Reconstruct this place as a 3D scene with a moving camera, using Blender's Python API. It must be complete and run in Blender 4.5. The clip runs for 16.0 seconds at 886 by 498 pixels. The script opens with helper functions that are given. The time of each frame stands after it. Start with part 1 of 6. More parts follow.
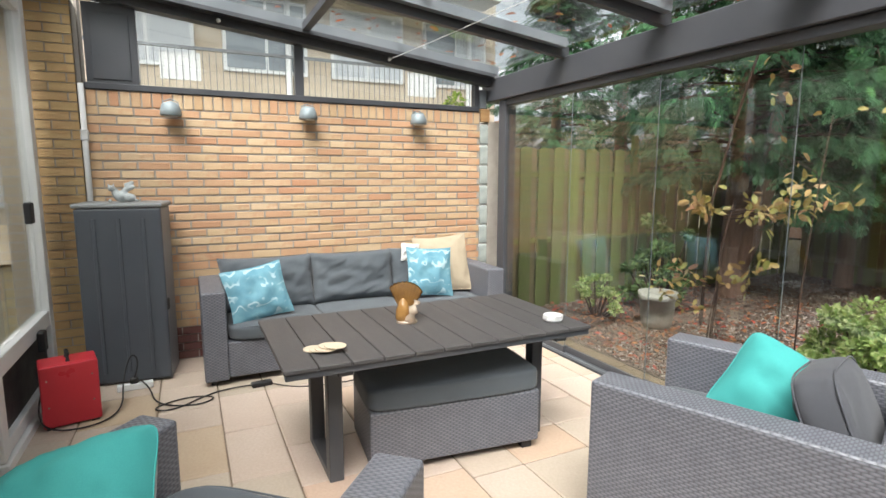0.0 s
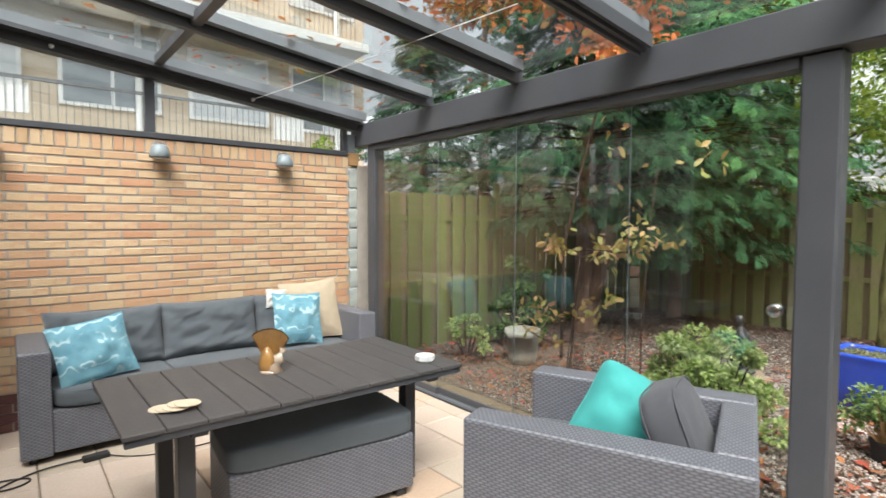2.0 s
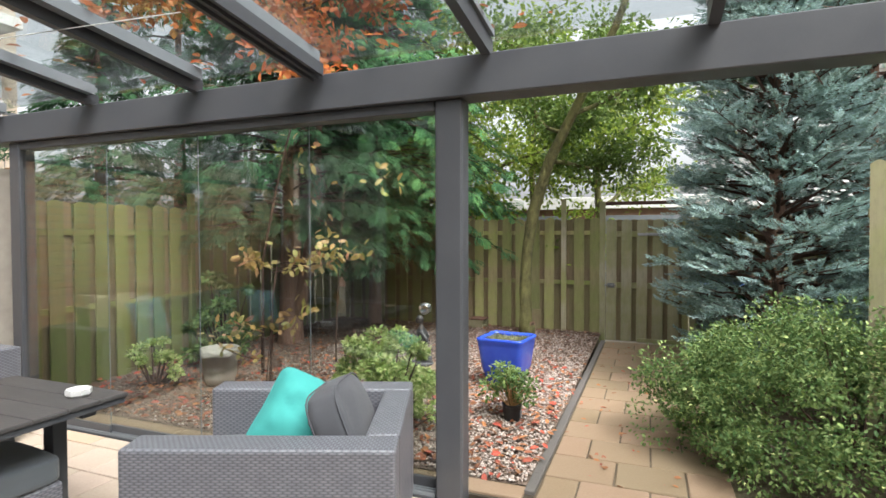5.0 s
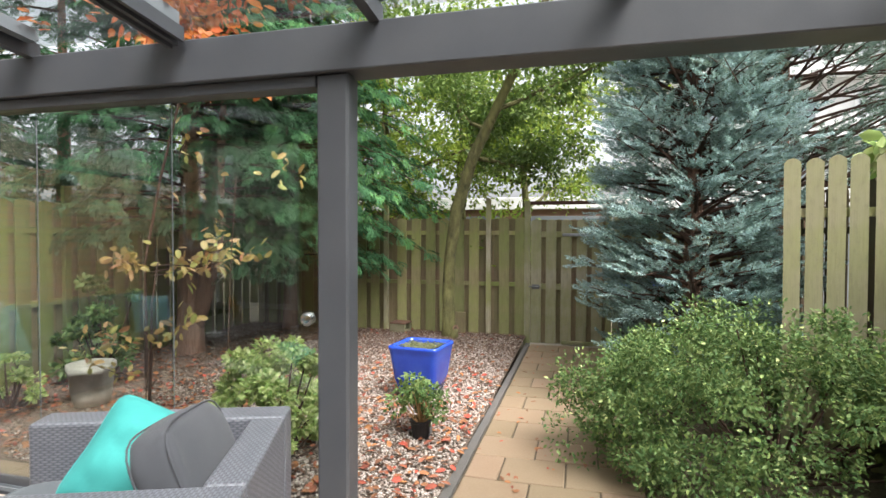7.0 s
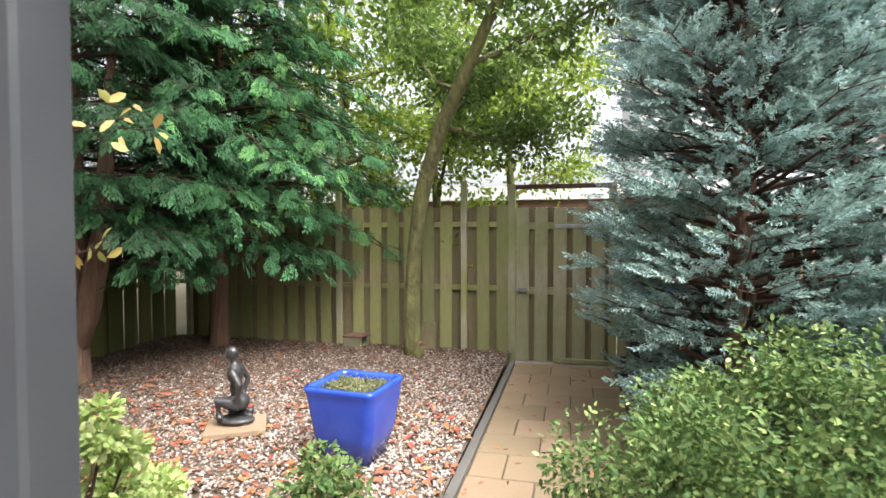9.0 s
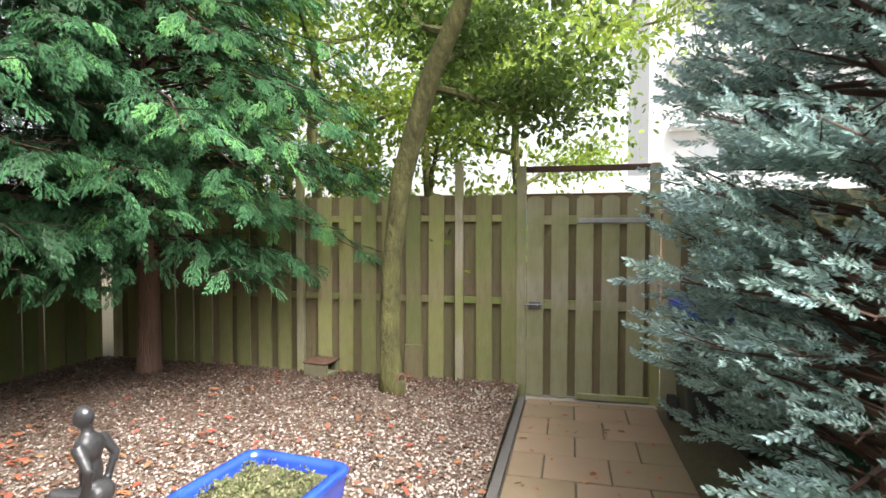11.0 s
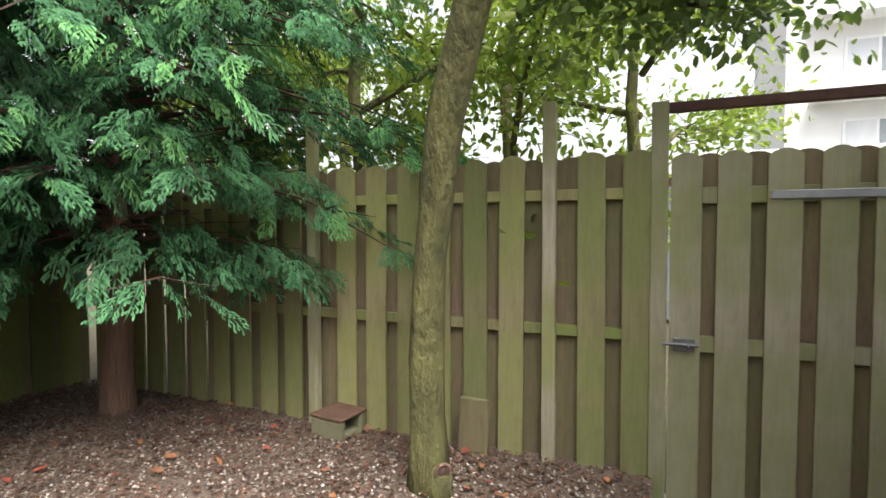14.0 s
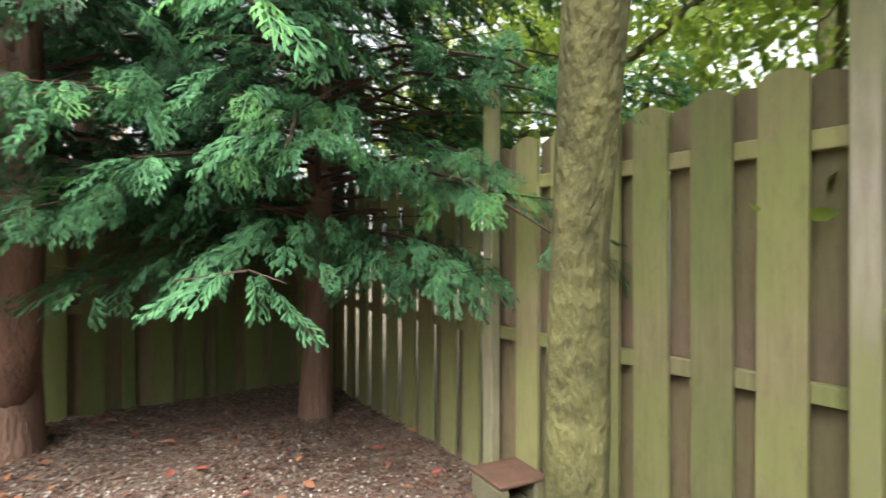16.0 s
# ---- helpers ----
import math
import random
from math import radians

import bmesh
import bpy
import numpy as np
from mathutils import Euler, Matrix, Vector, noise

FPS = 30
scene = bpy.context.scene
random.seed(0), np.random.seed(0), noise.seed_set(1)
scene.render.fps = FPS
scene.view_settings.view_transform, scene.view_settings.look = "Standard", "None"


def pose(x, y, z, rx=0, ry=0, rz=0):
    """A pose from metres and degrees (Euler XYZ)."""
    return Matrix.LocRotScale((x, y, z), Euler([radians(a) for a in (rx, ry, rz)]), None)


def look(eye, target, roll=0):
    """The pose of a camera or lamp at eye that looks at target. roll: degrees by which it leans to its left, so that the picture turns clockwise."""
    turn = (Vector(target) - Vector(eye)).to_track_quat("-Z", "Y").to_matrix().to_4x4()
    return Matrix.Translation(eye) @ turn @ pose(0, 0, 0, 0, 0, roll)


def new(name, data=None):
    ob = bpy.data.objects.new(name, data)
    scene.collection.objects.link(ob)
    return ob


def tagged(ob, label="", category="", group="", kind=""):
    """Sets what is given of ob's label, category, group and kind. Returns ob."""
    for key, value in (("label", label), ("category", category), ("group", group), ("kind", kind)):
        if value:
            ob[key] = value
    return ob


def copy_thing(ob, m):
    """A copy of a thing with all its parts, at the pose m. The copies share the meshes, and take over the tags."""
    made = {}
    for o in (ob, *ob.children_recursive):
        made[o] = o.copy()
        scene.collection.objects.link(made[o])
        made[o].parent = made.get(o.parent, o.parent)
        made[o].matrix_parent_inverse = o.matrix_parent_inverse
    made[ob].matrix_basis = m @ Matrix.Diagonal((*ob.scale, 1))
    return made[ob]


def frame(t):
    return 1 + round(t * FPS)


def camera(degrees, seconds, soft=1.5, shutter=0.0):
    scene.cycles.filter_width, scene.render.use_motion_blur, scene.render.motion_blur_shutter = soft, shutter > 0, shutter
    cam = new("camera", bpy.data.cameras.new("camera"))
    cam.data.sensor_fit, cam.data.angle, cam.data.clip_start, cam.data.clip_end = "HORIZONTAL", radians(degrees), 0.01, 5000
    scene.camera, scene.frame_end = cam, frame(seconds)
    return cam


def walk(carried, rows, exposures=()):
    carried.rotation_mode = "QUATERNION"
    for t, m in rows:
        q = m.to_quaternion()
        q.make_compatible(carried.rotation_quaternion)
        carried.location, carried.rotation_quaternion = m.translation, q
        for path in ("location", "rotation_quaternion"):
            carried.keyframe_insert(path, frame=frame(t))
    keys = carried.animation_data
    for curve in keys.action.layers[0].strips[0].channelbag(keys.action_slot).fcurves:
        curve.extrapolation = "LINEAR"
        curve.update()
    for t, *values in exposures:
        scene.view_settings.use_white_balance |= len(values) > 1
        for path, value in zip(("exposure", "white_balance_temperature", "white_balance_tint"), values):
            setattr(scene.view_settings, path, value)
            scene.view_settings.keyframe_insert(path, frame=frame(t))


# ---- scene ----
cam = camera(79.6, 16.0, shutter=0.3)
PATH = [
    (0, (0.963, 0.252, 1.476), (1.818, 2.039, 1.202), 0.1),
    (0.5, (0.985, 0.266, 1.475), (1.872, 2.045, 1.255), 0.1),
    (1, (0.994, 0.276, 1.473), (1.958, 2.022, 1.314), 0.3),
    (1.5, (0.998, 0.267, 1.463), (2.093, 1.936, 1.34), 0.3),
    (2, (0.981, 0.26, 1.449), (2.247, 1.805, 1.348), 0.2),
    (2.5, (0.987, 0.199, 1.451), (2.403, 1.609, 1.365), 0.1),
    (3, (1.005, 0.175, 1.459), (2.561, 1.429, 1.377), -0.2),
    (3.5, (1.022, 0.115, 1.446), (2.688, 1.219, 1.376), -0.1),
    (4, (1.027, 0.077, 1.441), (2.783, 1.033, 1.38), 0.0),
    (4.5, (1.013, 0.046, 1.443), (2.834, 0.871, 1.39), 0.0),
    (5, (1.01, 0.006, 1.45), (2.873, 0.732, 1.4), -0.1),
    (7.5, (1.781, -0.091, 1.432), (3.721, 0.391, 1.378), -0.0),
    (8, (2.199, -0.09, 1.419), (4.141, 0.382, 1.359), -0.2),
    (10.5, (3.984, 0.199, 1.363), (5.931, 0.655, 1.304), 0.1),
    (11, (4.343, 0.237, 1.358), (6.288, 0.701, 1.298), 0.0),
    (11.5, (4.691, 0.398, 1.379), (6.639, 0.847, 1.303), 0.1),
    (12, (4.999, 0.433, 1.376), (6.94, 0.91, 1.291), 0.1),
    (12.5, (5.295, 0.451, 1.367), (7.21, 1.023, 1.286), 0.0),
    (13, (5.567, 0.49, 1.333), (7.452, 1.155, 1.27), 0.1),
    (13.5, (5.866, 0.528, 1.315), (7.733, 1.242, 1.247), -0.0),
    (14, (6.137, 0.578, 1.309), (7.969, 1.376, 1.233), -0.1),
    (14.5, (6.476, 0.598, 1.256), (8.257, 1.506, 1.201), 0.0),
    (15, (6.798, 0.613, 1.202), (8.518, 1.634, 1.168), -0.0),
    (15.5, (7.04, 0.664, 1.205), (8.57, 1.952, 1.178), -0.2),
    (16, (7.287, 0.673, 1.169), (8.415, 2.325, 1.174), 0.1),
]
walk(cam, [(t, look(eye, target, roll)) for t, eye, target, roll in PATH],
     exposures=[(0, 1.45), (3, 1.3), (5, 1.4), (8, 1.6), (11, 1.95), (12.9, 1.6), (15, 1.98), (16, 2.25)])

# ---- daylight: overcast sky, soft weak sun ----
SUN_EL, SUN_AZ = 57.0, 218.0
world = bpy.data.worlds.new("overcast_sky")
scene.world = world
world.use_nodes = True
wn = world.node_tree
wn.nodes.clear()
w_out = wn.nodes.new("ShaderNodeOutputWorld")
w_bg = wn.nodes.new("ShaderNodeBackground")
w_sky = wn.nodes.new("ShaderNodeTexSky")
w_hsv = wn.nodes.new("ShaderNodeHueSaturation")
w_sky.sky_type = "NISHITA"
w_sky.sun_disc = False
w_sky.sun_elevation = radians(SUN_EL)
w_sky.sun_rotation = radians(SUN_AZ)
w_sky.air_density, w_sky.dust_density, w_sky.ozone_density = 1.0, 6.0, 1.0
w_hsv.inputs["Saturation"].default_value = 0.22
w_bg.inputs["Strength"].default_value = 0.15
wn.links.new(w_sky.outputs[0], w_hsv.inputs["Color"])
wn.links.new(w_hsv.outputs[0], w_bg.inputs["Color"])
wn.links.new(w_bg.outputs[0], w_out.inputs["Surface"])
sun_data = bpy.data.lights.new("sun", "SUN")
sun_data.energy, sun_data.angle, sun_data.color = 2.2, radians(40), (1.0, 0.965, 0.925)
sun = new("sun", sun_data)
az, el = radians(SUN_AZ), radians(SUN_EL)
sun.matrix_world = look((math.sin(az) * math.cos(el) * 30, math.cos(az) * math.cos(el) * 30, math.sin(el) * 30), (0, 0, 0))


# ---- materials ----
def nodes_of(name):
    m = bpy.data.materials.new(name)
    m.use_nodes = True
    nt = m.node_tree
    nt.nodes.clear()
    out = nt.nodes.new("ShaderNodeOutputMaterial")
    p = nt.nodes.new("ShaderNodeBsdfPrincipled")
    nt.links.new(p.outputs[0], out.inputs["Surface"])
    return m, nt, p, out


def coords(nt, kind="Object", stretch=(1, 1, 1)):
    tc = nt.nodes.new("ShaderNodeTexCoord")
    mp = nt.nodes.new("ShaderNodeMapping")
    mp.inputs["Scale"].default_value = stretch
    nt.links.new(tc.outputs[kind], mp.inputs["Vector"])
    return mp.outputs[0]


def noise_fac(nt, vec, scale, detail=4.0, lo=0.3, hi=0.7, rough=0.55):
    n = nt.nodes.new("ShaderNodeTexNoise")
    n.inputs["Scale"].default_value, n.inputs["Detail"].default_value, n.inputs["Roughness"].default_value = scale, detail, rough
    nt.links.new(vec, n.inputs["Vector"])
    r = nt.nodes.new("ShaderNodeMapRange")
    r.inputs["From Min"].default_value, r.inputs["From Max"].default_value = lo, hi
    nt.links.new(n.outputs["Fac"], r.inputs["Value"])
    return r.outputs[0]


def mixed(nt, fac, a, b):
    m = nt.nodes.new("ShaderNodeMix")
    m.data_type = "RGBA"
    if isinstance(fac, (int, float)):
        m.inputs[0].default_value = fac
    else:
        nt.links.new(fac, m.inputs[0])
    for sock, v in ((m.inputs[6], a), (m.inputs[7], b)):
        if isinstance(v, tuple):
            sock.default_value = (*v, 1)
        else:
            nt.links.new(v, sock)
    return m.outputs[2]


def bumped(nt, p, height, strength, dist=0.004, prior=None):
    b = nt.nodes.new("ShaderNodeBump")
    b.inputs["Strength"].default_value, b.inputs["Distance"].default_value = strength, dist
    nt.links.new(height, b.inputs["Height"])
    if prior is not None:
        nt.links.new(prior, b.inputs["Normal"])
    nt.links.new(b.outputs[0], p.inputs["Normal"])
    return b.outputs[0]


def value_jitter(nt, col, amount, island=False, hue=0.0):
    """Vary the colour from piece to piece."""
    h = nt.nodes.new("ShaderNodeHueSaturation")
    src = nt.nodes.new("ShaderNodeNewGeometry").outputs["Random Per Island"] if island else nt.nodes.new("ShaderNodeObjectInfo").outputs["Random"]
    r = nt.nodes.new("ShaderNodeMapRange")
    r.inputs["To Min"].default_value, r.inputs["To Max"].default_value = 1 - amount, 1 + amount
    nt.links.new(src, r.inputs["Value"])
    nt.links.new(r.outputs[0], h.inputs["Value"])
    nt.links.new(col, h.inputs["Color"])
    if hue:
        r2 = nt.nodes.new("ShaderNodeMapRange")
        r2.inputs["To Min"].default_value, r2.inputs["To Max"].default_value = 0.5 + hue, 0.5 - hue
        nt.links.new(src, r2.inputs["Value"])
        nt.links.new(r2.outputs[0], h.inputs["Hue"])
    return h.outputs[0]


def surface(name, c1, c2, scale=6.0, rough=0.6, bump=0.25, fine=90.0, metal=0.0, jitter=0.0, island=False, kind="Object", stretch=(1, 1, 1), spec=0.5, dist=0.003, hue=0.0, sheen=0.0):
    """Two-tone material with stains at one scale, grain at another, and relief."""
    m, nt, p, _ = nodes_of(name)
    v = coords(nt, kind, stretch)
    a = noise_fac(nt, v, scale)
    g = noise_fac(nt, v, fine, 3.0)
    col = mixed(nt, a, c1, c2)
    dark = tuple(x * 0.8 for x in c1)
    gm = nt.nodes.new("ShaderNodeMath")
    gm.operation = "MULTIPLY"
    gm.inputs[1].default_value = 0.35
    nt.links.new(g, gm.inputs[0])
    col = mixed(nt, gm.outputs[0], col, dark)
    if jitter:
        col = value_jitter(nt, col, jitter, island, hue)
    nt.links.new(col, p.inputs["Base Color"])
    rr = nt.nodes.new("ShaderNodeMapRange")
    rr.inputs["To Min"].default_value, rr.inputs["To Max"].default_value = max(rough - 0.08, 0.02), min(rough + 0.1, 1)
    nt.links.new(a, rr.inputs["Value"])
    nt.links.new(rr.outputs[0], p.inputs["Roughness"])
    p.inputs["Metallic"].default_value = metal
    p.inputs["Specular IOR Level"].default_value = spec
    p.inputs["Sheen Weight"].default_value = sheen
    if bump:
        bumped(nt, p, g, bump, dist)
    return m


def brick_mat(name, tones, island):
    m, nt, p, _ = nodes_of(name)
    v = coords(nt)
    src = nt.nodes.new("ShaderNodeNewGeometry").outputs["Random Per Island"] if island else nt.nodes.new("ShaderNodeObjectInfo").outputs["Random"]
    ramp = nt.nodes.new("ShaderNodeValToRGB")
    ramp.color_ramp.elements[0].color, ramp.color_ramp.elements[1].color = (*tones[0], 1), (*tones[-1], 1)
    for k, t in enumerate(tones[1:-1]):
        ramp.color_ramp.elements.new((k + 1) / (len(tones) - 1)).color = (*t, 1)
    nt.links.new(src, ramp.inputs[0])
    blot = noise_fac(nt, v, 6.0, 3.0, 0.5, 0.66)
    col = mixed(nt, blot, ramp.outputs[0], tones[2])
    ridge = nt.nodes.new("ShaderNodeTexWave")
    ridge.bands_direction = "Z"
    ridge.inputs["Scale"].default_value, ridge.inputs["Distortion"].default_value, ridge.inputs["Detail"].default_value = 16.0, 9.0, 2.0
    nt.links.new(v, ridge.inputs["Vector"])
    grain = noise_fac(nt, v, 130.0, 4.0)
    col2 = mixed(nt, 0.12, col, tuple(x * 0.5 for x in tones[0]))
    fine = mixed(nt, grain, col, col2)
    nt.links.new(fine, p.inputs["Base Color"])
    p.inputs["Roughness"].default_value = 0.85
    b1 = bumped(nt, p, grain, 0.5, 0.003)
    bumped(nt, p, ridge.outputs["Fac"], 0.16, 0.004, b1)
    return m


def weave_mat(name, c1, c2, c3):
    """Woven flat synthetic rattan: strands over and under, laid by the surface's own metres."""
    m, nt, p, _ = nodes_of(name)
    v = coords(nt, "UV")
    sep = nt.nodes.new("ShaderNodeSeparateXYZ")
    nt.links.new(v, sep.inputs[0])

    def op(kind, a, b=None):
        n = nt.nodes.new("ShaderNodeMath")
        n.operation = kind
        for k, q in enumerate((a, b)):
            if q is None:
                continue
            if isinstance(q, (int, float)):
                n.inputs[k].default_value = q
            else:
                nt.links.new(q, n.inputs[k])
        return n.outputs[0]
    row = op("DIVIDE", sep.outputs[1], 0.0105)
    odd = op("MULTIPLY", op("MODULO", op("ADD", op("FLOOR", row), 1000.0), 2.0), 0.5)
    col_u = op("ADD", op("DIVIDE", sep.outputs[0], 0.034), odd)
    su = op("ABSOLUTE", op("SINE", op("MULTIPLY", col_u, math.pi)))
    sv = op("ABSOLUTE", op("SINE", op("MULTIPLY", row, math.pi)))
    blob = op("MULTIPLY", op("POWER", su, 0.8), op("POWER", sv, 0.55))
    cloud = noise_fac(nt, v, 16.0, 3.0)
    strand = mixed(nt, cloud, c1, c2)
    nt.links.new(mixed(nt, blob, c3, strand), p.inputs["Base Color"])
    p.inputs["Roughness"].default_value = 0.42
    bumped(nt, p, blob, 0.4, 0.003)
    return m


def leaf_mat(name, tones, rough=0.5, trans=0.35, spec=0.4):
    """Leaves: tones dealt leaf by leaf, with light shining through."""
    m, nt, p, out = nodes_of(name)
    src = nt.nodes.new("ShaderNodeNewGeometry").outputs["Random Per Island"]
    ramp = nt.nodes.new("ShaderNodeValToRGB")
    ramp.color_ramp.elements[0].color, ramp.color_ramp.elements[1].color = (*tones[0], 1), (*tones[-1], 1)
    for k, t in enumerate(tones[1:-1]):
        ramp.color_ramp.elements.new((k + 1) / (len(tones) - 1)).color = (*t, 1)
    nt.links.new(src, ramp.inputs[0])
    v = coords(nt)
    mot = noise_fac(nt, v, 2.2, 3.0)
    h = nt.nodes.new("ShaderNodeHueSaturation")
    r = nt.nodes.new("ShaderNodeMapRange")
    r.inputs["To Min"].default_value, r.inputs["To Max"].default_value = 0.72, 1.25
    nt.links.new(mot, r.inputs["Value"])
    nt.links.new(r.outputs[0], h.inputs["Value"])
    nt.links.new(ramp.outputs[0], h.inputs["Color"])
    nt.links.new(h.outputs[0], p.inputs["Base Color"])
    p.inputs["Roughness"].default_value = rough
    p.inputs["Specular IOR Level"].default_value = spec
    tr = nt.nodes.new("ShaderNodeBsdfTranslucent")
    nt.links.new(h.outputs[0], tr.inputs["Color"])
    mx = nt.nodes.new("ShaderNodeMixShader")
    mx.inputs[0].default_value = trans
    nt.links.new(p.outputs[0], mx.inputs[1])
    nt.links.new(tr.outputs[0], mx.inputs[2])
    nt.links.new(mx.outputs[0], out.inputs["Surface"])
    return m


def wood_mat(name, c1, c2, algae, amount=0.5, jitter=0.18):
    """Weathered pressure-treated boards with a green film of algae."""
    m, nt, p, _ = nodes_of(name)
    v = coords(nt, "Object", (14, 14, 0.9))
    grain = noise_fac(nt, v, 3.5, 6.0, 0.25, 0.75, 0.65)
    v2 = coords(nt, "Object")
    stain = noise_fac(nt, v2, 1.6, 4.0, 0.5 - amount * 0.4, 0.78 - amount * 0.3)
    col = mixed(nt, grain, c1, c2)
    col = mixed(nt, stain, col, algae)
    speck = noise_fac(nt, coords(nt, "Object", (1, 1, 0.35)), 26.0, 5.0, 0.5, 0.72, 0.7)
    sm = nt.nodes.new("ShaderNodeMath")
    sm.operation = "MULTIPLY"
    sm.inputs[1].default_value = 0.5
    nt.links.new(speck, sm.inputs[0])
    col = mixed(nt, sm.outputs[0], col, tuple(x * 0.45 for x in c1))
    col = value_jitter(nt, col, jitter, False, 0.012)
    nt.links.new(col, p.inputs["Base Color"])
    p.inputs["Roughness"].default_value = 0.85
    bumped(nt, p, grain, 0.6, 0.003)
    return m


def glass_mat(name, tint=(0.90, 0.925, 0.915), rough=0.0):
    """Thin clear pane: see-through with a Fresnel mirror gloss."""
    m, nt, p, out = nodes_of(name)
    nt.nodes.remove(p)
    tb = nt.nodes.new("ShaderNodeBsdfTransparent")
    tb.inputs["Color"].default_value = (*tint, 1)
    gl = nt.nodes.new("ShaderNodeBsdfGlossy")
    gl.inputs["Roughness"].default_value = rough
    lw = nt.nodes.new("ShaderNodeLayerWeight")
    lw.inputs["Blend"].default_value = 0.5
    pw_ = nt.nodes.new("ShaderNodeMath")
    pw_.operation = "POWER"
    pw_.inputs[1].default_value = 4.0
    nt.links.new(lw.outputs["Facing"], pw_.inputs[0])
    k = nt.nodes.new("ShaderNodeMath")
    k.operation = "MULTIPLY_ADD"
    k.inputs[1].default_value, k.inputs[2].default_value = 0.8, 0.085
    nt.links.new(pw_.outputs[0], k.inputs[0])
    mx = nt.nodes.new("ShaderNodeMixShader")
    nt.links.new(k.outputs[0], mx.inputs[0])
    nt.links.new(tb.outputs[0], mx.inputs[1])
    nt.links.new(gl.outputs[0], mx.inputs[2])
    nt.links.new(mx.outputs[0], out.inputs["Surface"])
    return m


BUFF = [(0.50, 0.34, 0.195), (0.59, 0.425, 0.26), (0.53, 0.30, 0.175), (0.57, 0.405, 0.245), (0.61, 0.46, 0.295), (0.51, 0.27, 0.155), (0.56, 0.40, 0.245)]
M_BRICK = brick_mat("buff_brick", BUFF, False)
M_BRICK_I = brick_mat("buff_brick_far", BUFF, True)
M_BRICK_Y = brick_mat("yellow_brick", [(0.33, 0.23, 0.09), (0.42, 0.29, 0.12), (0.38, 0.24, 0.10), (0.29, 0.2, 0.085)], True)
# Yellow brick again, tones raised because the pier is more lit.
M_BRICK_YP = brick_mat("lit_yellow_pier_brick", [(0.42, 0.30, 0.15), (0.52, 0.37, 0.18), (0.47, 0.31, 0.15), (0.37, 0.26, 0.13)], False)
M_PLINTH = brick_mat("plinth_brick", [(0.10, 0.045, 0.04), (0.16, 0.07, 0.055), (0.13, 0.05, 0.045)], False)
M_FLAT = brick_mat("flat_brick", [(0.42, 0.31, 0.20), (0.5, 0.38, 0.26), (0.46, 0.33, 0.22)], True)
M_MORTAR = surface("mortar", (0.40, 0.365, 0.32), (0.32, 0.29, 0.255), 9, 0.9, 0.5, 160)
M_ANTHRA = surface("anthracite_aluminium", (0.062, 0.066, 0.076), (0.075, 0.079, 0.088), 3, 0.42, 0.06, 220, spec=0.45)
M_ANTHRA_L = surface("grey_aluminium", (0.16, 0.18, 0.20), (0.20, 0.22, 0.24), 4, 0.4, 0.06, 200)
M_GALV = surface("galvanised_steel", (0.20, 0.21, 0.22), (0.12, 0.12, 0.125), 14, 0.45, 0.1, 120, metal=0.7)
M_BLACK = surface("black_rubber", (0.012, 0.012, 0.013), (0.02, 0.02, 0.021), 8, 0.55, 0.1, 150)
M_WHITE = surface("white_upvc", (0.72, 0.73, 0.73), (0.64, 0.65, 0.66), 3, 0.35, 0.05, 120)
M_GLASS = glass_mat("clear_glass")
M_GLASS_R = glass_mat("dusty_roof_glass", (0.86, 0.89, 0.88), 0.03)
M_SLAB = surface("sandstone_slab", (0.465, 0.375, 0.30), (0.545, 0.46, 0.385), 2.3, 0.75, 0.25, 60, jitter=0.09, hue=0.01)
M_SLAB_P = surface("pink_sandstone_slab", (0.47, 0.345, 0.245), (0.53, 0.42, 0.32), 2.3, 0.75, 0.25, 60, jitter=0.1, hue=0.012)
M_PATH = surface("yellow_path_slab", (0.223, 0.157, 0.096), (0.271, 0.203, 0.137), 2.6, 0.8, 0.3, 70, jitter=0.13, hue=0.01)
M_SAND = surface("joint_sand", (0.055, 0.043, 0.028), (0.035, 0.028, 0.018), 5, 0.95, 0.6, 120)
M_JOINT = surface("pale_joint_sand", (0.23, 0.175, 0.125), (0.16, 0.12, 0.085), 5, 0.95, 0.6, 120)
M_JOINT_P = surface("brown_path_joint", (0.12, 0.092, 0.06), (0.075, 0.058, 0.038), 5, 0.95, 0.6, 120)
M_SOIL = surface("gravel_bed", (0.20, 0.15, 0.115), (0.12, 0.085, 0.066), 4, 0.95, 0.9, 70, dist=0.01)
M_GROUND = surface("soil", (0.07, 0.055, 0.035), (0.09, 0.08, 0.04), 1.4, 0.95, 0.7, 30, dist=0.02)
M_EDGE = surface("concrete_edging", (0.095, 0.09, 0.085), (0.13, 0.12, 0.11), 6, 0.85, 0.3, 90)
M_FENCE = wood_mat("mossy_fence_board", (0.355, 0.297, 0.18), (0.189, 0.151, 0.091), (0.224, 0.259, 0.079), 0.55, 0.22)
# Green algae tones, lowered so the left fence looks less lit.
M_FENCE_G = wood_mat("shade_darkened_algae_board", (0.208, 0.19, 0.093), (0.118, 0.102, 0.056), (0.136, 0.173, 0.046), 0.7, 0.2)
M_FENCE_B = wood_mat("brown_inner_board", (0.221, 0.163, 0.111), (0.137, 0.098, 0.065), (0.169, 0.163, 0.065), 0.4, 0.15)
# Board tones darkened to stand in for shade under the conifer.
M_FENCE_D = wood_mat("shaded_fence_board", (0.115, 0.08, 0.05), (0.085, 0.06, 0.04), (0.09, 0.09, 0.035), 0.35)
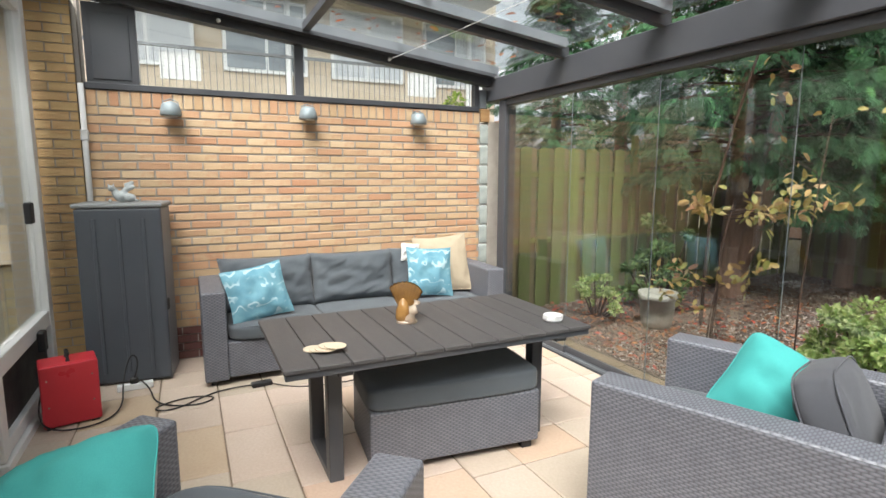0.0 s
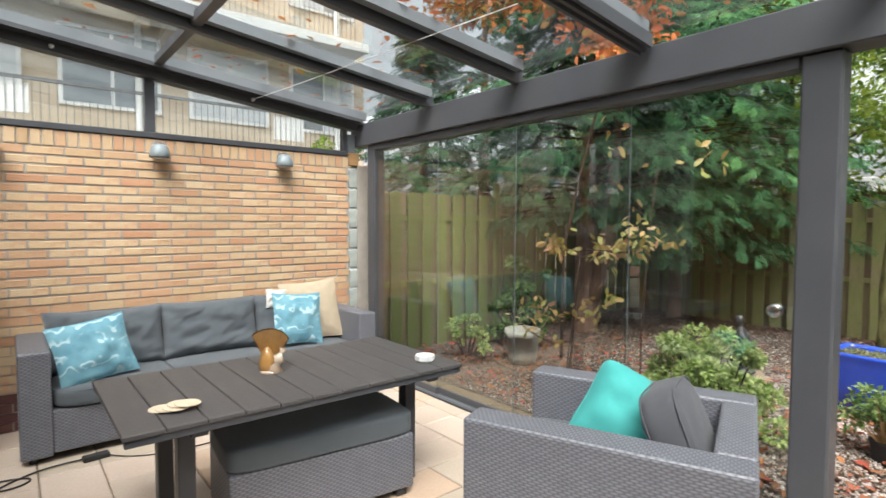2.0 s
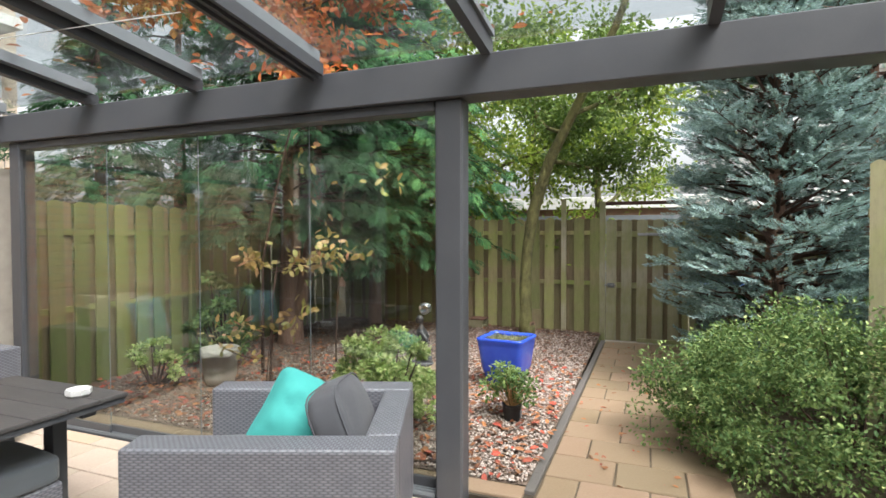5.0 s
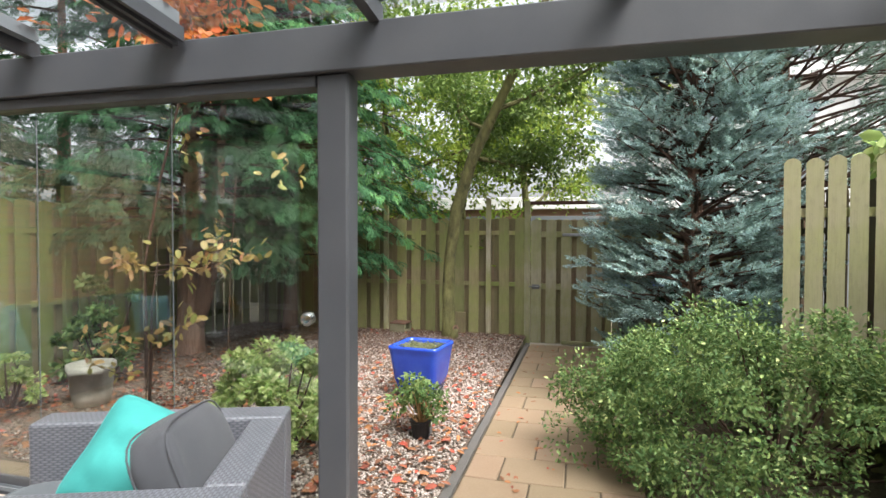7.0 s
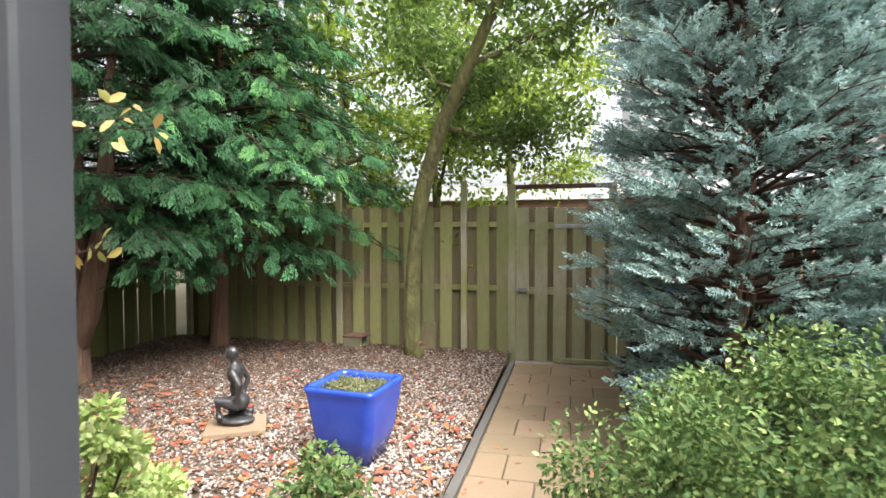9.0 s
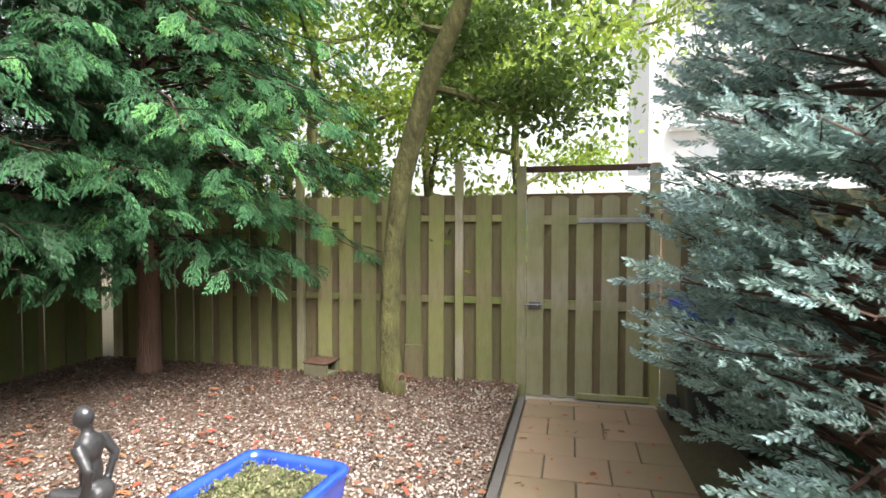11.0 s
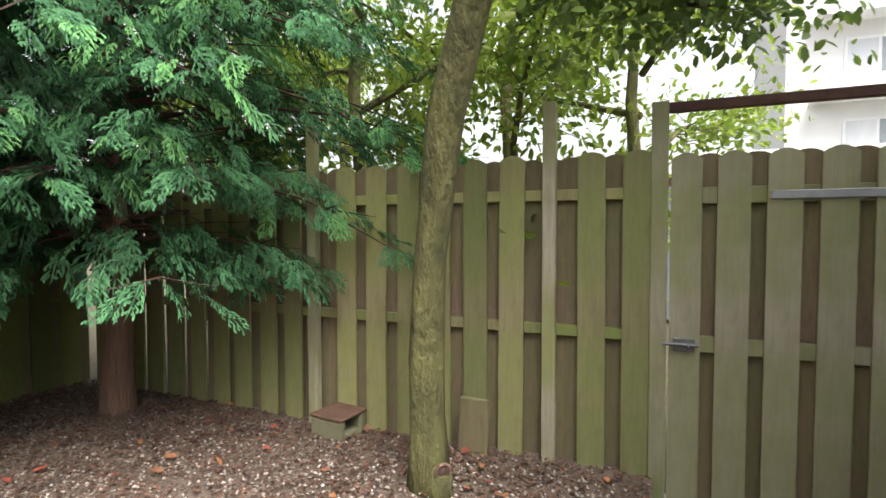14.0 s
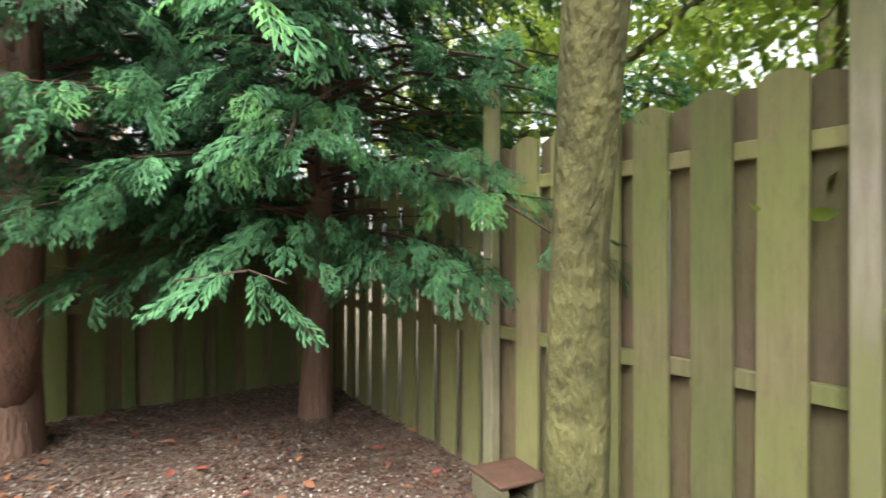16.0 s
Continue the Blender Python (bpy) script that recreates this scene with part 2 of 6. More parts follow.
M_FENCE_L = wood_mat("light_fence_board", (0.33, 0.30, 0.20), (0.24, 0.22, 0.145), (0.21, 0.23, 0.09), 0.4)
M_GATE = wood_mat("grey_gate_board", (0.52, 0.47, 0.405), (0.32, 0.27, 0.215), (0.262, 0.27, 0.114), 0.6, 0.22)
M_BARK = surface("mossy_bark", (0.17, 0.165, 0.058), (0.04, 0.039, 0.018), 8, 0.9, 0.85, 34, stretch=(1, 1, 0.5), dist=0.012)
M_BARK_R = surface("red_brown_bark", (0.25, 0.15, 0.105), (0.14, 0.085, 0.06), 8, 0.95, 0.9, 40, stretch=(1.6, 1.6, 0.25), dist=0.012)
M_CONIFER = leaf_mat("green_conifer_spray", [(0.040, 0.108, 0.055), (0.064, 0.165, 0.078), (0.095, 0.24, 0.10), (0.050, 0.135, 0.060)], 0.8, 0.25, 0.15)
M_CONIFER_T = leaf_mat("bright_conifer_tip", [(0.115, 0.29, 0.10), (0.17, 0.37, 0.135), (0.09, 0.23, 0.075)], 0.8, 0.3, 0.15)
M_YEW = leaf_mat("dark_conifer_spray", [(0.021, 0.068, 0.027), (0.033, 0.105, 0.042), (0.045, 0.128, 0.045)], 0.55, 0.3)
M_BLUE = leaf_mat("blue_conifer_spray", [(0.177, 0.262, 0.238), (0.264, 0.382, 0.355), (0.366, 0.495, 0.47), (0.147, 0.226, 0.171)], 0.85, 0.3, 0.15)
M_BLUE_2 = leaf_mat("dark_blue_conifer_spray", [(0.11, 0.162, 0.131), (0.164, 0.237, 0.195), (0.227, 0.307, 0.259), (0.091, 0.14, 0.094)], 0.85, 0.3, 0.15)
M_BLUE_D = leaf_mat("pale_blue_conifer_tip", [(0.291, 0.428, 0.429), (0.384, 0.517, 0.517), (0.238, 0.349, 0.328)], 0.85, 0.3, 0.15)
M_TWIG = surface("dead_inner_twigs", (0.085, 0.045, 0.03), (0.045, 0.028, 0.02), 12, 0.95, 0.3, 60)
M_LEAF = leaf_mat("green_tree_leaf", [(0.124, 0.202, 0.033), (0.207, 0.31, 0.048), (0.317, 0.392, 0.063), (0.166, 0.253, 0.039)], 0.45, 0.6)
M_LEAF_D = leaf_mat("dark_tree_leaf", [(0.078, 0.135, 0.036), (0.132, 0.217, 0.052), (0.202, 0.292, 0.064), (0.093, 0.164, 0.04)], 0.4, 0.45)
M_SHRUB = leaf_mat("shrub_leaf", [(0.062, 0.128, 0.042), (0.11, 0.195, 0.064), (0.20, 0.29, 0.105), (0.135, 0.185, 0.055)], 0.6, 0.3, 0.25)
M_VARIEG = leaf_mat("variegated_leaf", [(0.20, 0.34, 0.085), (0.43, 0.55, 0.18), (0.62, 0.67, 0.32), (0.27, 0.41, 0.115)], 0.45, 0.35)
M_OLIVE = leaf_mat("yellow_green_leaf", [(0.15, 0.20, 0.05), (0.22, 0.28, 0.07), (0.28, 0.30, 0.09), (0.17, 0.17, 0.06)], 0.5, 0.4)
M_AUTUMN = leaf_mat("autumn_leaf", [(0.42, 0.10, 0.03), (0.50, 0.19, 0.05), (0.34, 0.085, 0.035), (0.30, 0.2, 0.05)], 0.5, 0.4)
M_YELLOW = leaf_mat("yellowing_leaf", [(0.46, 0.40, 0.12), (0.52, 0.34, 0.12), (0.33, 0.38, 0.11), (0.58, 0.30, 0.17), (0.56, 0.49, 0.22)], 0.45, 0.4)
M_LITTER = leaf_mat("fallen_leaf", [(0.34, 0.11, 0.06), (0.20, 0.09, 0.05), (0.42, 0.18, 0.07), (0.14, 0.07, 0.045), (0.48, 0.08, 0.05)], 0.7, 0.1)
M_RATTAN = weave_mat("grey_rattan_weave", (0.155, 0.162, 0.19), (0.205, 0.212, 0.242), (0.075, 0.078, 0.092))
M_CUSHION = surface("grey_cushion_fabric", (0.078, 0.092, 0.106), (0.098, 0.112, 0.127), 5, 0.9, 0.35, 420, dist=0.001, sheen=0.15)
M_CUSHION_D = surface("dark_cushion_fabric", (0.058, 0.061, 0.072), (0.075, 0.078, 0.09), 5, 0.9, 0.35, 420, dist=0.001, sheen=0.1)
M_TEAL = surface("teal_pillow_fabric", (0.04, 0.315, 0.3), (0.06, 0.362, 0.345), 4, 0.85, 0.3, 300, dist=0.001)
M_OFFWHITE = surface("white_pillow_fabric", (0.68, 0.67, 0.65), (0.6, 0.6, 0.58), 5, 0.9, 0.3, 300, dist=0.001)
M_BEIGE = surface("beige_pillow_fabric", (0.47, 0.39, 0.28), (0.42, 0.345, 0.25), 5, 0.9, 0.3, 260, dist=0.001)
M_TABLE = surface("grey_brown_composite_plank", (0.06, 0.057, 0.058), (0.074, 0.07, 0.071), 5, 0.5, 0.2, 150, jitter=0.06, stretch=(1, 0.25, 1))


# ---- mesh helpers ----
def box_uv(me):
    """Lay every face by its own metres, so that woven and grained surfaces keep their true size."""
    uv = me.uv_layers.new(name="metres")
    n = len(me.loops)
    co = np.empty(len(me.vertices) * 3, np.float32)
    me.vertices.foreach_get("co", co)
    co = co.reshape(-1, 3)
    vi = np.empty(n, np.int32)
    me.loops.foreach_get("vertex_index", vi)
    nor = np.empty(len(me.polygons) * 3, np.float32)
    me.polygons.foreach_get("normal", nor)
    nor = np.abs(nor.reshape(-1, 3))
    tot = np.empty(len(me.polygons), np.int32)
    me.polygons.foreach_get("loop_total", tot)
    ax = np.repeat(np.argmax(nor, axis=1), tot)
    p = co[vi]
    u = np.where(ax == 0, p[:, 1], p[:, 0])
    w = np.where(ax == 2, p[:, 1], p[:, 2])
    uv.data.foreach_set("uv", np.stack([u, w], 1).astype(np.float32).ravel())


def mesh_of(name, bm, material, smooth=False):
    me = bpy.data.meshes.new(name)
    bm.normal_update()
    bm.to_mesh(me)
    bm.free()
    me.materials.append(material)
    if smooth:
        for p in me.polygons:
            p.use_smooth = True
    box_uv(me)
    return me


def part(name, bm, material, parent, label="", smooth=False):
    ob = new(name, mesh_of(name, bm, material, smooth))
    ob.parent = parent
    return tagged(ob, label)


def part_at(name, me, parent, x=0.0, y=0.0, z=0.0, rx=0.0, ry=0.0, rz=0.0):
    ob = new(name, me)
    ob.parent = parent
    ob.matrix_local = pose(x, y, z, rx, ry, rz)
    return ob


def thing(name, m, label, category, group=""):
    e = new(name)
    e.empty_display_size = 0.1
    e.matrix_world = m
    return tagged(e, label, category, group)


def structure(name, bm, material, label="", smooth=False):
    return tagged(new(name, mesh_of(name, bm, material, smooth)), label, kind="structure")


def holder(name, label):
    return tagged(new(name), label, kind="structure")


def box(bm, x0, x1, y0, y1, z0, z1, bev=0.0, seg=1):
    c = Matrix.Translation(((x0 + x1) / 2, (y0 + y1) / 2, (z0 + z1) / 2)) @ Matrix.Diagonal((x1 - x0, y1 - y0, z1 - z0, 1))
    r = bmesh.ops.create_cube(bm, size=1.0, matrix=c)
    if bev:
        es = list({e for v in r["verts"] for e in v.link_edges})
        bmesh.ops.bevel(bm, geom=es, offset=bev, segments=seg, affect="EDGES", profile=0.5)
    return bm


def boxed(*a, **k):
    return box(bmesh.new(), *a, **k)


def cyl(bm, p0, p1, r0, r1=None, n=12, caps=True):
    p0, p1 = Vector(p0), Vector(p1)
    r1 = r0 if r1 is None else r1
    d = p1 - p0
    m = Matrix.Translation((p0 + p1) / 2) @ d.to_track_quat("Z", "Y").to_matrix().to_4x4()
    bmesh.ops.create_cone(bm, cap_ends=caps, segments=n, radius1=r0, radius2=r1, depth=d.length, matrix=m)
    return bm


def tube(bm, pts, radii, n=8):
    """A round limb or cable along points, with a radius at each."""
    pts = [Vector(p) for p in pts]
    if isinstance(radii, (int, float)):
        radii = [radii] * len(pts)
    rings, up = [], Vector((0.3, 0.2, 1)).normalized()
    for i, p in enumerate(pts):
        d = (pts[min(i + 1, len(pts) - 1)] - pts[max(i - 1, 0)]).normalized()
        a = d.cross(up if abs(d.dot(up)) < 0.95 else Vector((1, 0, 0))).normalized()
        b = d.cross(a)
        rings.append([bm.verts.new(p + (a * math.cos(2 * math.pi * k / n) + b * math.sin(2 * math.pi * k / n)) * radii[i]) for k in range(n)])
    for r0, r1 in zip(rings, rings[1:]):
        for k in range(n):
            bm.faces.new((r0[k], r0[(k + 1) % n], r1[(k + 1) % n], r1[k]))
    bm.faces.new(rings[0][::-1])
    bm.faces.new(rings[-1])
    return bm


def spin(bm, profile, n=24, cx=0.0, cy=0.0):
    """A turned body from (radius, height) pairs."""
    rings = [[bm.verts.new((cx + r * math.cos(2 * math.pi * k / n), cy + r * math.sin(2 * math.pi * k / n), z)) for k in range(n)] for r, z in profile]
    for a, b in zip(rings, rings[1:]):
        for k in range(n):
            bm.faces.new((a[k], a[(k + 1) % n], b[(k + 1) % n], b[k]))
    bm.faces.new(rings[0][::-1])
    bm.faces.new(rings[-1])
    return bm


def soft_box(bm, sx, sy, sz, power=5.0, n=10, wrinkle=0.0, seed=0, crown=0.0):
    """A stuffed cushion block: a cube pressed towards a rounded body, centred at the origin."""
    r = bmesh.ops.create_cube(bm, size=2.0)
    bmesh.ops.subdivide_edges(bm, edges=bm.edges[:], cuts=n, use_grid_fill=True)
    for v in bm.verts:
        p = v.co
        q = Vector([math.sin(c * math.pi / 2 * 0.98) for c in p])
        k = (abs(q.x) ** power + abs(q.y) ** power + abs(q.z) ** power) ** (1 / power)
        q = q / k
        bulge = 1 + crown * (1 - min(1, q.x * q.x)) * (1 - min(1, q.y * q.y))
        w = Vector((q.x * sx / 2, q.y * sy / 2, q.z * sz / 2 * bulge))
        if wrinkle:
            w += Vector((0, 0, 1)) * wrinkle * noise.noise(Vector((w.x * 7 + seed, w.y * 7, w.z * 9))) + q * wrinkle * 0.6 * noise.noise(Vector((w.x * 18, w.y * 18 + seed, w.z * 18)))
        v.co = w
    return bm


def pillow(bm, w, h, t, seed=0, n=26, front_only=False, back_only=False, edge=2.2, crease=1.0, blunt=0.03):
    """A square scatter pillow lying in the x z plane, pinched at its corners, creased."""
    def pt(i, j, side):
        u, v = 2 * i / n - 1, 2 * j / n - 1
        a = max(0.0, 1 - abs(u) ** edge) ** 0.75 * max(0.0, 1 - abs(v) ** edge) ** 0.75
        pin = 1 - 0.10 * (1 - abs(v) ** 2) * abs(u) ** 2
        pin2 = 1 - 0.10 * (1 - abs(u) ** 2) * abs(v) ** 2
        wr = 0.03 * a * noise.noise(Vector((u * 2.2 + seed, v * 2.2, side * 3 + seed)))
        cr = crease * (0.012 * (1 - a) * noise.noise(Vector((u * 7 + seed, v * 7, side))) + 0.010 * a * noise.noise(Vector(((u + v) * 7 + seed, (u - v) * 2.2, side * 2))))
        rd = 1 - blunt * abs(u * v) ** 4
        pin, pin2 = pin * rd, pin2 * rd
        return (u * w / 2 * pin, side * (t / 2 * a + wr) + cr * (0 if abs(u) == 1 or abs(v) == 1 else 1), v * h / 2 * pin2)
    for side in ((1,) if back_only else (-1,) if front_only else (-1, 1)):
        g = [[bm.verts.new(pt(i, j, side)) for j in range(n + 1)] for i in range(n + 1)]
        for i in range(n):
            for j in range(n):
                q = (g[i][j], g[i + 1][j], g[i + 1][j + 1], g[i][j + 1])
                bm.faces.new(q if side < 0 else q[::-1])
    bmesh.ops.remove_doubles(bm, verts=bm.verts[:], dist=0.0004)
    return bm


def scattered(name, tv, tf, mats, material):
    """One mesh that holds small templates many times over, each at its own 3 x 4 matrix. tv, tf: one template, or lists of templates to deal out."""
    if not isinstance(tv, list) or not isinstance(tv[0], np.ndarray):
        tv, tf = [np.asarray(tv, np.float32)], [tf]
    mats = np.asarray(mats, np.float32)
    C, Lp, T, base = [], [], [], 0
    for q, (v, f) in enumerate(zip(tv, tf)):
        m = mats[q::len(tv)]
        n, k = len(m), len(v)
        C.append((np.einsum("nij,kj->nki", m[:, :, :3], v.astype(np.float32)) + m[:, None, :, 3]).reshape(-1, 3))
        flat = np.concatenate([np.asarray(a, np.int32) for a in f])
        Lp.append((flat[None, :] + base + (np.arange(n, dtype=np.int32) * k)[:, None]).ravel())
        T.append(np.tile(np.array([len(a) for a in f], np.int32), n))
        base += n * k
    co, loops, tot = np.concatenate(C), np.concatenate(Lp), np.concatenate(T)
    start = np.concatenate([[0], np.cumsum(tot)[:-1]]).astype(np.int32)
    me = bpy.data.meshes.new(name)
    me.vertices.add(len(co))
    me.vertices.foreach_set("co", co.astype(np.float32).ravel())
    me.loops.add(len(loops))
    me.loops.foreach_set("vertex_index", loops.astype(np.int32))
    me.polygons.add(len(tot))
    me.polygons.foreach_set("loop_start", start)
    me.polygons.foreach_set("loop_total", tot)
    me.update(calc_edges=True)
    me.materials.append(material)
    return me


def frames_along(pos, out, up, size, spin_deg, rng):
    """3 x 4 matrices whose x runs along out and whose z leans to up, turned a little about x."""
    out = out / np.linalg.norm(out, axis=1, keepdims=True)
    side = np.cross(up, out)
    side /= np.linalg.norm(side, axis=1, keepdims=True) + 1e-9
    z = np.cross(out, side)
    a = np.radians(rng.normal(0, spin_deg, len(pos)))[:, None]
    y2 = side * np.cos(a) + z * np.sin(a)
    z2 = -side * np.sin(a) + z * np.cos(a)
    s = np.asarray(size).reshape(-1, 1)
    return np.stack([out * s, y2 * s, z2 * s, pos], axis=2)

# ---- ground, patio, path ----
g = bmesh.new()
bmesh.ops.create_grid(g, x_segments=2, y_segments=2, size=400)
structure("ground", g, M_GROUND, "dark bare soil around the house and garden").location.z = -0.16

PATIO_X0, PATIO_X1, PATIO_Y0, PATIO_Y1 = 0.0, 3.68, -3.0, 4.9
patio = structure("floor", boxed(PATIO_X0, PATIO_X1, PATIO_Y0, PATIO_Y1, -0.12, -0.008), M_JOINT, "patio floor of pale sandstone slabs with sandy joints")
rng = random.Random(5)


def slab_mesh(w, d, h=0.03, bev=0.005, material=M_SLAB):
    bm = boxed(0, w, 0, d, -h, 0, bev=bev)
    for v in bm.verts:
        v.co.x += rng.uniform(-0.0015, 0.0015)
        v.co.y += rng.uniform(-0.0015, 0.0015)
    return mesh_of("tile", bm, material)


def lay_slabs(parent, x0, x1, y0, y1, widths, lengths, along, z_of, materials):
    """Rows of slabs of mixed length with staggered joints."""
    cache, a, row = {}, (x0 if along == "y" else y0), 0
    end_a, b0, b1 = (x1, y0, y1) if along == "y" else (y1, x0, x1)
    while a < end_a - 0.05:
        w = min(widths[row % len(widths)], end_a - a)
        b = b0
        first = True
        while b < b1 - 0.03:
            ln = rng.choice(lengths) * (rng.choice((0.5, 0.75, 1.0)) if first else 1.0)
            first = False
            ln = min(round(ln, 2), b1 - b)
            key = (round(w, 2), round(ln, 2), rng.randrange(2), rng.randrange(len(materials)))
            if key not in cache:
                cache[key] = slab_mesh(w - 0.008, ln - 0.008, material=materials[key[3]]) if along == "y" else slab_mesh(ln - 0.008, w - 0.008, material=materials[key[3]])
            px, py = (a, b) if along == "y" else (b, a)
            part_at("tile", cache[key], parent, px, py, z_of(px, py) + rng.uniform(-0.0015, 0.0015), rng.uniform(-0.1, 0.1), rng.uniform(-0.1, 0.1))
            b += ln
        a += w
        row += 1


def path_z(x):
    return -0.015 * max(0.0, x - 4.0)


PATH_Y0, PATH_Y1 = -0.45, 0.60
GARDEN_X1, FENCE_L, FENCE_R = 9.06, 5.15, -2.25
bm = bmesh.new()
bmesh.ops.create_grid(bm, x_segments=30, y_segments=10, size=0.5, matrix=Matrix.Translation(((3.84 + 8.98) / 2, (PATH_Y0 + PATH_Y1) / 2, 0)) @ Matrix.Diagonal((8.98 - 3.84, PATH_Y1 - PATH_Y0, 1, 1)))
for v in bm.verts:
    v.co.z = path_z(v.co.x) - 0.010
path = structure("path", bm, M_JOINT_P, "garden path bed of sand under yellow slabs")
bm = boxed(3.84, 4.02, PATH_Y1, 4.9, -0.1, -0.014)
strip = structure("pavement", bm, M_SAND, "narrow paved strip along the glass wall")


def gravel_z(x, y):
    return 0.012 + 0.03 * min(1.0, max(0.0, (x - 6.5) / 2)) + 0.012 * noise.noise(Vector((x * 1.3, y * 1.3, 2))) + 0.085 * math.exp(-((x - 8.4) ** 2 + (y - 1.66) ** 2) / 0.10)


bm = bmesh.new()
bmesh.ops.create_grid(bm, x_segments=90, y_segments=80, size=0.5, matrix=Matrix.Translation(((4.03 + 9.1) / 2, (0.66 + 5.2) / 2, 0)) @ Matrix.Diagonal((9.1 - 4.03, 5.2 - 0.66, 1, 1)))
for v in bm.verts:
    v.co.z = gravel_z(v.co.x, v.co.y) - 0.012 + 0.006 * noise.noise(v.co * 14)
gravel_bed = structure("ground_gravel_bed", bm, M_SOIL, "brown gravel bed strewn with fallen leaves", True)
bm = bmesh.new()
bmesh.ops.create_grid(bm, x_segments=60, y_segments=24, size=0.5, matrix=Matrix.Translation(((3.84 + 9.1) / 2, (-2.3 + PATH_Y0) / 2, 0)) @ Matrix.Diagonal((9.1 - 3.84, PATH_Y0 + 2.3, 1, 1)))
for v in bm.verts:
    v.co.z = path_z(v.co.x) - 0.01 + 0.02 * noise.noise(v.co * 3)
structure("ground_border", bm, M_GROUND, "dark planted border soil beside the path", True)
bm = bmesh.new()
for i in range(20):
    x0 = 3.95 + i * 0.252
    box(bm, x0, x0 + 0.25, PATH_Y1 + 0.003, PATH_Y1 + 0.062, path_z(x0) - 0.08, path_z(x0) + 0.008, bev=0.004)
structure("trim_gravel_edging", bm, M_EDGE, "dark grey edging strip between gravel and path")

# ---- brick walls ----
COURSE, LEN, WALL_Y, WALL_TOP, ROWLOCK = 0.0658, 0.225, 4.9, 2.09, 0.115
wall_north = structure("wall_north", boxed(0.30, 3.585, WALL_Y + 0.006, WALL_Y + 0.12, -0.1, WALL_TOP - 0.004), M_MORTAR, "garden wall of buff and orange bricks with a rowlock top")


def brick_mesh(w, h, material, seed, depth=0.05):
    bm = boxed(0, w, 0, depth, 0, h, bev=0.0035)
    r2 = random.Random(seed)
    for v in bm.verts:
        v.co += Vector((r2.uniform(-0.002, 0.002), r2.uniform(-0.0015, 0.0015), r2.uniform(-0.002, 0.002)))
    return mesh_of("brick", bm, material)


B_FULL = [brick_mesh(LEN - 0.013, COURSE - 0.0135, M_BRICK, k) for k in range(4)]
B_DARK = [brick_mesh(LEN - 0.011, COURSE - 0.012, M_PLINTH, 20 + k) for k in range(2)]
B_ROW = [brick_mesh(0.059, ROWLOCK - 0.008, M_BRICK, 40 + k) for k in range(3)]
brick_cache = {}


def house_wall(name, axis, at, a0, a1, z0, z1, material, label, pieces=False):
    """A wall of joined bricks on a mortar core; axis is the way the courses run."""
    bm = bmesh.new()
    r2 = random.Random(name)
    core = boxed(at - 0.25, at - 0.008, a0, a1, z0 - 0.1, z1) if axis == "y" else boxed(a0, a1, at + 0.008, at + 0.25, z0 - 0.1, z1)
    w = structure(name, core, M_MORTAR, label)
    z, k = z0, 0
    while z < z1 - 0.02:
        a = a0 - (LEN / 2 if k % 2 else 0)
        while a < a1:
            s, e = max(a, a0), min(a + LEN - 0.011, a1)
            if e - s > 0.02:
                d = r2.uniform(-0.002, 0.002)
                if pieces:
                    part("brick", boxed(s, e, at + d, at + 0.05, z, z + COURSE - 0.0085), material, w)
                elif axis == "y":
                    box(bm, at - 0.05, at + d, s, e, z, z + COURSE - 0.0085)
                else:
                    box(bm, s, e, at + d, at + 0.05, z, z + COURSE - 0.0085)
            a += LEN
        z += COURSE
        k += 1
    if not pieces:
        tagged(part("bricks", bm, material, w), kind="stuff")
    return w


# ---- veranda frame ----
def bar(name, x0, x1, y0, y1, z0, z1, label, material=M_ANTHRA, bev=0.004):
    return structure(name, boxed(x0, x1, y0, y1, z0, z1, bev=bev), material, label)


GX = 3.75
bar("trim_beam", GX - 0.09, GX + 0.09, -2.6, 4.99, 2.184, 2.392, "long anthracite aluminium gutter beam of the veranda", bev=0.006)
bar("trim_beam_gutter_lip", GX + 0.093, GX + 0.13, -2.6, 4.99, 2.225, 2.42, "anthracite gutter lip")
bar("trim_glass_top_rail", GX - 0.055, GX + 0.055, 1.105, 4.60, 2.128, 2.182, "anthracite top rail of the sliding glass wall")
bar("trim_post_corner", GX - 0.06, GX + 0.06, 4.602, 4.725, -0.02, 2.182, "anthracite corner post of the veranda", bev=0.008)
bar("trim_post_front", GX - 0.06, GX + 0.06, 0.942, 1.098, -0.02, 2.182, "anthracite aluminium post of the veranda", bev=0.01)
bar("trim_post_end", GX - 0.065, GX + 0.065, -2.6, -2.44, -0.02, 2.182, "anthracite aluminium end post of the veranda", bev=0.01)
track = holder("trim_floor_track", "dark aluminium floor track of the sliding glass panels")
for k in range(4):
    part("track_rib", boxed(GX - 0.052 + k * 0.03, GX - 0.046 + k * 0.03, 1.105, 4.60, -0.008, 0.022), M_ANTHRA_L, track)
part("track_base", boxed(GX - 0.06, GX + 0.06, 1.105, 4.60, -0.06, 0.004), M_ANTHRA, track)
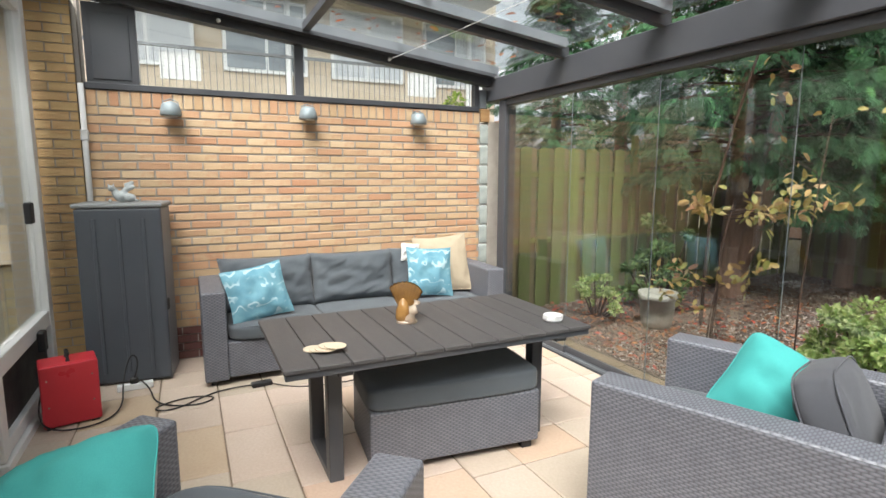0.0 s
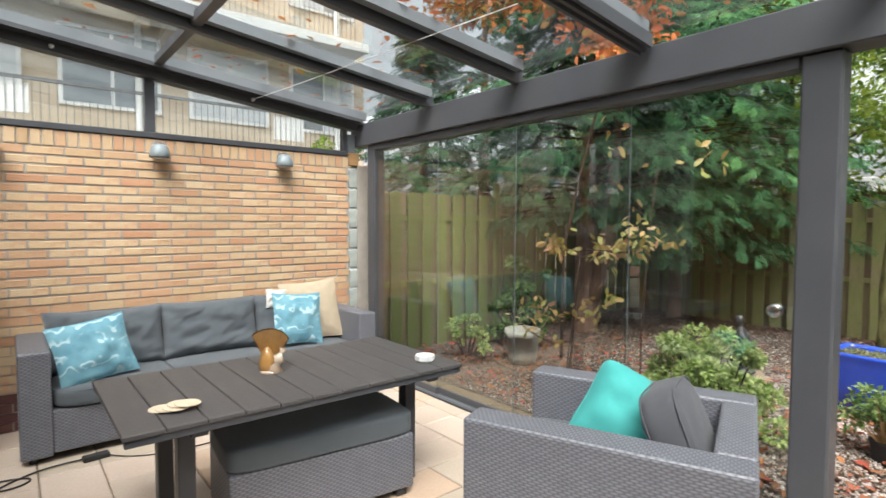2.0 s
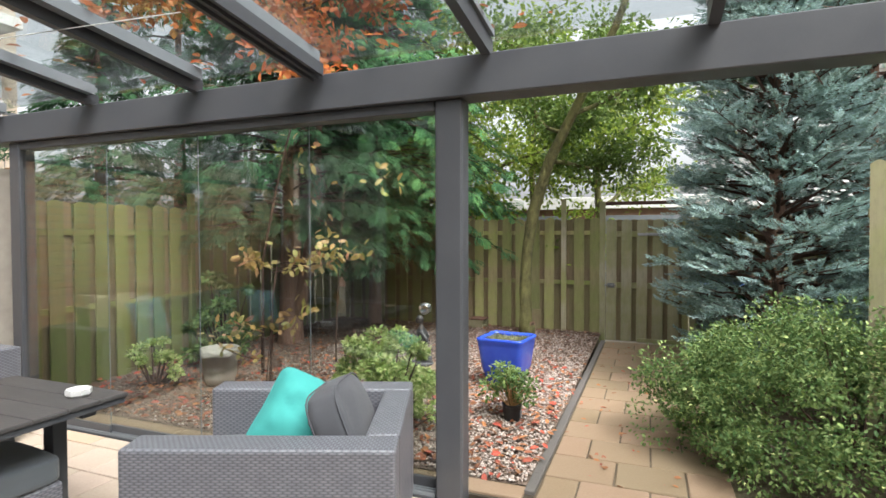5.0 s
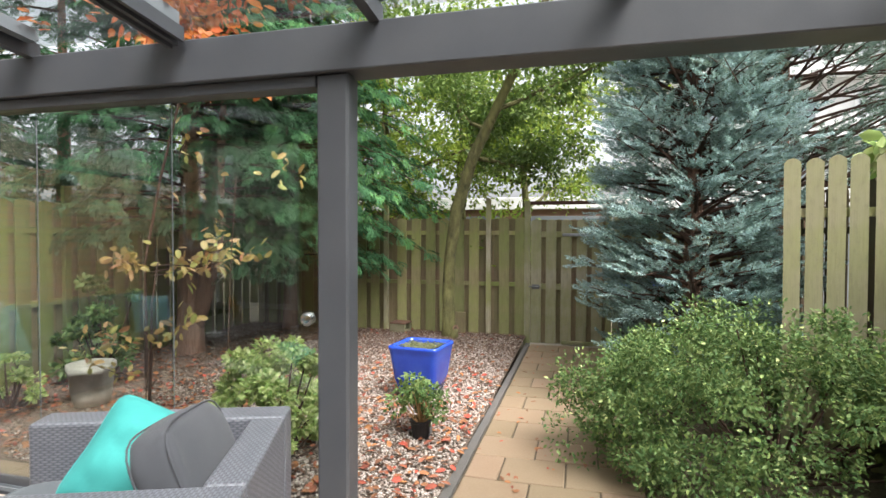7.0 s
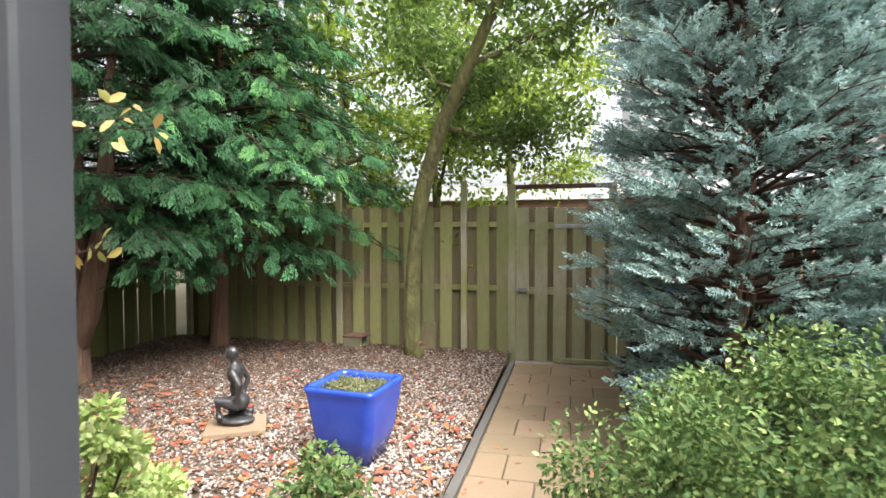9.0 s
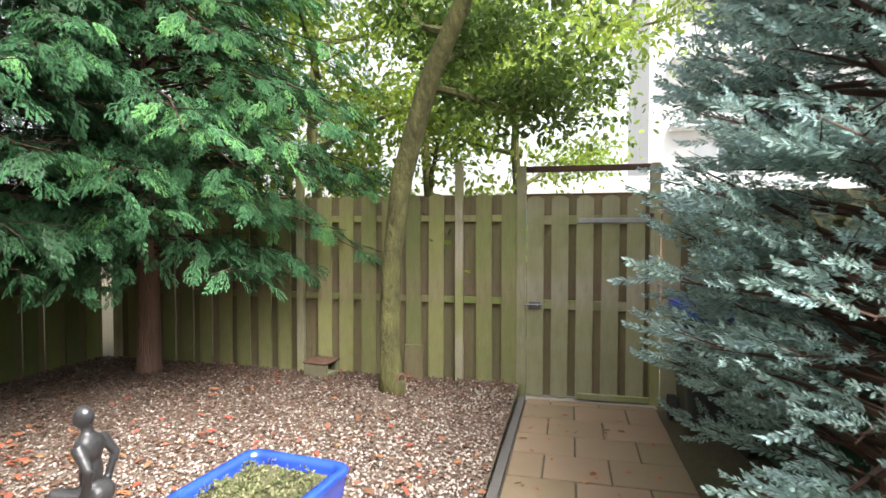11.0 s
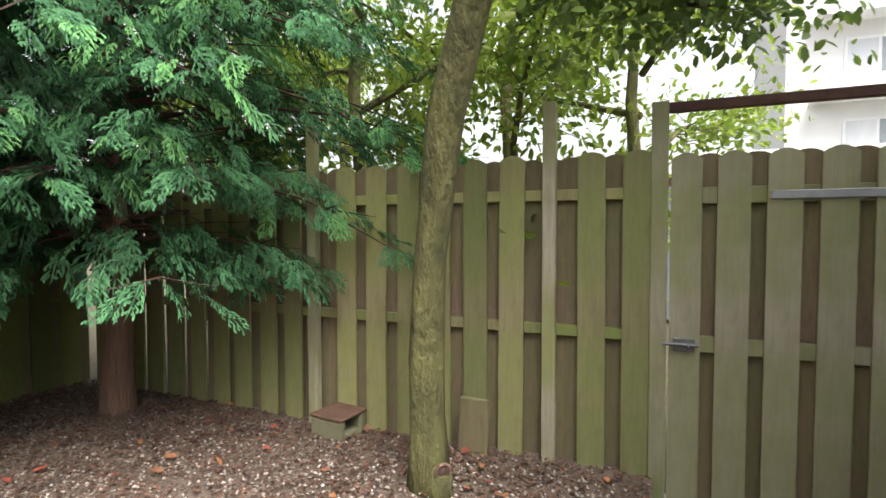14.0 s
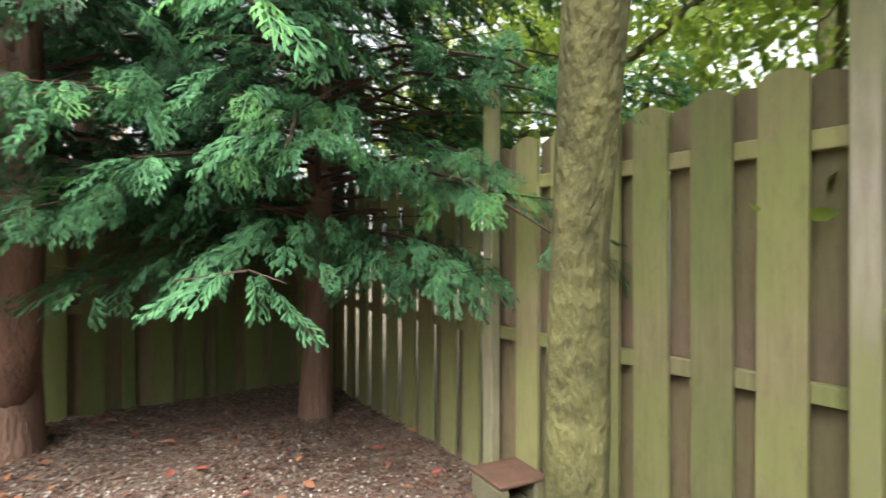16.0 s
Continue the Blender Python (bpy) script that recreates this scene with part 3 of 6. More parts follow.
# sliding glass panels, one slightly behind the other
glass_edges = [4.59, 3.70, 2.86, 1.99, 1.11]
for k in range(4):
    y1, y0 = glass_edges[k], glass_edges[k + 1]
    gx = GX - 0.036 + k * 0.024
    w = holder("window_%d" % (k + 1), "frameless sliding glass panel standing closed in a floor track")
    p = part("pane", boxed(gx, gx + 0.008, y0 - (0.03 if k < 3 else 0.0), y1, 0.055, 2.14), M_GLASS, w)
    p.visible_shadow = False
    part("bottom_rail", boxed(gx - 0.008, gx + 0.016, y0 - (0.03 if k < 3 else 0.0), y1, 0.012, 0.07, bev=0.003), M_ANTHRA, w)
    part("brush_seal", boxed(gx + 0.0085, gx + 0.012, y0 - (0.028 if k < 3 else 0.0), y0 - 0.024 + (0 if k < 3 else 0.028), 0.07, 2.13), M_ANTHRA_L, w)
knob_holder = holder("window_handle", "round clear glass finger knob on the sliding panel")
bm = bmesh.new()
for s in (-1, 1):
    spin_m = bmesh.new()
    spin(spin_m, [(0.004, 0), (0.030, 0.002), (0.034, 0.010), (0.026, 0.016), (0.012, 0.019), (0.002, 0.02)], 20)
    for v in spin_m.verts:
        v.co = Vector((s * (v.co.z + 0.005), v.co.y, v.co.x))
    tmp = bpy.data.meshes.new("k")
    spin_m.to_mesh(tmp)
    spin_m.free()
    bm.from_mesh(tmp)
bmesh.ops.recalc_face_normals(bm, faces=bm.faces[:])
M_CHROME = surface("brushed_steel", (0.62, 0.62, 0.61), (0.55, 0.55, 0.55), 8, 0.22, 0.05, 200, metal=1.0)
kn = part("knob", bm, M_CHROME, knob_holder, smooth=True)
kn.location = (GX + 0.04, 1.20, 1.035)

# roof: rafters run from the house down to the beam, with glass between
SLOPE = 0.116


def roof_z(x):
    return 2.392 + (3.66 - x) * SLOPE


def sloped(bm, x0, x1, y0, y1, dz0, dz1):
    """A bar along x that follows the roof's slope, between two heights above the rafters' underside."""
    vs = [bm.verts.new((x, y, roof_z(x) + dz)) for x in (x0, x1) for y in (y0, y1) for dz in (dz0, dz1)]
    for f in ((0, 1, 3, 2), (4, 6, 7, 5), (0, 4, 5, 1), (2, 3, 7, 6), (0, 2, 6, 4), (1, 5, 7, 3)):
        bm.faces.new([vs[i] for i in f])
    return bm


RAFTERS = [3.735, 2.76, 1.88, 0.80, -0.25, -1.28, -2.30]
for k, ry in enumerate(RAFTERS):
    r = holder("ceiling_rafter", "anthracite roof rafter under glass panes")
    part("fin", sloped(bmesh.new(), 0.05, 3.70, ry - 0.025, ry + 0.025, -0.01, 0.075), M_ANTHRA, r)
    part("cap", sloped(bmesh.new(), 0.05, 3.68, ry - 0.04, ry + 0.03, 0.085, 0.115), M_ANTHRA_L, r)
    if k < 3:
        part("blind_rail", sloped(bmesh.new(), 0.05, 3.62, ry - 0.10, ry - 0.04, 0.045, 0.11), M_ANTHRA_L, r)
    if k == 2:
        for j in range(3):
            part("rail_rib", sloped(bmesh.new(), 0.05, 3.63, ry - 0.05 - j * 0.034, ry - 0.028 - j * 0.034, -0.055 + j * 0.014, 0.04), M_ANTHRA, r)
r = holder("ceiling_wall_rafter", "dark roof rafter along the top of the clerestory window")
part("fin", sloped(bmesh.new(), 0.05, 3.70, 4.84, 4.95, -0.06, 0.06), M_ANTHRA, r)
part("cap", sloped(bmesh.new(), 0.05, 3.68, 4.72, 4.84, 0.03, 0.10), M_ANTHRA_L, r)
for j in range(3):
    part("groove_rib", sloped(bmesh.new(), 0.05, 3.64, 4.72 + j * 0.04, 4.735 + j * 0.04, 0.0, 0.03), M_ANTHRA, r)
cb = bmesh.new()
box(cb, 1.86, 1.92, -2.3, 4.84, roof_z(1.89) + 0.02, roof_z(1.89) + 0.075)
structure("ceiling_crossbar", cb, M_ANTHRA, "anthracite crossbar under the glass roof")
bar("ceiling_wall_plate", 0.03, 0.12, -2.6, 4.95, roof_z(0.07) - 0.08, roof_z(0.07) + 0.12, "anthracite wall plate of the glass roof on the house")
ys = [4.95] + RAFTERS
for a, b in zip(ys, ys[1:]):
    pane = structure("ceiling_glass", sloped(bmesh.new(), 0.05, 3.80, b + 0.002, a - 0.002, 0.117, 0.123), M_GLASS_R, "slightly dusty glass roof pane")
    pane.visible_shadow = False

# clerestory over the brick wall
cl = holder("window_clerestory", "sloping clerestory window in a dark frame above the brick wall")
part("sill", boxed(0.34, 3.57, WALL_Y - 0.012, WALL_Y + 0.10, WALL_TOP, WALL_TOP + 0.045, bev=0.004), M_ANTHRA, cl)
part("mullion", boxed(1.825, 1.895, WALL_Y + 0.005, WALL_Y + 0.07, WALL_TOP + 0.045, roof_z(1.86) - 0.06), M_ANTHRA, cl)
part("end_stile", boxed(3.53, 3.575, WALL_Y + 0.005, WALL_Y + 0.07, WALL_TOP + 0.045, roof_z(3.55) - 0.055), M_ANTHRA, cl)
bm = boxed(0.36, 0.69, WALL_Y + 0.003, WALL_Y + 0.09, WALL_TOP + 0.045, roof_z(0.5) - 0.07)
box(bm, 0.40, 0.645, WALL_Y - 0.004, WALL_Y + 0.02, WALL_TOP + 0.07, roof_z(0.5) - 0.13, bev=0.004)
part("blank_panel", bm, M_ANTHRA, cl)
for x0, x1 in ((0.695, 1.823), (1.897, 3.528)):
    bm = bmesh.new()
    vs = [bm.verts.new((x, y, z)) for y in (WALL_Y + 0.03, WALL_Y + 0.036) for x, z in ((x0, WALL_TOP + 0.045), (x1, WALL_TOP + 0.045), (x1, roof_z(x1) - 0.058), (x0, roof_z(x0) - 0.058))]
    for f in ((0, 1, 2, 3), (7, 6, 5, 4), (0, 4, 5, 1), (1, 5, 6, 2), (2, 6, 7, 3), (3, 7, 4, 0)):
        bm.faces.new([vs[i] for i in f])
    p = part("pane", bm, M_GLASS, cl)
    p.visible_shadow = False

# glass blocks between wall and post
gb = holder("wall_glass_blocks", "narrow column of square glass blocks with pale mortar")
M_GBLOCK = surface("glass_block", (0.34, 0.38, 0.36), (0.46, 0.49, 0.46), 14, 0.15, 0.5, 40, spec=0.8)
gbm = mesh_of("glass_block", soft_box(bmesh.new(), 0.1, 0.08, 0.186, 9, 5, 0.004, 3), M_GBLOCK, True)
for k in range(10):
    part_at("glass_block", gbm, gb, 3.642, WALL_Y + 0.045, 0.1 + k * 0.197)
part("mortar_bed", boxed(3.588, 3.698, WALL_Y + 0.02, WALL_Y + 0.07, -0.05, 1.98), M_WHITE, gb)
M_PINE = surface("raw_pine", (0.42, 0.25, 0.11), (0.35, 0.19, 0.08), 6, 0.7, 0.3, 60, stretch=(1, 1, 6))
part("pine_packer", boxed(3.590, 3.69, WALL_Y - 0.01, WALL_Y + 0.08, 2.00, 2.12, bev=0.003), M_PINE, gb)
part("zinc_flashing", boxed(3.580, 3.655, WALL_Y - 0.004, WALL_Y + 0.06, 2.125, 2.30, bev=0.003), M_ANTHRA_L, gb)

house_wall("wall_end_pier", "y", 3.93, 4.9, 5.12, 0.0, 2.0, M_BRICK_I, "brick pier outside the glass wall")
bar("trim_fence_post", 3.94, 4.0, 5.0, 5.06, -0.1, 2.0, "grey metal fence post by the brick pier", M_GALV)
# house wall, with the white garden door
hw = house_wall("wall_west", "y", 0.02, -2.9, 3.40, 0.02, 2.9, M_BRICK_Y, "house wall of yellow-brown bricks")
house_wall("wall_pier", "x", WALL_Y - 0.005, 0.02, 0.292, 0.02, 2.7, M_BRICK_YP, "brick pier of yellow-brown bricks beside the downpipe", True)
bm = boxed(-0.25, 0.3, WALL_Y + 0.26, WALL_Y + 0.4, 0, 2.9)
structure("wall_west_return", bm, M_MORTAR, "plain wall closing the house corner")
structure("wall_south", boxed(-0.3, 3.9, -3.2, -3.0, -0.1, 2.9), M_MORTAR, "plain wall closing the veranda end")
structure("wall_west_upper", boxed(-0.25, 0.012, 3.402, 5.2, 2.62, 2.9), M_MORTAR, "plain house wall above the garden door")

door = holder("door_1", "white plastic garden door with tall glass and a dark lower panel")
for nm, a in (("stile", (0.0, 0.07, 4.60, 4.70, 0.05, 2.6)), ("stile", (0.0, 0.07, 3.42, 3.52, 0.05, 2.6)), ("mid_rail", (0.0, 0.065, 3.52, 4.60, 0.46, 0.56)), ("bottom_rail", (0.0, 0.065, 3.52, 4.60, 0.05, 0.13)), ("top_rail", (0.0, 0.065, 3.52, 4.60, 2.5, 2.6)), ("frame", (-0.02, 0.05, 4.702, 4.78, 0.0, 2.62)), ("sill", (-0.02, 0.09, 3.40, 4.78, -0.01, 0.045))):
    part(nm, boxed(*a, bev=0.006, seg=2), M_WHITE, door)
part("pane", boxed(0.02, 0.028, 3.52, 4.60, 0.56, 2.5), M_GLASS, door)
part("lower_panel", boxed(0.012, 0.03, 3.52, 4.60, 0.13, 0.46), M_BLACK, door)
part("backing", boxed(-0.6, -0.58, 3.4, 4.8, 0, 2.6), M_OFFWHITE, door, "pale curtain behind the glass")
for z in (0.38, 1.18):
    part("hinge", boxed(0.07, 0.11, 4.20, 4.28, z, z + 0.13, bev=0.01, seg=2), M_BLACK, door)
pipe = thing("downpipe", pose(0.322, WALL_Y - 0.03, 0), "thin white plastic cable pipe up the wall corner", "pipe")
part("pipe", cyl(bmesh.new(), (0, 0, 1.0), (0, 0, 2.12), 0.019, n=14), M_WHITE, pipe, smooth=True)
part("clip", boxed(-0.024, 0.024, -0.022, 0.03, 1.72, 1.80, bev=0.006), M_WHITE, pipe)


# ---- fences ----
def board_mesh(w, h, t, material, seed, arch=True):
    """A fence board with a shallow arched top."""
    r2 = random.Random(seed)
    n = 6
    prof = [(-w / 2, 0.0), (w / 2, 0.0)] + [(w / 2 - w * k / n, h - (0.03 * (2 * k / n - 1) ** 2 if arch else 0)) for k in range(n + 1)]
    bm = bmesh.new()
    lo = [bm.verts.new((x + r2.uniform(-0.001, 0.001), 0, z)) for x, z in prof]
    hi = [bm.verts.new((x + r2.uniform(-0.001, 0.001), t, z)) for x, z in prof]
    bm.faces.new(lo)
    bm.faces.new(hi[::-1])
    for k in range(len(prof)):
        j = (k + 1) % len(prof)
        bm.faces.new((lo[j], lo[k], hi[k], hi[j]))
    bmesh.ops.recalc_face_normals(bm, faces=bm.faces[:])
    return mesh_of("board", bm, material)


def fence_run(name, m, length, material, label, h=1.77, z0=-0.06, pitch=0.2195, posts=(), rails=(0.755, 1.49), shade=None, first=0.07, width=0.142):
    """Boards on both sides of two rails; local x runs along the fence, local -y faces the garden."""
    f = thing(name, m, label, "fence")
    fronts = [board_mesh(width, h, 0.017, material, k) for k in range(3)]
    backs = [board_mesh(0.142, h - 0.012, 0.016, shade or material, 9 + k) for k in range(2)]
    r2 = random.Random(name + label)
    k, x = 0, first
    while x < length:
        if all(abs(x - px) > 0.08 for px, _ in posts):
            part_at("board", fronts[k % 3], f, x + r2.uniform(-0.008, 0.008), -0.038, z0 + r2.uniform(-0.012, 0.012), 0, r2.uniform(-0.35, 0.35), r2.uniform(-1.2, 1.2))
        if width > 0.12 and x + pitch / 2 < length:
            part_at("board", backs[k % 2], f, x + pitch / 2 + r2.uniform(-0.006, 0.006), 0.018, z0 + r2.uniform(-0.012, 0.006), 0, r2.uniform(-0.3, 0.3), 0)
        x += pitch
        k += 1
    for z in rails:
        part("rail", boxed(0, length, -0.02, 0.017, z - 0.03, z + 0.03, bev=0.003), material, f)
    for px, pz in posts:
        part_at("board", backs[0], f, px, 0.014, z0 - 0.004)
        part("post", boxed(px - 0.035, px + 0.035, -0.078, -0.022, z0 - 0.05, pz, bev=0.004), M_GATE if material is M_FENCE else material, f)
    return f


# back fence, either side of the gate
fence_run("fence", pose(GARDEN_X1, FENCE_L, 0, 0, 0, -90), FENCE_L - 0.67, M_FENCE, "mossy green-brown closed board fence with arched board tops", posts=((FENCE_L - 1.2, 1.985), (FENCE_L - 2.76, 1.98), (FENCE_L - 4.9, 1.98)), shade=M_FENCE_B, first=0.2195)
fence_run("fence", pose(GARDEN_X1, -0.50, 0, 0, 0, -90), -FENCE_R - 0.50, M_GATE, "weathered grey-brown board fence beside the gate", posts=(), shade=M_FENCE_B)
# left boundary, mossy boards with shade worked into their colour
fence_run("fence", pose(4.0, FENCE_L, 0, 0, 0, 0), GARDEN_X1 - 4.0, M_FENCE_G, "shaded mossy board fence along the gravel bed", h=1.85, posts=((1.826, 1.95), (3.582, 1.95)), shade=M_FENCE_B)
# right boundary, the conifer's shade put into its board colour
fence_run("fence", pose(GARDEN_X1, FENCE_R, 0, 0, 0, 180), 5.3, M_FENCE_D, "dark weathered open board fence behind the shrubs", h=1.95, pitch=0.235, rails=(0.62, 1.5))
# short pale screen between border and neighbour
fence_run("fence", pose(5.52, -1.40, 0, 0, 0, -108), 0.88, M_FENCE_L, "pale greenish board screen standing behind the shrub", h=2.02, pitch=0.118, rails=(0.6, 1.6), width=0.096)

gate = thing("garden_gate", pose(GARDEN_X1, 0.67, 0, 0, 0, -90), "weathered grey wooden garden gate with bolt and strap hinge", "gate")
GH = [board_mesh(0.142, 1.74, 0.018, M_GATE, 30 + k) for k in range(3)]
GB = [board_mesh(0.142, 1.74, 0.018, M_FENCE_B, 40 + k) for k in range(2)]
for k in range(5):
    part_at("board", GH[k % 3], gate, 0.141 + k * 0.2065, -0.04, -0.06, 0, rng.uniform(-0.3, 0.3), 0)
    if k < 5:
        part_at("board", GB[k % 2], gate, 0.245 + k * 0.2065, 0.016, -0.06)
for z in (0.735, 1.47):
    part("rail", boxed(0.08, 1.05, -0.021, 0.015, z - 0.04, z + 0.04, bev=0.003), M_GATE, gate)
part("foot_rail", boxed(0.50, 1.08, -0.08, -0.045, -0.06, -0.01, bev=0.005), M_GATE, gate)
for x in (0.02, 1.12):
    part("post", boxed(x - 0.04, x + 0.04, -0.05, 0.03, -0.12, 1.94, bev=0.004), M_GATE, gate)
M_RUST = surface("rusted_iron", (0.10, 0.045, 0.03), (0.06, 0.03, 0.025), 10, 0.8, 0.4, 90)
M_HINGE = surface("dull_zinc_strap", (0.34, 0.36, 0.37), (0.26, 0.27, 0.27), 14, 0.55, 0.1, 120, metal=0.3)
part("lintel", boxed(0.06, 1.08, -0.03, 0.015, 1.885, 1.935, bev=0.004), M_RUST, gate, "rusty brown iron lintel")
part("strap_hinge", boxed(0.50, 1.06, -0.052, -0.044, 1.445, 1.485, bev=0.003), M_HINGE, gate, "long galvanised strap hinge")
part("hinge_pin", cyl(bmesh.new(), (1.09, -0.062, 1.41), (1.09, -0.062, 1.52), 0.016, n=10), M_RUST, gate)
bolt = boxed(0.09, 0.19, -0.056, -0.044, 0.70, 0.765, bev=0.003)
cyl(bolt, (0.045, -0.064, 0.735), (0.205, -0.064, 0.735), 0.008, n=8)
cyl(bolt, (0.16, -0.064, 0.735), (0.16, -0.10, 0.725), 0.007, n=8)
part("bolt", bolt, M_GALV, gate, "galvanised slide bolt")
part("threshold", boxed(0.0, 1.14, -0.12, 0.05, -0.16, -0.075, bev=0.01), M_MORTAR, gate, "mossy concrete threshold")


# ---- trees and shrubs ----
def frond_template(seed, pairs=7, droop=0.4, sub=2, fat=0.05, spread=0.8, short=1.0):
    """A flat feathery conifer spray, one unit long, with uneven side twigs that hang at the tips."""
    r = random.Random(seed)
    V, F = [], []

    def blade(p, d, ln, w):
        d = d / np.linalg.norm(d)
        s = np.cross(d, (0, 0, 1.0))
        s /= np.linalg.norm(s) + 1e-9
        b = len(V)
        V.extend([p, p + d * ln * 0.6 + s * w, p + d * ln + np.array((0, 0, -0.12 * ln)), p + d * ln * 0.55 - s * w])
        F.append((b, b + 1, b + 2, b + 3))
    axis = lambda x: np.array((x, 0.05 * math.sin(3 * x + seed), -droop * 0.75 * x * x))
    blade(axis(0), axis(0.6) - axis(0), 0.6, 0.014)
    blade(axis(0.5), axis(1) - axis(0.5), 0.5, 0.02)
    for i in range(pairs):
        x = 0.06 + 0.86 * i / pairs
        for s in (-1, 1):
            if r.random() < 0.1:
                continue
            ln = short * (0.40 * math.sin(math.pi * (0.22 + 0.74 * i / pairs)) + 0.06) * r.uniform(0.6, 1.35)
            p = axis(min(1, x + r.uniform(-0.04, 0.04)))
            d = np.array((r.uniform(0.7, 1.1), s * spread * r.uniform(0.6, 1.15), -droop * r.uniform(0.2, 1.2)))
            blade(p, d, ln, fat * r.uniform(0.7, 1.2) * (0.5 + ln))
            dn = d / np.linalg.norm(d)
            for j in range(sub):
                q = p + dn * ln * (0.35 + 0.3 * j + r.uniform(-0.06, 0.06))
                for s2 in (-1, 1):
                    if r.random() < 0.85:
                        blade(q, np.array((0.85, s * 0.4 + s2 * r.uniform(0.35, 0.7), -droop * r.uniform(0.5, 1.6))), ln * r.uniform(0.28, 0.5), fat * 0.8 * (0.4 + ln))
    return np.array(V), F


FROND_V, FROND_F = map(list, zip(*[frond_template(k, 11, 0.4, 0, 0.034, 0.8, 0.85) for k in range(5)]))


def plume_template(seed, n=36):
    """A rounded feathery plume, one unit long: short scaly twigs all round an upturned axis."""
    r = random.Random(seed)
    V, F = [], []
    for i in range(n):
        x = 0.08 + 0.8 * i / n
        a = i * 2.4 + r.uniform(-0.4, 0.4)
        d = np.array((r.uniform(0.7, 1.0), math.cos(a) * r.uniform(0.35, 0.75), math.sin(a) * r.uniform(0.35, 0.75)))
        d /= np.linalg.norm(d)
        ln = (0.21 - 0.09 * i / n) * r.uniform(0.7, 1.3)
        side = np.cross(d, (r.uniform(-0.5, 0.5), math.sin(a), -math.cos(a)))
        side /= np.linalg.norm(side) + 1e-9
        p = np.array((x, 0, 0.12 * x * x))
        b = len(V)
        w = 0.026 * r.uniform(0.7, 1.3)
        V.extend([p, p + d * ln * 0.55 + side * w, p + d * ln, p + d * ln * 0.55 - side * w])
        F.append((b, b + 1, b + 2, b + 3))
    return np.array(V), F


PLUME_V, PLUME_F = map(list, zip(*[plume_template(90 + k) for k in range(6)]))
FROND2_V, FROND2_F = map(list, zip(*[frond_template(20 + k, 6, 0.1, 0, 0.055, 0.9, 1.1) for k in range(5)]))
LEAF_V = [(0, 0, 0), (0.24, 0.21, 0.05), (0.66, 0.24, 0.03), (1.0, 0, -0.1), (0.66, -0.24, 0.03), (0.24, -0.21, 0.05)]
LEAF_F = [(0, 3, 2, 1), (0, 5, 4, 3)]


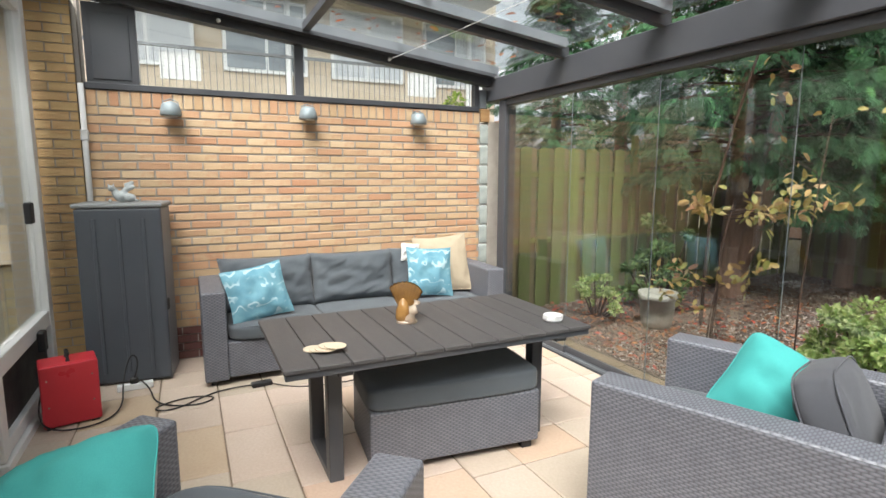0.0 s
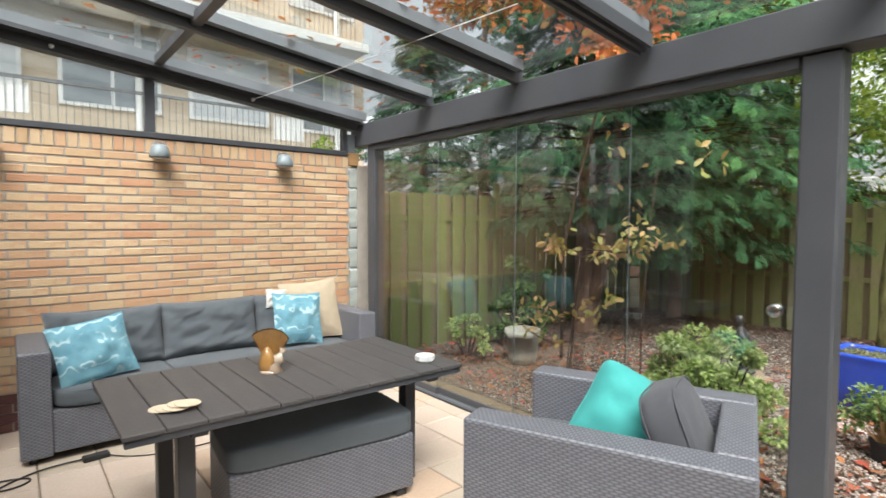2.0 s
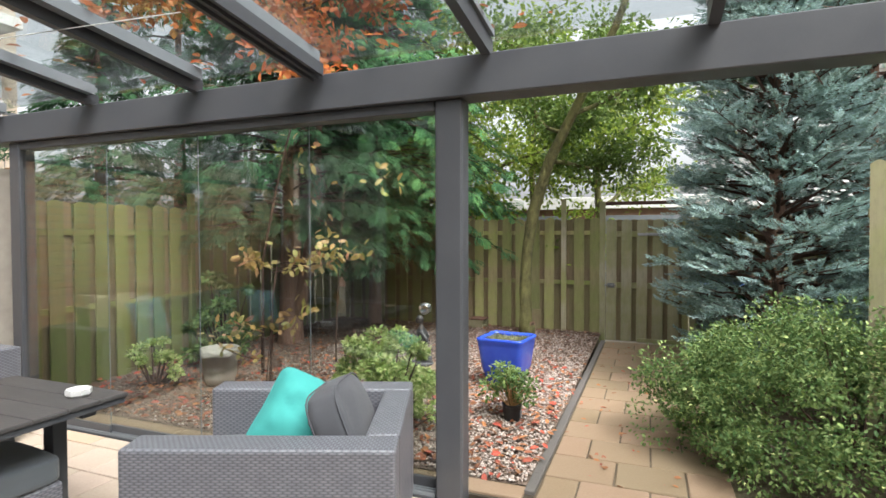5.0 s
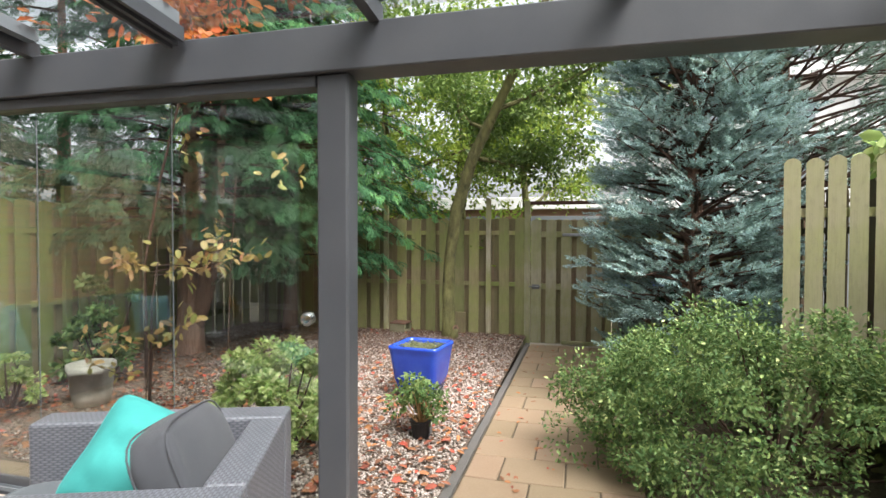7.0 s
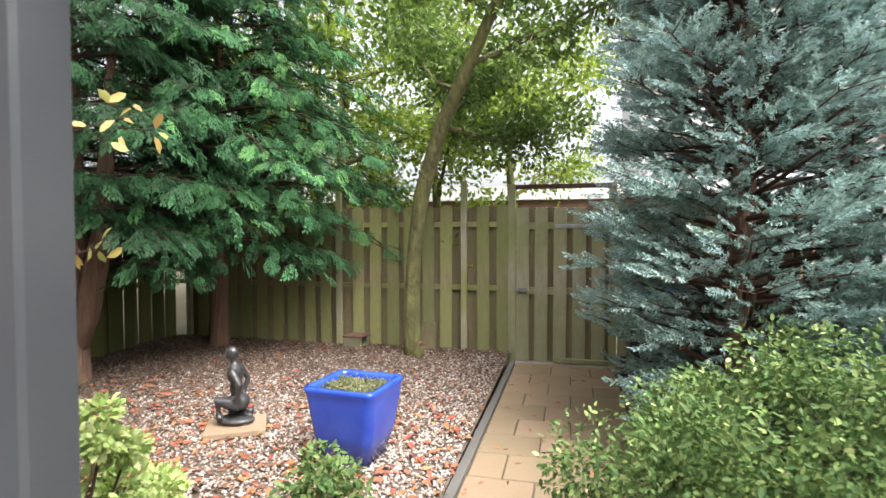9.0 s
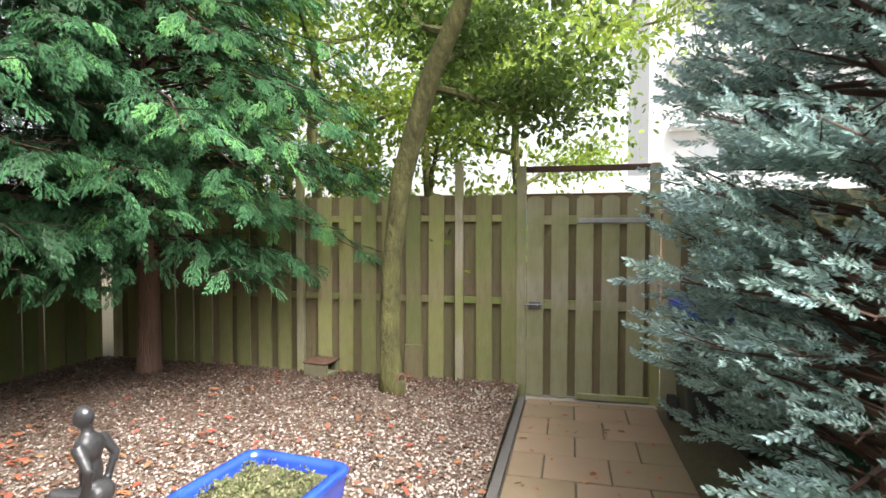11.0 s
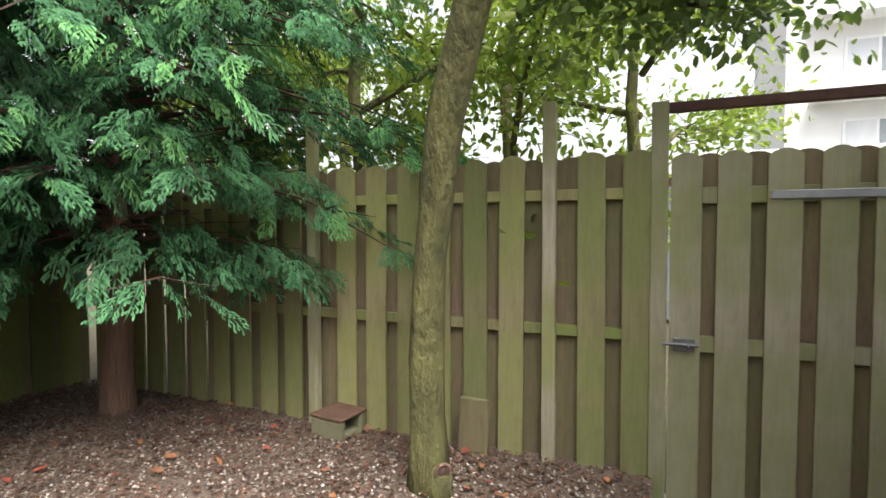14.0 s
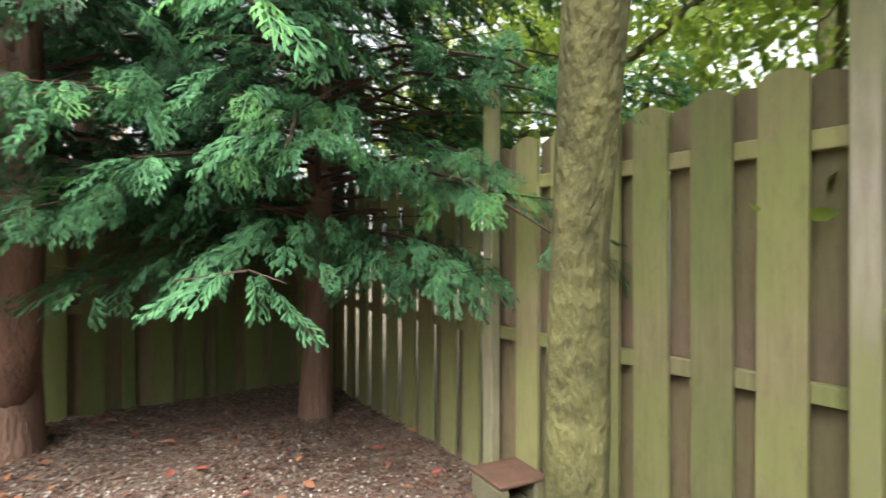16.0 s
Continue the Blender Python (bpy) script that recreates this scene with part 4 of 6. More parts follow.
def conifer(name, x, y, z0, z1, radius, branches, per, material, tip_material, label, seed, trunk_r=0.12, size=(0.2, 0.36), lean=(0, 0), base_r=0.6, bark=None, tv=None, tf=None, droop=0.35, tip_share=0.3, bias=(0, 0), lift=0.0, tumble=0.0):
    """A conifer of drooping branches that carry flat sprays, with a tapered trunk."""
    tv = FROND_V if tv is None else tv
    tf = FROND_F if tf is None else tf
    nr = np.random.default_rng(seed)
    t = thing(name, pose(x, y, 0), label, "tree")
    bm = bmesh.new()
    hgt = z1 * 0.96
    tube(bm, [(lean[0] * s + 0.03 * math.sin(3 * s), lean[1] * s, -0.1 + hgt * s) for s in (0, 0.05, 0.15, 0.3, 0.5, 0.75, 1)], [trunk_r * k for k in (1.5, 1.15, 1.0, 0.85, 0.65, 0.4, 0.08)], 12)
    limbs = bmesh.new()
    P, O, S, TP, TO, TS = [], [], [], [], [], []
    for b in range(branches):
        f = (b + nr.random()) / branches
        z = z0 + (z1 - z0) * f ** 1.15
        shape = (base_r + (1 - base_r) * min(1, f / 0.18)) * (1 - max(0, f - 0.18) / 0.82) ** 0.7 + 0.06
        L = radius * shape * nr.uniform(0.72, 1.12)
        a = b * 2.399963 + nr.normal(0, 0.25)
        d = np.array((math.cos(a), math.sin(a), 0))
        L *= 1 + d[0] * bias[0] + d[1] * bias[1]
        c0 = np.array((lean[0] * z / z1, lean[1] * z / z1, z))
        rise = nr.uniform(-0.05, 0.3) * L
        sag = nr.uniform(0.25, 0.5) * L
        pts = [c0 + d * L * s + np.array((0, 0, rise * s - sag * s * s)) for s in (0, 0.35, 0.7, 0.95)]
        if b % 2 == 0:
            tube(limbs, [tuple(p) for p in pts], [0.022, 0.016, 0.010, 0.004], 5)
        s = np.sqrt(nr.uniform(0.05, 1.0, per))
        side = nr.choice((-1, 1), per) * nr.uniform(0.15, 1.1, per)
        cs, sn = np.cos(side), np.sin(side)
        od = np.stack([d[0] * cs - d[1] * sn, d[0] * sn + d[1] * cs, nr.uniform(-0.5, 0.12, per) + lift * nr.uniform(0.2, 1.6, per) - droop * s], 1)
        pos = c0 + d * (L * s)[:, None] + np.stack([np.zeros(per), np.zeros(per), rise * s - sag * s * s], 1) + nr.normal(0, 0.06, (per, 3))
        pos[:, :2] += (np.stack([-d[1] * np.sign(side), d[0] * np.sign(side)], 1) * (nr.uniform(0, 0.28, per) * L * 0.8)[:, None])
        sz = nr.uniform(size[0], size[1], per) * (1.15 - 0.35 * s)
        tip = (s > 0.72) & (nr.random(per) < tip_share)
        P.append(pos[~tip]); O.append(od[~tip]); S.append(sz[~tip])
        TP.append(pos[tip] + np.array((0, 0, 0.02))); TO.append(od[tip]); TS.append(sz[tip])
    part("trunk", bm, bark or M_BARK_R, t, smooth=True)
    tagged(part("branchwork", limbs, M_TWIG, t, "thin brown branches"), kind="stuff")
    up = np.array((0.0, 0.0, 1.0))
    for nm, PP, OO, SS, mt in (("crown", P, O, S, material), ("young_sprays", TP, TO, TS, tip_material)):
        PP, OO, SS = np.concatenate(PP), np.concatenate(OO), np.concatenate(SS)
        if len(PP):
            ob = new(nm, scattered(nm, tv, tf, frames_along(PP, OO, np.tile(up, (len(PP), 1)) + nr.normal(0, 1, (len(PP), 3)) * tumble, SS, 18, nr), mt))
            ob.parent = t
    return t


def spray_template(seed, pairs=6):
    """A flat lobed cypress spray, one unit long: side twigs that end in short blunt fingers, drooping to the tip."""
    r = random.Random(seed)
    V, F = [], []

    def blade(p, d, ln, w):
        d = d / np.linalg.norm(d)
        sd = np.cross(d, (0, 0, 1.0))
        sd /= np.linalg.norm(sd) + 1e-9
        b = len(V)
        V.extend([p, p + d * ln * 0.72 + sd * w, p + d * ln - np.array((0, 0, 0.14 * ln)), p + d * ln * 0.72 - sd * w])
        F.append((b, b + 1, b + 2, b + 3))
    curve = lambda u: np.array((u, 0.06 * math.sin(2.5 * u + seed), 0.06 * u - 0.34 * u * u * u))
    for u0, u1 in ((0, 0.5), (0.45, 1.0)):
        blade(curve(u0), curve(u1) - curve(u0), 0.55, 0.02)
    for i in range(pairs):
        u = 0.1 + 0.82 * i / pairs
        for sgn in (-1, 1):
            ln = (0.30 * math.sin(math.pi * (0.22 + 0.70 * i / pairs)) + 0.05) * r.uniform(0.7, 1.25)
            o = curve(min(1, u + r.uniform(-0.04, 0.04)))
            d = np.array((r.uniform(0.75, 1.0), sgn * r.uniform(0.55, 0.9), r.uniform(-0.35, 0.02)))
            d /= np.linalg.norm(d)
            blade(o, d, ln, 0.024)
            for q in (0.35, 0.7):
                blade(o + d * ln * q, np.array((0.9, sgn * r.uniform(-0.1, 0.25), -r.uniform(0.1, 0.6))), ln * r.uniform(0.36, 0.5), 0.023)
    return np.array(V), F


SPRAY = tuple(map(list, zip(*[spray_template(200 + k) for k in range(6)])))
PLUME = (PLUME_V, PLUME_F)


def padded_conifer(name, x, y, z0, z1, radius, limbs, material, tip_material, label, seed, trunk_r, size, template, bias=(0, 0), base_r=0.7, top=0.6, lift=0.0, sag=(0.22, 0.42), subs=6, per=5, tip_share=0.32, fork=None, low=0.0):
    """A conifer whose limbs carry flat layered pads of sprays at their outer ends, open and brown inside."""
    nr = np.random.default_rng(seed)
    t = thing(name, pose(x, y, 0), label, "tree")
    tr = bmesh.new()
    tube(tr, [(0.02 * math.sin(4 * k), 0.02 * math.cos(3 * k), -0.1 + z1 * 0.97 * k) for k in (0, 0.03, 0.1, 0.2, 0.4, 0.7, 1)], [trunk_r * k for k in (1.45, 1.15, 1.0, 0.92, 0.7, 0.4, 0.06)], 14)
    if fork:
        tube(tr, [(0, 0, 0.25), (fork[0] * 0.5, fork[1] * 0.5, 0.7), (fork[0], fork[1], 1.4), (fork[0] * 1.4, fork[1] * 1.4, 3.2)], [trunk_r * k for k in (0.8, 0.75, 0.6, 0.2)], 12)
    for v in tr.verts:
        v.co += Vector((noise.noise(v.co * 11), noise.noise(v.co * 11 + Vector((7, 0, 0))), 0)) * 0.018
    part("trunk", tr, M_BARK_R, t, smooth=True)
    wood = bmesh.new()
    P, O, S, tips = [], [], [], []
    for b in range(limbs):
        f = (b + nr.random()) / limbs
        z = z0 + (z1 - z0) * f ** 1.1
        shape = (base_r + (1 - base_r) * min(1, f / 0.2)) * (1 - max(0, f - 0.2) / 0.8) ** top + 0.05
        a = b * 2.399963 + nr.normal(0, 0.3)
        d = np.array((math.cos(a), math.sin(a), 0.0))
        L = radius * shape * nr.uniform(0.68, 1.1) * (1 + d[0] * bias[0] + d[1] * bias[1])
        rise, drop = nr.uniform(0.05, 0.35 + 0.9 * lift) * L, nr.uniform(*sag) * L
        at_ = lambda q: np.array((d[0] * L * q, d[1] * L * q, z + rise * q - drop * q * q))
        if at_(0.97)[2] > low:
            tube(wood, [tuple(at_(q)) for q in (0, 0.35, 0.7, 0.97)], [0.020, 0.014, 0.008, 0.003], 4)
        for j in range(subs):
            q = 0.38 + 0.62 * (j + nr.random() * 0.6) / subs
            for sgn in (-1, 1):
                w = sgn * nr.uniform(0.5, 1.15)
                e = np.array((d[0] * math.cos(w) - d[1] * math.sin(w), d[0] * math.sin(w) + d[1] * math.cos(w), nr.uniform(-0.2, 0.15) + lift * 0.6))
                sl = (0.16 + 0.34 * (1 - q)) * min(L, 1.3) * nr.uniform(0.7, 1.2)
                o = at_(q)
                if j % 3 == 0 and (o + e * sl)[2] > low + 0.1:
                    tube(wood, [tuple(o), tuple(o + e * sl)], [0.005, 0.002], 3)
                for k in range(per):
                    g = (k + 0.5) / per
                    pos = o + e * sl * g + np.array((0, 0, -0.25 * sl * g * g)) + nr.normal(0, 0.018, 3)
                    turn = nr.uniform(-0.7, 0.7)
                    out = np.array((e[0] * math.cos(turn) - e[1] * math.sin(turn), e[0] * math.sin(turn) + e[1] * math.cos(turn), (nr.uniform(-0.95, -0.15) - 0.3 * g if lift == 0 else nr.uniform(-0.45, 0.05) - 0.25 * g + lift * nr.uniform(0.5, 1.6)))) + d * 0.35
                    if pos[2] < low + 0.1 * nr.random():
                        continue
                    P.append(pos)
                    O.append(out)
                    S.append(nr.uniform(*size) * (1.1 - 0.3 * q))
                    tips.append(q > 0.6 and g > 0.3 and pos[2] > low + 0.45 and nr.random() < tip_share * 1.6)
    tagged(part("branchwork", wood, M_TWIG, t, "thin brown branches"), kind="stuff")
    P, O, S, tips = np.array(P), np.array(O), np.array(S), np.array(tips)
    for nm, pick, mt in (("crown", ~tips, material), ("young_sprays", tips, tip_material)):
        up = np.tile(np.array((0.0, 0.0, 1.0)), (int(pick.sum()), 1)) + nr.normal(0, 0.22, (int(pick.sum()), 3))
        ob = new(nm, scattered(nm, template[0], template[1], frames_along(P[pick], O[pick], up, S[pick], 16, nr), mt))
        ob.parent = t
    return t


def leaf_cloud(centres, radii, count, size, nr, flat=0.6):
    """Places for leaves in clumps, facing mostly outward and up."""
    n = len(centres)
    pick = nr.integers(0, n, count)
    d = nr.normal(0, 1, (count, 3))
    d /= np.linalg.norm(d, axis=1, keepdims=True)
    r = np.asarray(radii)[pick][:, None] * nr.uniform(0.35, 1.0, (count, 1)) ** 0.5
    pos = np.asarray(centres)[pick] + d * r * np.array((1, 1, flat))
    out = d + nr.normal(0, 0.7, (count, 3)) + np.array((0, 0, -0.15))
    up = np.tile(np.array((0, 0, 1.0)), (count, 1)) + nr.normal(0, 0.5, (count, 3))
    return frames_along(pos, out, up, nr.uniform(size[0], size[1], count), 35, nr)


def limb_path(p, d, length, nr, steps=6, wander=0.18, rise=0.05):
    pts, d = [np.array(p, float)], np.array(d, float)
    for _ in range(steps):
        d = d + nr.normal(0, wander, 3) + np.array((0, 0, rise))
        d /= np.linalg.norm(d)
        pts.append(pts[-1] + d * length / steps)
    return pts


def broadleaf(name, trunk_pts, trunk_rad, limbs_spec, leaf_count, size, material, label, seed, bark=None, clump=0.45, extra=None, flat=0.6):
    """A leafy tree: trunk along points, limbs with twigs, leaves in clumps about the twigs."""
    nr = np.random.default_rng(seed)
    t = thing(name, pose(trunk_pts[0][0], trunk_pts[0][1], 0), label, "tree")
    o = np.array((trunk_pts[0][0], trunk_pts[0][1], 0))
    bm = bmesh.new()
    pts = [tuple(np.array(p) - o) for p in trunk_pts]
    tube(bm, pts, trunk_rad, 14)
    for v in bm.verts:
        v.co += Vector((noise.noise(v.co * 9), noise.noise(v.co * 9 + Vector((5, 0, 0))), 0)) * 0.02
    part("trunk", bm, bark or M_BARK, t, smooth=True)
    wood = bmesh.new()
    centres = []
    for (p, d, ln, r) in limbs_spec:
        main = limb_path(np.array(p) - o, d, ln, nr)
        tube(wood, [tuple(q) for q in main], [r * (1 - 0.8 * k / (len(main) - 1)) for k in range(len(main))], 6)
        for k in range(2, len(main)):
            centres.append(main[k])
            for _ in range(3):
                tw = limb_path(main[k], nr.normal(0, 1, 3) * np.array((1, 1, 0.45)), ln * nr.uniform(0.18, 0.38), nr, 4)
                tube(wood, [tuple(q) for q in tw], [r * 0.25, r * 0.2, r * 0.14, r * 0.1, r * 0.05], 4)
                centres.extend(tw[1:])
    tagged(part("branchwork", wood, bark or M_BARK, t), kind="stuff")
    if leaf_count:
        rad = nr.uniform(0.4, 1.0, len(centres)) * clump
        ob = new("crown", scattered("crown", LEAF_V, LEAF_F, leaf_cloud(centres, rad, leaf_count, size, nr, flat), material))
        ob.parent = t
    return t


def shrub(name, x, y, z, rx, ry, h, count, size, material, label, seed, stems=14, lumps=30, second=None, share=0.0):
    """A bush of many leaf clumps over a dome, on thin stems."""
    nr = np.random.default_rng(seed)
    t = thing(name, pose(x, y, z), label, "shrub")
    a = nr.uniform(0, 2 * math.pi, lumps)
    e = np.arcsin(nr.uniform(0.02, 1.0, lumps))
    k = nr.uniform(0.62, 1.0, lumps)
    centres = np.stack([np.cos(a) * np.cos(e) * rx * k, np.sin(a) * np.cos(e) * ry * k, 0.12 * h + np.sin(e) * h * 0.86 * k], 1)
    rad = nr.uniform(0.09, 0.24, lumps) * min(rx, ry, h * 1.2) * 1.15
    w = bmesh.new()
    for j in range(min(lumps, stems * 2)):
        c = centres[j]
        tube(w, [(c[0] * 0.1, c[1] * 0.1, -0.03), tuple(c * 0.45 + np.array((0, 0, -0.04))), tuple(c)], [0.012, 0.009, 0.004], 5)
    tagged(part("branchwork", w, M_TWIG, t), kind="stuff")
    mt = leaf_cloud(centres, rad, count, size, nr, 0.8)
    n2 = int(count * share)
    ob = new("foliage", scattered("foliage", LEAF_V, LEAF_F, mt[n2:], material))
    ob.parent = t
    if n2:
        ob = new("pale_foliage", scattered("pale_foliage", LEAF_V, LEAF_F, mt[:n2], second))
        ob.parent = t
    return t


padded_conifer("conifer_tree", 8.62, 4.14, 1.12, 6.4, 1.72, 290, M_CONIFER, M_CONIFER_T, "wide green false cypress with drooping feathery sprays", 3, 0.10, (0.17, 0.30), SPRAY, bias=(-0.22, -0.30), subs=5, per=4, sag=(0.25, 0.5), base_r=0.7, low=0.94, top=0.42, tip_share=0.2)
padded_conifer("conifer_tree", 6.95, 4.52, 1.45, 6.0, 1.75, 175, M_YEW, M_CONIFER, "dark green conifer with a thick reddish forked trunk", 8, 0.15, (0.19, 0.33), SPRAY, tip_share=0.2, fork=(0.10, -0.28), subs=5, per=4, sag=(0.2, 0.45), low=1.1)
padded_conifer("conifer_tree", 6.78, -1.10, 0.25, 4.5, 0.90, 290, M_BLUE, M_BLUE_D, "blue-grey cypress with layered plumes beside the garden path", 12, 0.10, (0.15, 0.29), PLUME, top=0.38, lift=0.55, sag=(0.0, 0.2), subs=4, per=3, base_r=0.9)
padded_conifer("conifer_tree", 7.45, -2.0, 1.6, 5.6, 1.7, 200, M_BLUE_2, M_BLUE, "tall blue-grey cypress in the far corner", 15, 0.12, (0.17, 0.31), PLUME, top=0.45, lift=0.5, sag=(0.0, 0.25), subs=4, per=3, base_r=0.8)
conifer("conifer_tree", 6.0, 6.9, 0.8, 4.6, 1.3, 80, 34, M_YEW, M_YEW, "dark conifer standing behind the boundary fence", 16, 0.12, (0.16, 0.28), tv=FROND2_V, tf=FROND2_F)
conifer("conifer_tree", 7.3, 6.9, 0.8, 6.4, 1.6, 80, 34, M_YEW, M_YEW, "dark conifer standing behind the boundary fence", 17, 0.12, (0.16, 0.28), tv=FROND2_V, tf=FROND2_F)
# leaning mossy tree before the back fence
LT = [(8.37, 1.62, -0.1), (8.37, 1.62, 0.3), (8.38, 1.65, 0.7), (8.36, 1.61, 1.2), (8.29, 1.50, 1.8), (8.15, 1.26, 2.45), (7.94, 0.88, 3.1), (7.6, 0.4, 3.9), (7.4, 0.1, 4.6)]
leaning_tree = broadleaf("tree", LT, [0.13, 0.09, 0.083, 0.08, 0.077, 0.072, 0.062, 0.045, 0.02],
          [((8.20, 1.28, 2.45), (0.5, -0.8, 0.25), 1.7, 0.035), ((8.0, 0.95, 3.0), (0.2, -0.9, 0.1), 1.9, 0.032), ((8.1, 1.1, 2.8), (0.3, 0.9, 0.35), 1.7, 0.032), ((7.8, 0.7, 3.4), (-0.6, 0.5, 0.3), 1.6, 0.026), ((7.7, 0.5, 3.7), (0.5, 0.2, 0.4), 1.4, 0.024), ((8.15, 1.2, 2.6), (0.8, -0.3, 0.1), 1.5, 0.028)],
          14000, (0.05, 0.085), M_LEAF_D, "leaning mossy tree with thin leaves in front of the fence", 21, clump=0.38)
stub = [(-0.02, -0.04, -0.03), (-0.06, -0.075, 0.12), (-0.085, -0.10, 0.22)]
bm = bmesh.new()
tube(bm, stub, [0.075, 0.062, 0.045], 12)
part("branch_stub", bm, M_BARK, leaning_tree, "cut knotty stub at the foot", smooth=True)
bm = bmesh.new()
ring = [(-0.094 + 0.036 * math.cos(a) * 0.75, -0.108 - 0.036 * math.cos(a) * 0.66, 0.222 + 0.036 * math.sin(a)) for a in [k * math.pi / 7 for k in range(15)]]
tube(bm, ring, 0.011, 6)
part("bark_collar", bm, M_BARK_R, leaning_tree, "raised ring round the hollow knot", smooth=True)
bm = bmesh.new()
tube(bm, [(-0.075, -0.09, 0.218), (-0.099, -0.115, 0.222)], [0.03, 0.026], 10)
part("knot_hollow", bm, M_TWIG, leaning_tree, "dark rotten heartwood", smooth=True)
# trees beyond the back fence
for k, (tx, ty, th) in enumerate(((10.5, 3.3, 5.4), (11.5, 2.1, 5.0), (12.5, 4.8, 6.0), (11.9, 0.9, 4.6), (12.2, 7.2, 6.0))):
    nr = np.random.default_rng(60 + k)
    spec = [((tx, ty, 1.6 + 0.42 * j), (math.cos(j * 2.4 + k), math.sin(j * 2.4 + k), 0.25), 2.3, 0.04) for j in range(7)]
    broadleaf("tree", [(tx, ty, -0.1), (tx + 0.05, ty, 1.2), (tx, ty + 0.1, 2.6), (tx + 0.1, ty, th)], [0.09, 0.08, 0.06, 0.02], spec, 6800, (0.07, 0.12), M_LEAF, "tall green broadleaf tree beyond the garden fence", 70 + k, clump=0.6)

# autumn tree by the glass wall and yellowing shrub under it
broadleaf("tree", [(5.45, 3.75, -0.05), (5.40, 3.7, 0.6), (5.28, 3.6, 1.2), (5.25, 3.4, 1.9), (5.3, 3.2, 2.7), (5.4, 3.0, 3.9)], [0.018, 0.014, 0.012, 0.011, 0.010, 0.007],
          [((5.35, 3.1, 3.5), (0.1, -0.9, 0.1), 1.5, 0.014), ((5.32, 3.15, 3.4), (-0.6, -0.6, 0.2), 1.6, 0.014), ((5.3, 3.1, 3.6), (0.5, -0.6, 0.2), 1.5, 0.014), ((5.3, 3.1, 3.4), (-0.5, 0.8, 0.15), 1.8, 0.014), ((5.35, 3.0, 3.7), (0.3, 0.7, 0.2), 1.6, 0.013), ((5.35, 3.0, 3.6), (-0.8, 0.1, 0.15), 1.8, 0.013), ((5.38, 3.0, 3.8), (-0.2, -0.8, 0.3), 1.8, 0.013)],
          4800, (0.06, 0.10), M_AUTUMN, "slender autumn tree with orange and red leaves", 31, bark=M_TWIG, clump=0.22)
broadleaf("shrub_tree", [(5.0, 3.3, -0.03), (4.98, 3.26, 0.4), (4.93, 3.2, 0.9), (4.9, 3.1, 1.25)], [0.013, 0.011, 0.009, 0.005],
          [((4.93, 3.2, 1.12), (0.1, -0.95, 0.0), 0.8, 0.006), ((4.93, 3.2, 1.15), (0.3, -0.9, 0.05), 0.9, 0.006), ((4.93, 3.2, 1.18), (-0.1, 0.6, 0.05), 0.3, 0.005), ((4.9, 3.12, 1.2), (-0.2, -0.8, 0.1), 0.6, 0.005)],
          150, (0.07, 0.105), M_YELLOW, "sparse shrub with a spray of yellow autumn leaves", 33, bark=M_TWIG, clump=0.11, flat=0.5)
broadleaf("shrub_tree", [(5.02, 3.35, -0.03), (4.97, 3.3, 0.25), (4.9, 3.2, 0.55)], [0.008, 0.007, 0.004],
          [((4.93, 3.25, 0.52), (0.1, -0.9, 0.1), 0.5, 0.004), ((4.93, 3.25, 0.5), (-0.1, 0.6, 0.1), 0.4, 0.004), ((4.97, 3.3, 0.3), (0.1, 0.8, 0.0), 0.6, 0.004)],
          90, (0.06, 0.10), M_YELLOW, "low shrub with yellow and pinkish leaves", 34, bark=M_TWIG, clump=0.11, flat=0.5)
broadleaf("shrub_tree", [(5.2, 2.7, -0.03), (5.18, 2.68, 0.5), (5.1, 2.6, 1.2), (5.05, 2.5, 1.9)], [0.006, 0.0055, 0.004, 0.003],
          [((5.1, 2.6, 1.5), (0.0, 0.8, 0.3), 0.7, 0.003), ((5.08, 2.55, 1.75), (-0.2, 0.7, 0.3), 0.7, 0.003), ((5.06, 2.52, 1.85), (0.3, -0.6, 0.3), 0.6, 0.003)],
          26, (0.07, 0.10), M_YELLOW, "thin bare shrub with few pinkish autumn leaves", 35, bark=M_TWIG, clump=0.14)
shrub("shrub", 5.1, -1.25, -0.03, 0.95, 1.34, 1.02, 56000, (0.018, 0.037), M_SHRUB, "broad evergreen shrub spilling over the path", 41, lumps=170, second=M_VARIEG, share=0.06)
shrub("shrub", 4.9, -1.98, -0.03, 0.75, 0.24, 1.22, 5200, (0.04, 0.07), M_OLIVE, "loose yellow-green shrub in front of the pale fence", 42, lumps=40)
shrub("shrub", 4.45, 1.78, 0.0, 0.40, 0.46, 0.82, 7500, (0.028, 0.05), M_VARIEG, "small variegated shrub beside the veranda post", 43, lumps=40)
shrub("shrub", 5.9, -2.12, 1.75, 0.7, 0.2, 0.5, 160, (0.10, 0.17), M_VARIEG, "pale climbing leaves along the fence top", 45, stems=5, lumps=9)
shrub("shrub", 3.82, 6.1, -0.1, 0.42, 0.42, 2.85, 5200, (0.05, 0.085), M_LEAF, "light green bush behind the brick wall", 46, lumps=60)
shrub("shrub", 4.75, 4.45, 0.0, 0.25, 0.22, 0.55, 900, (0.03, 0.05), M_VARIEG, "small pale green bush at the fence foot", 47, lumps=12)
shrub("shrub", 5.7, 4.5, 0.0, 0.4, 0.35, 1.15, 1500, (0.05, 0.08), M_SHRUB, "dark green bush under the conifers", 48, lumps=20)

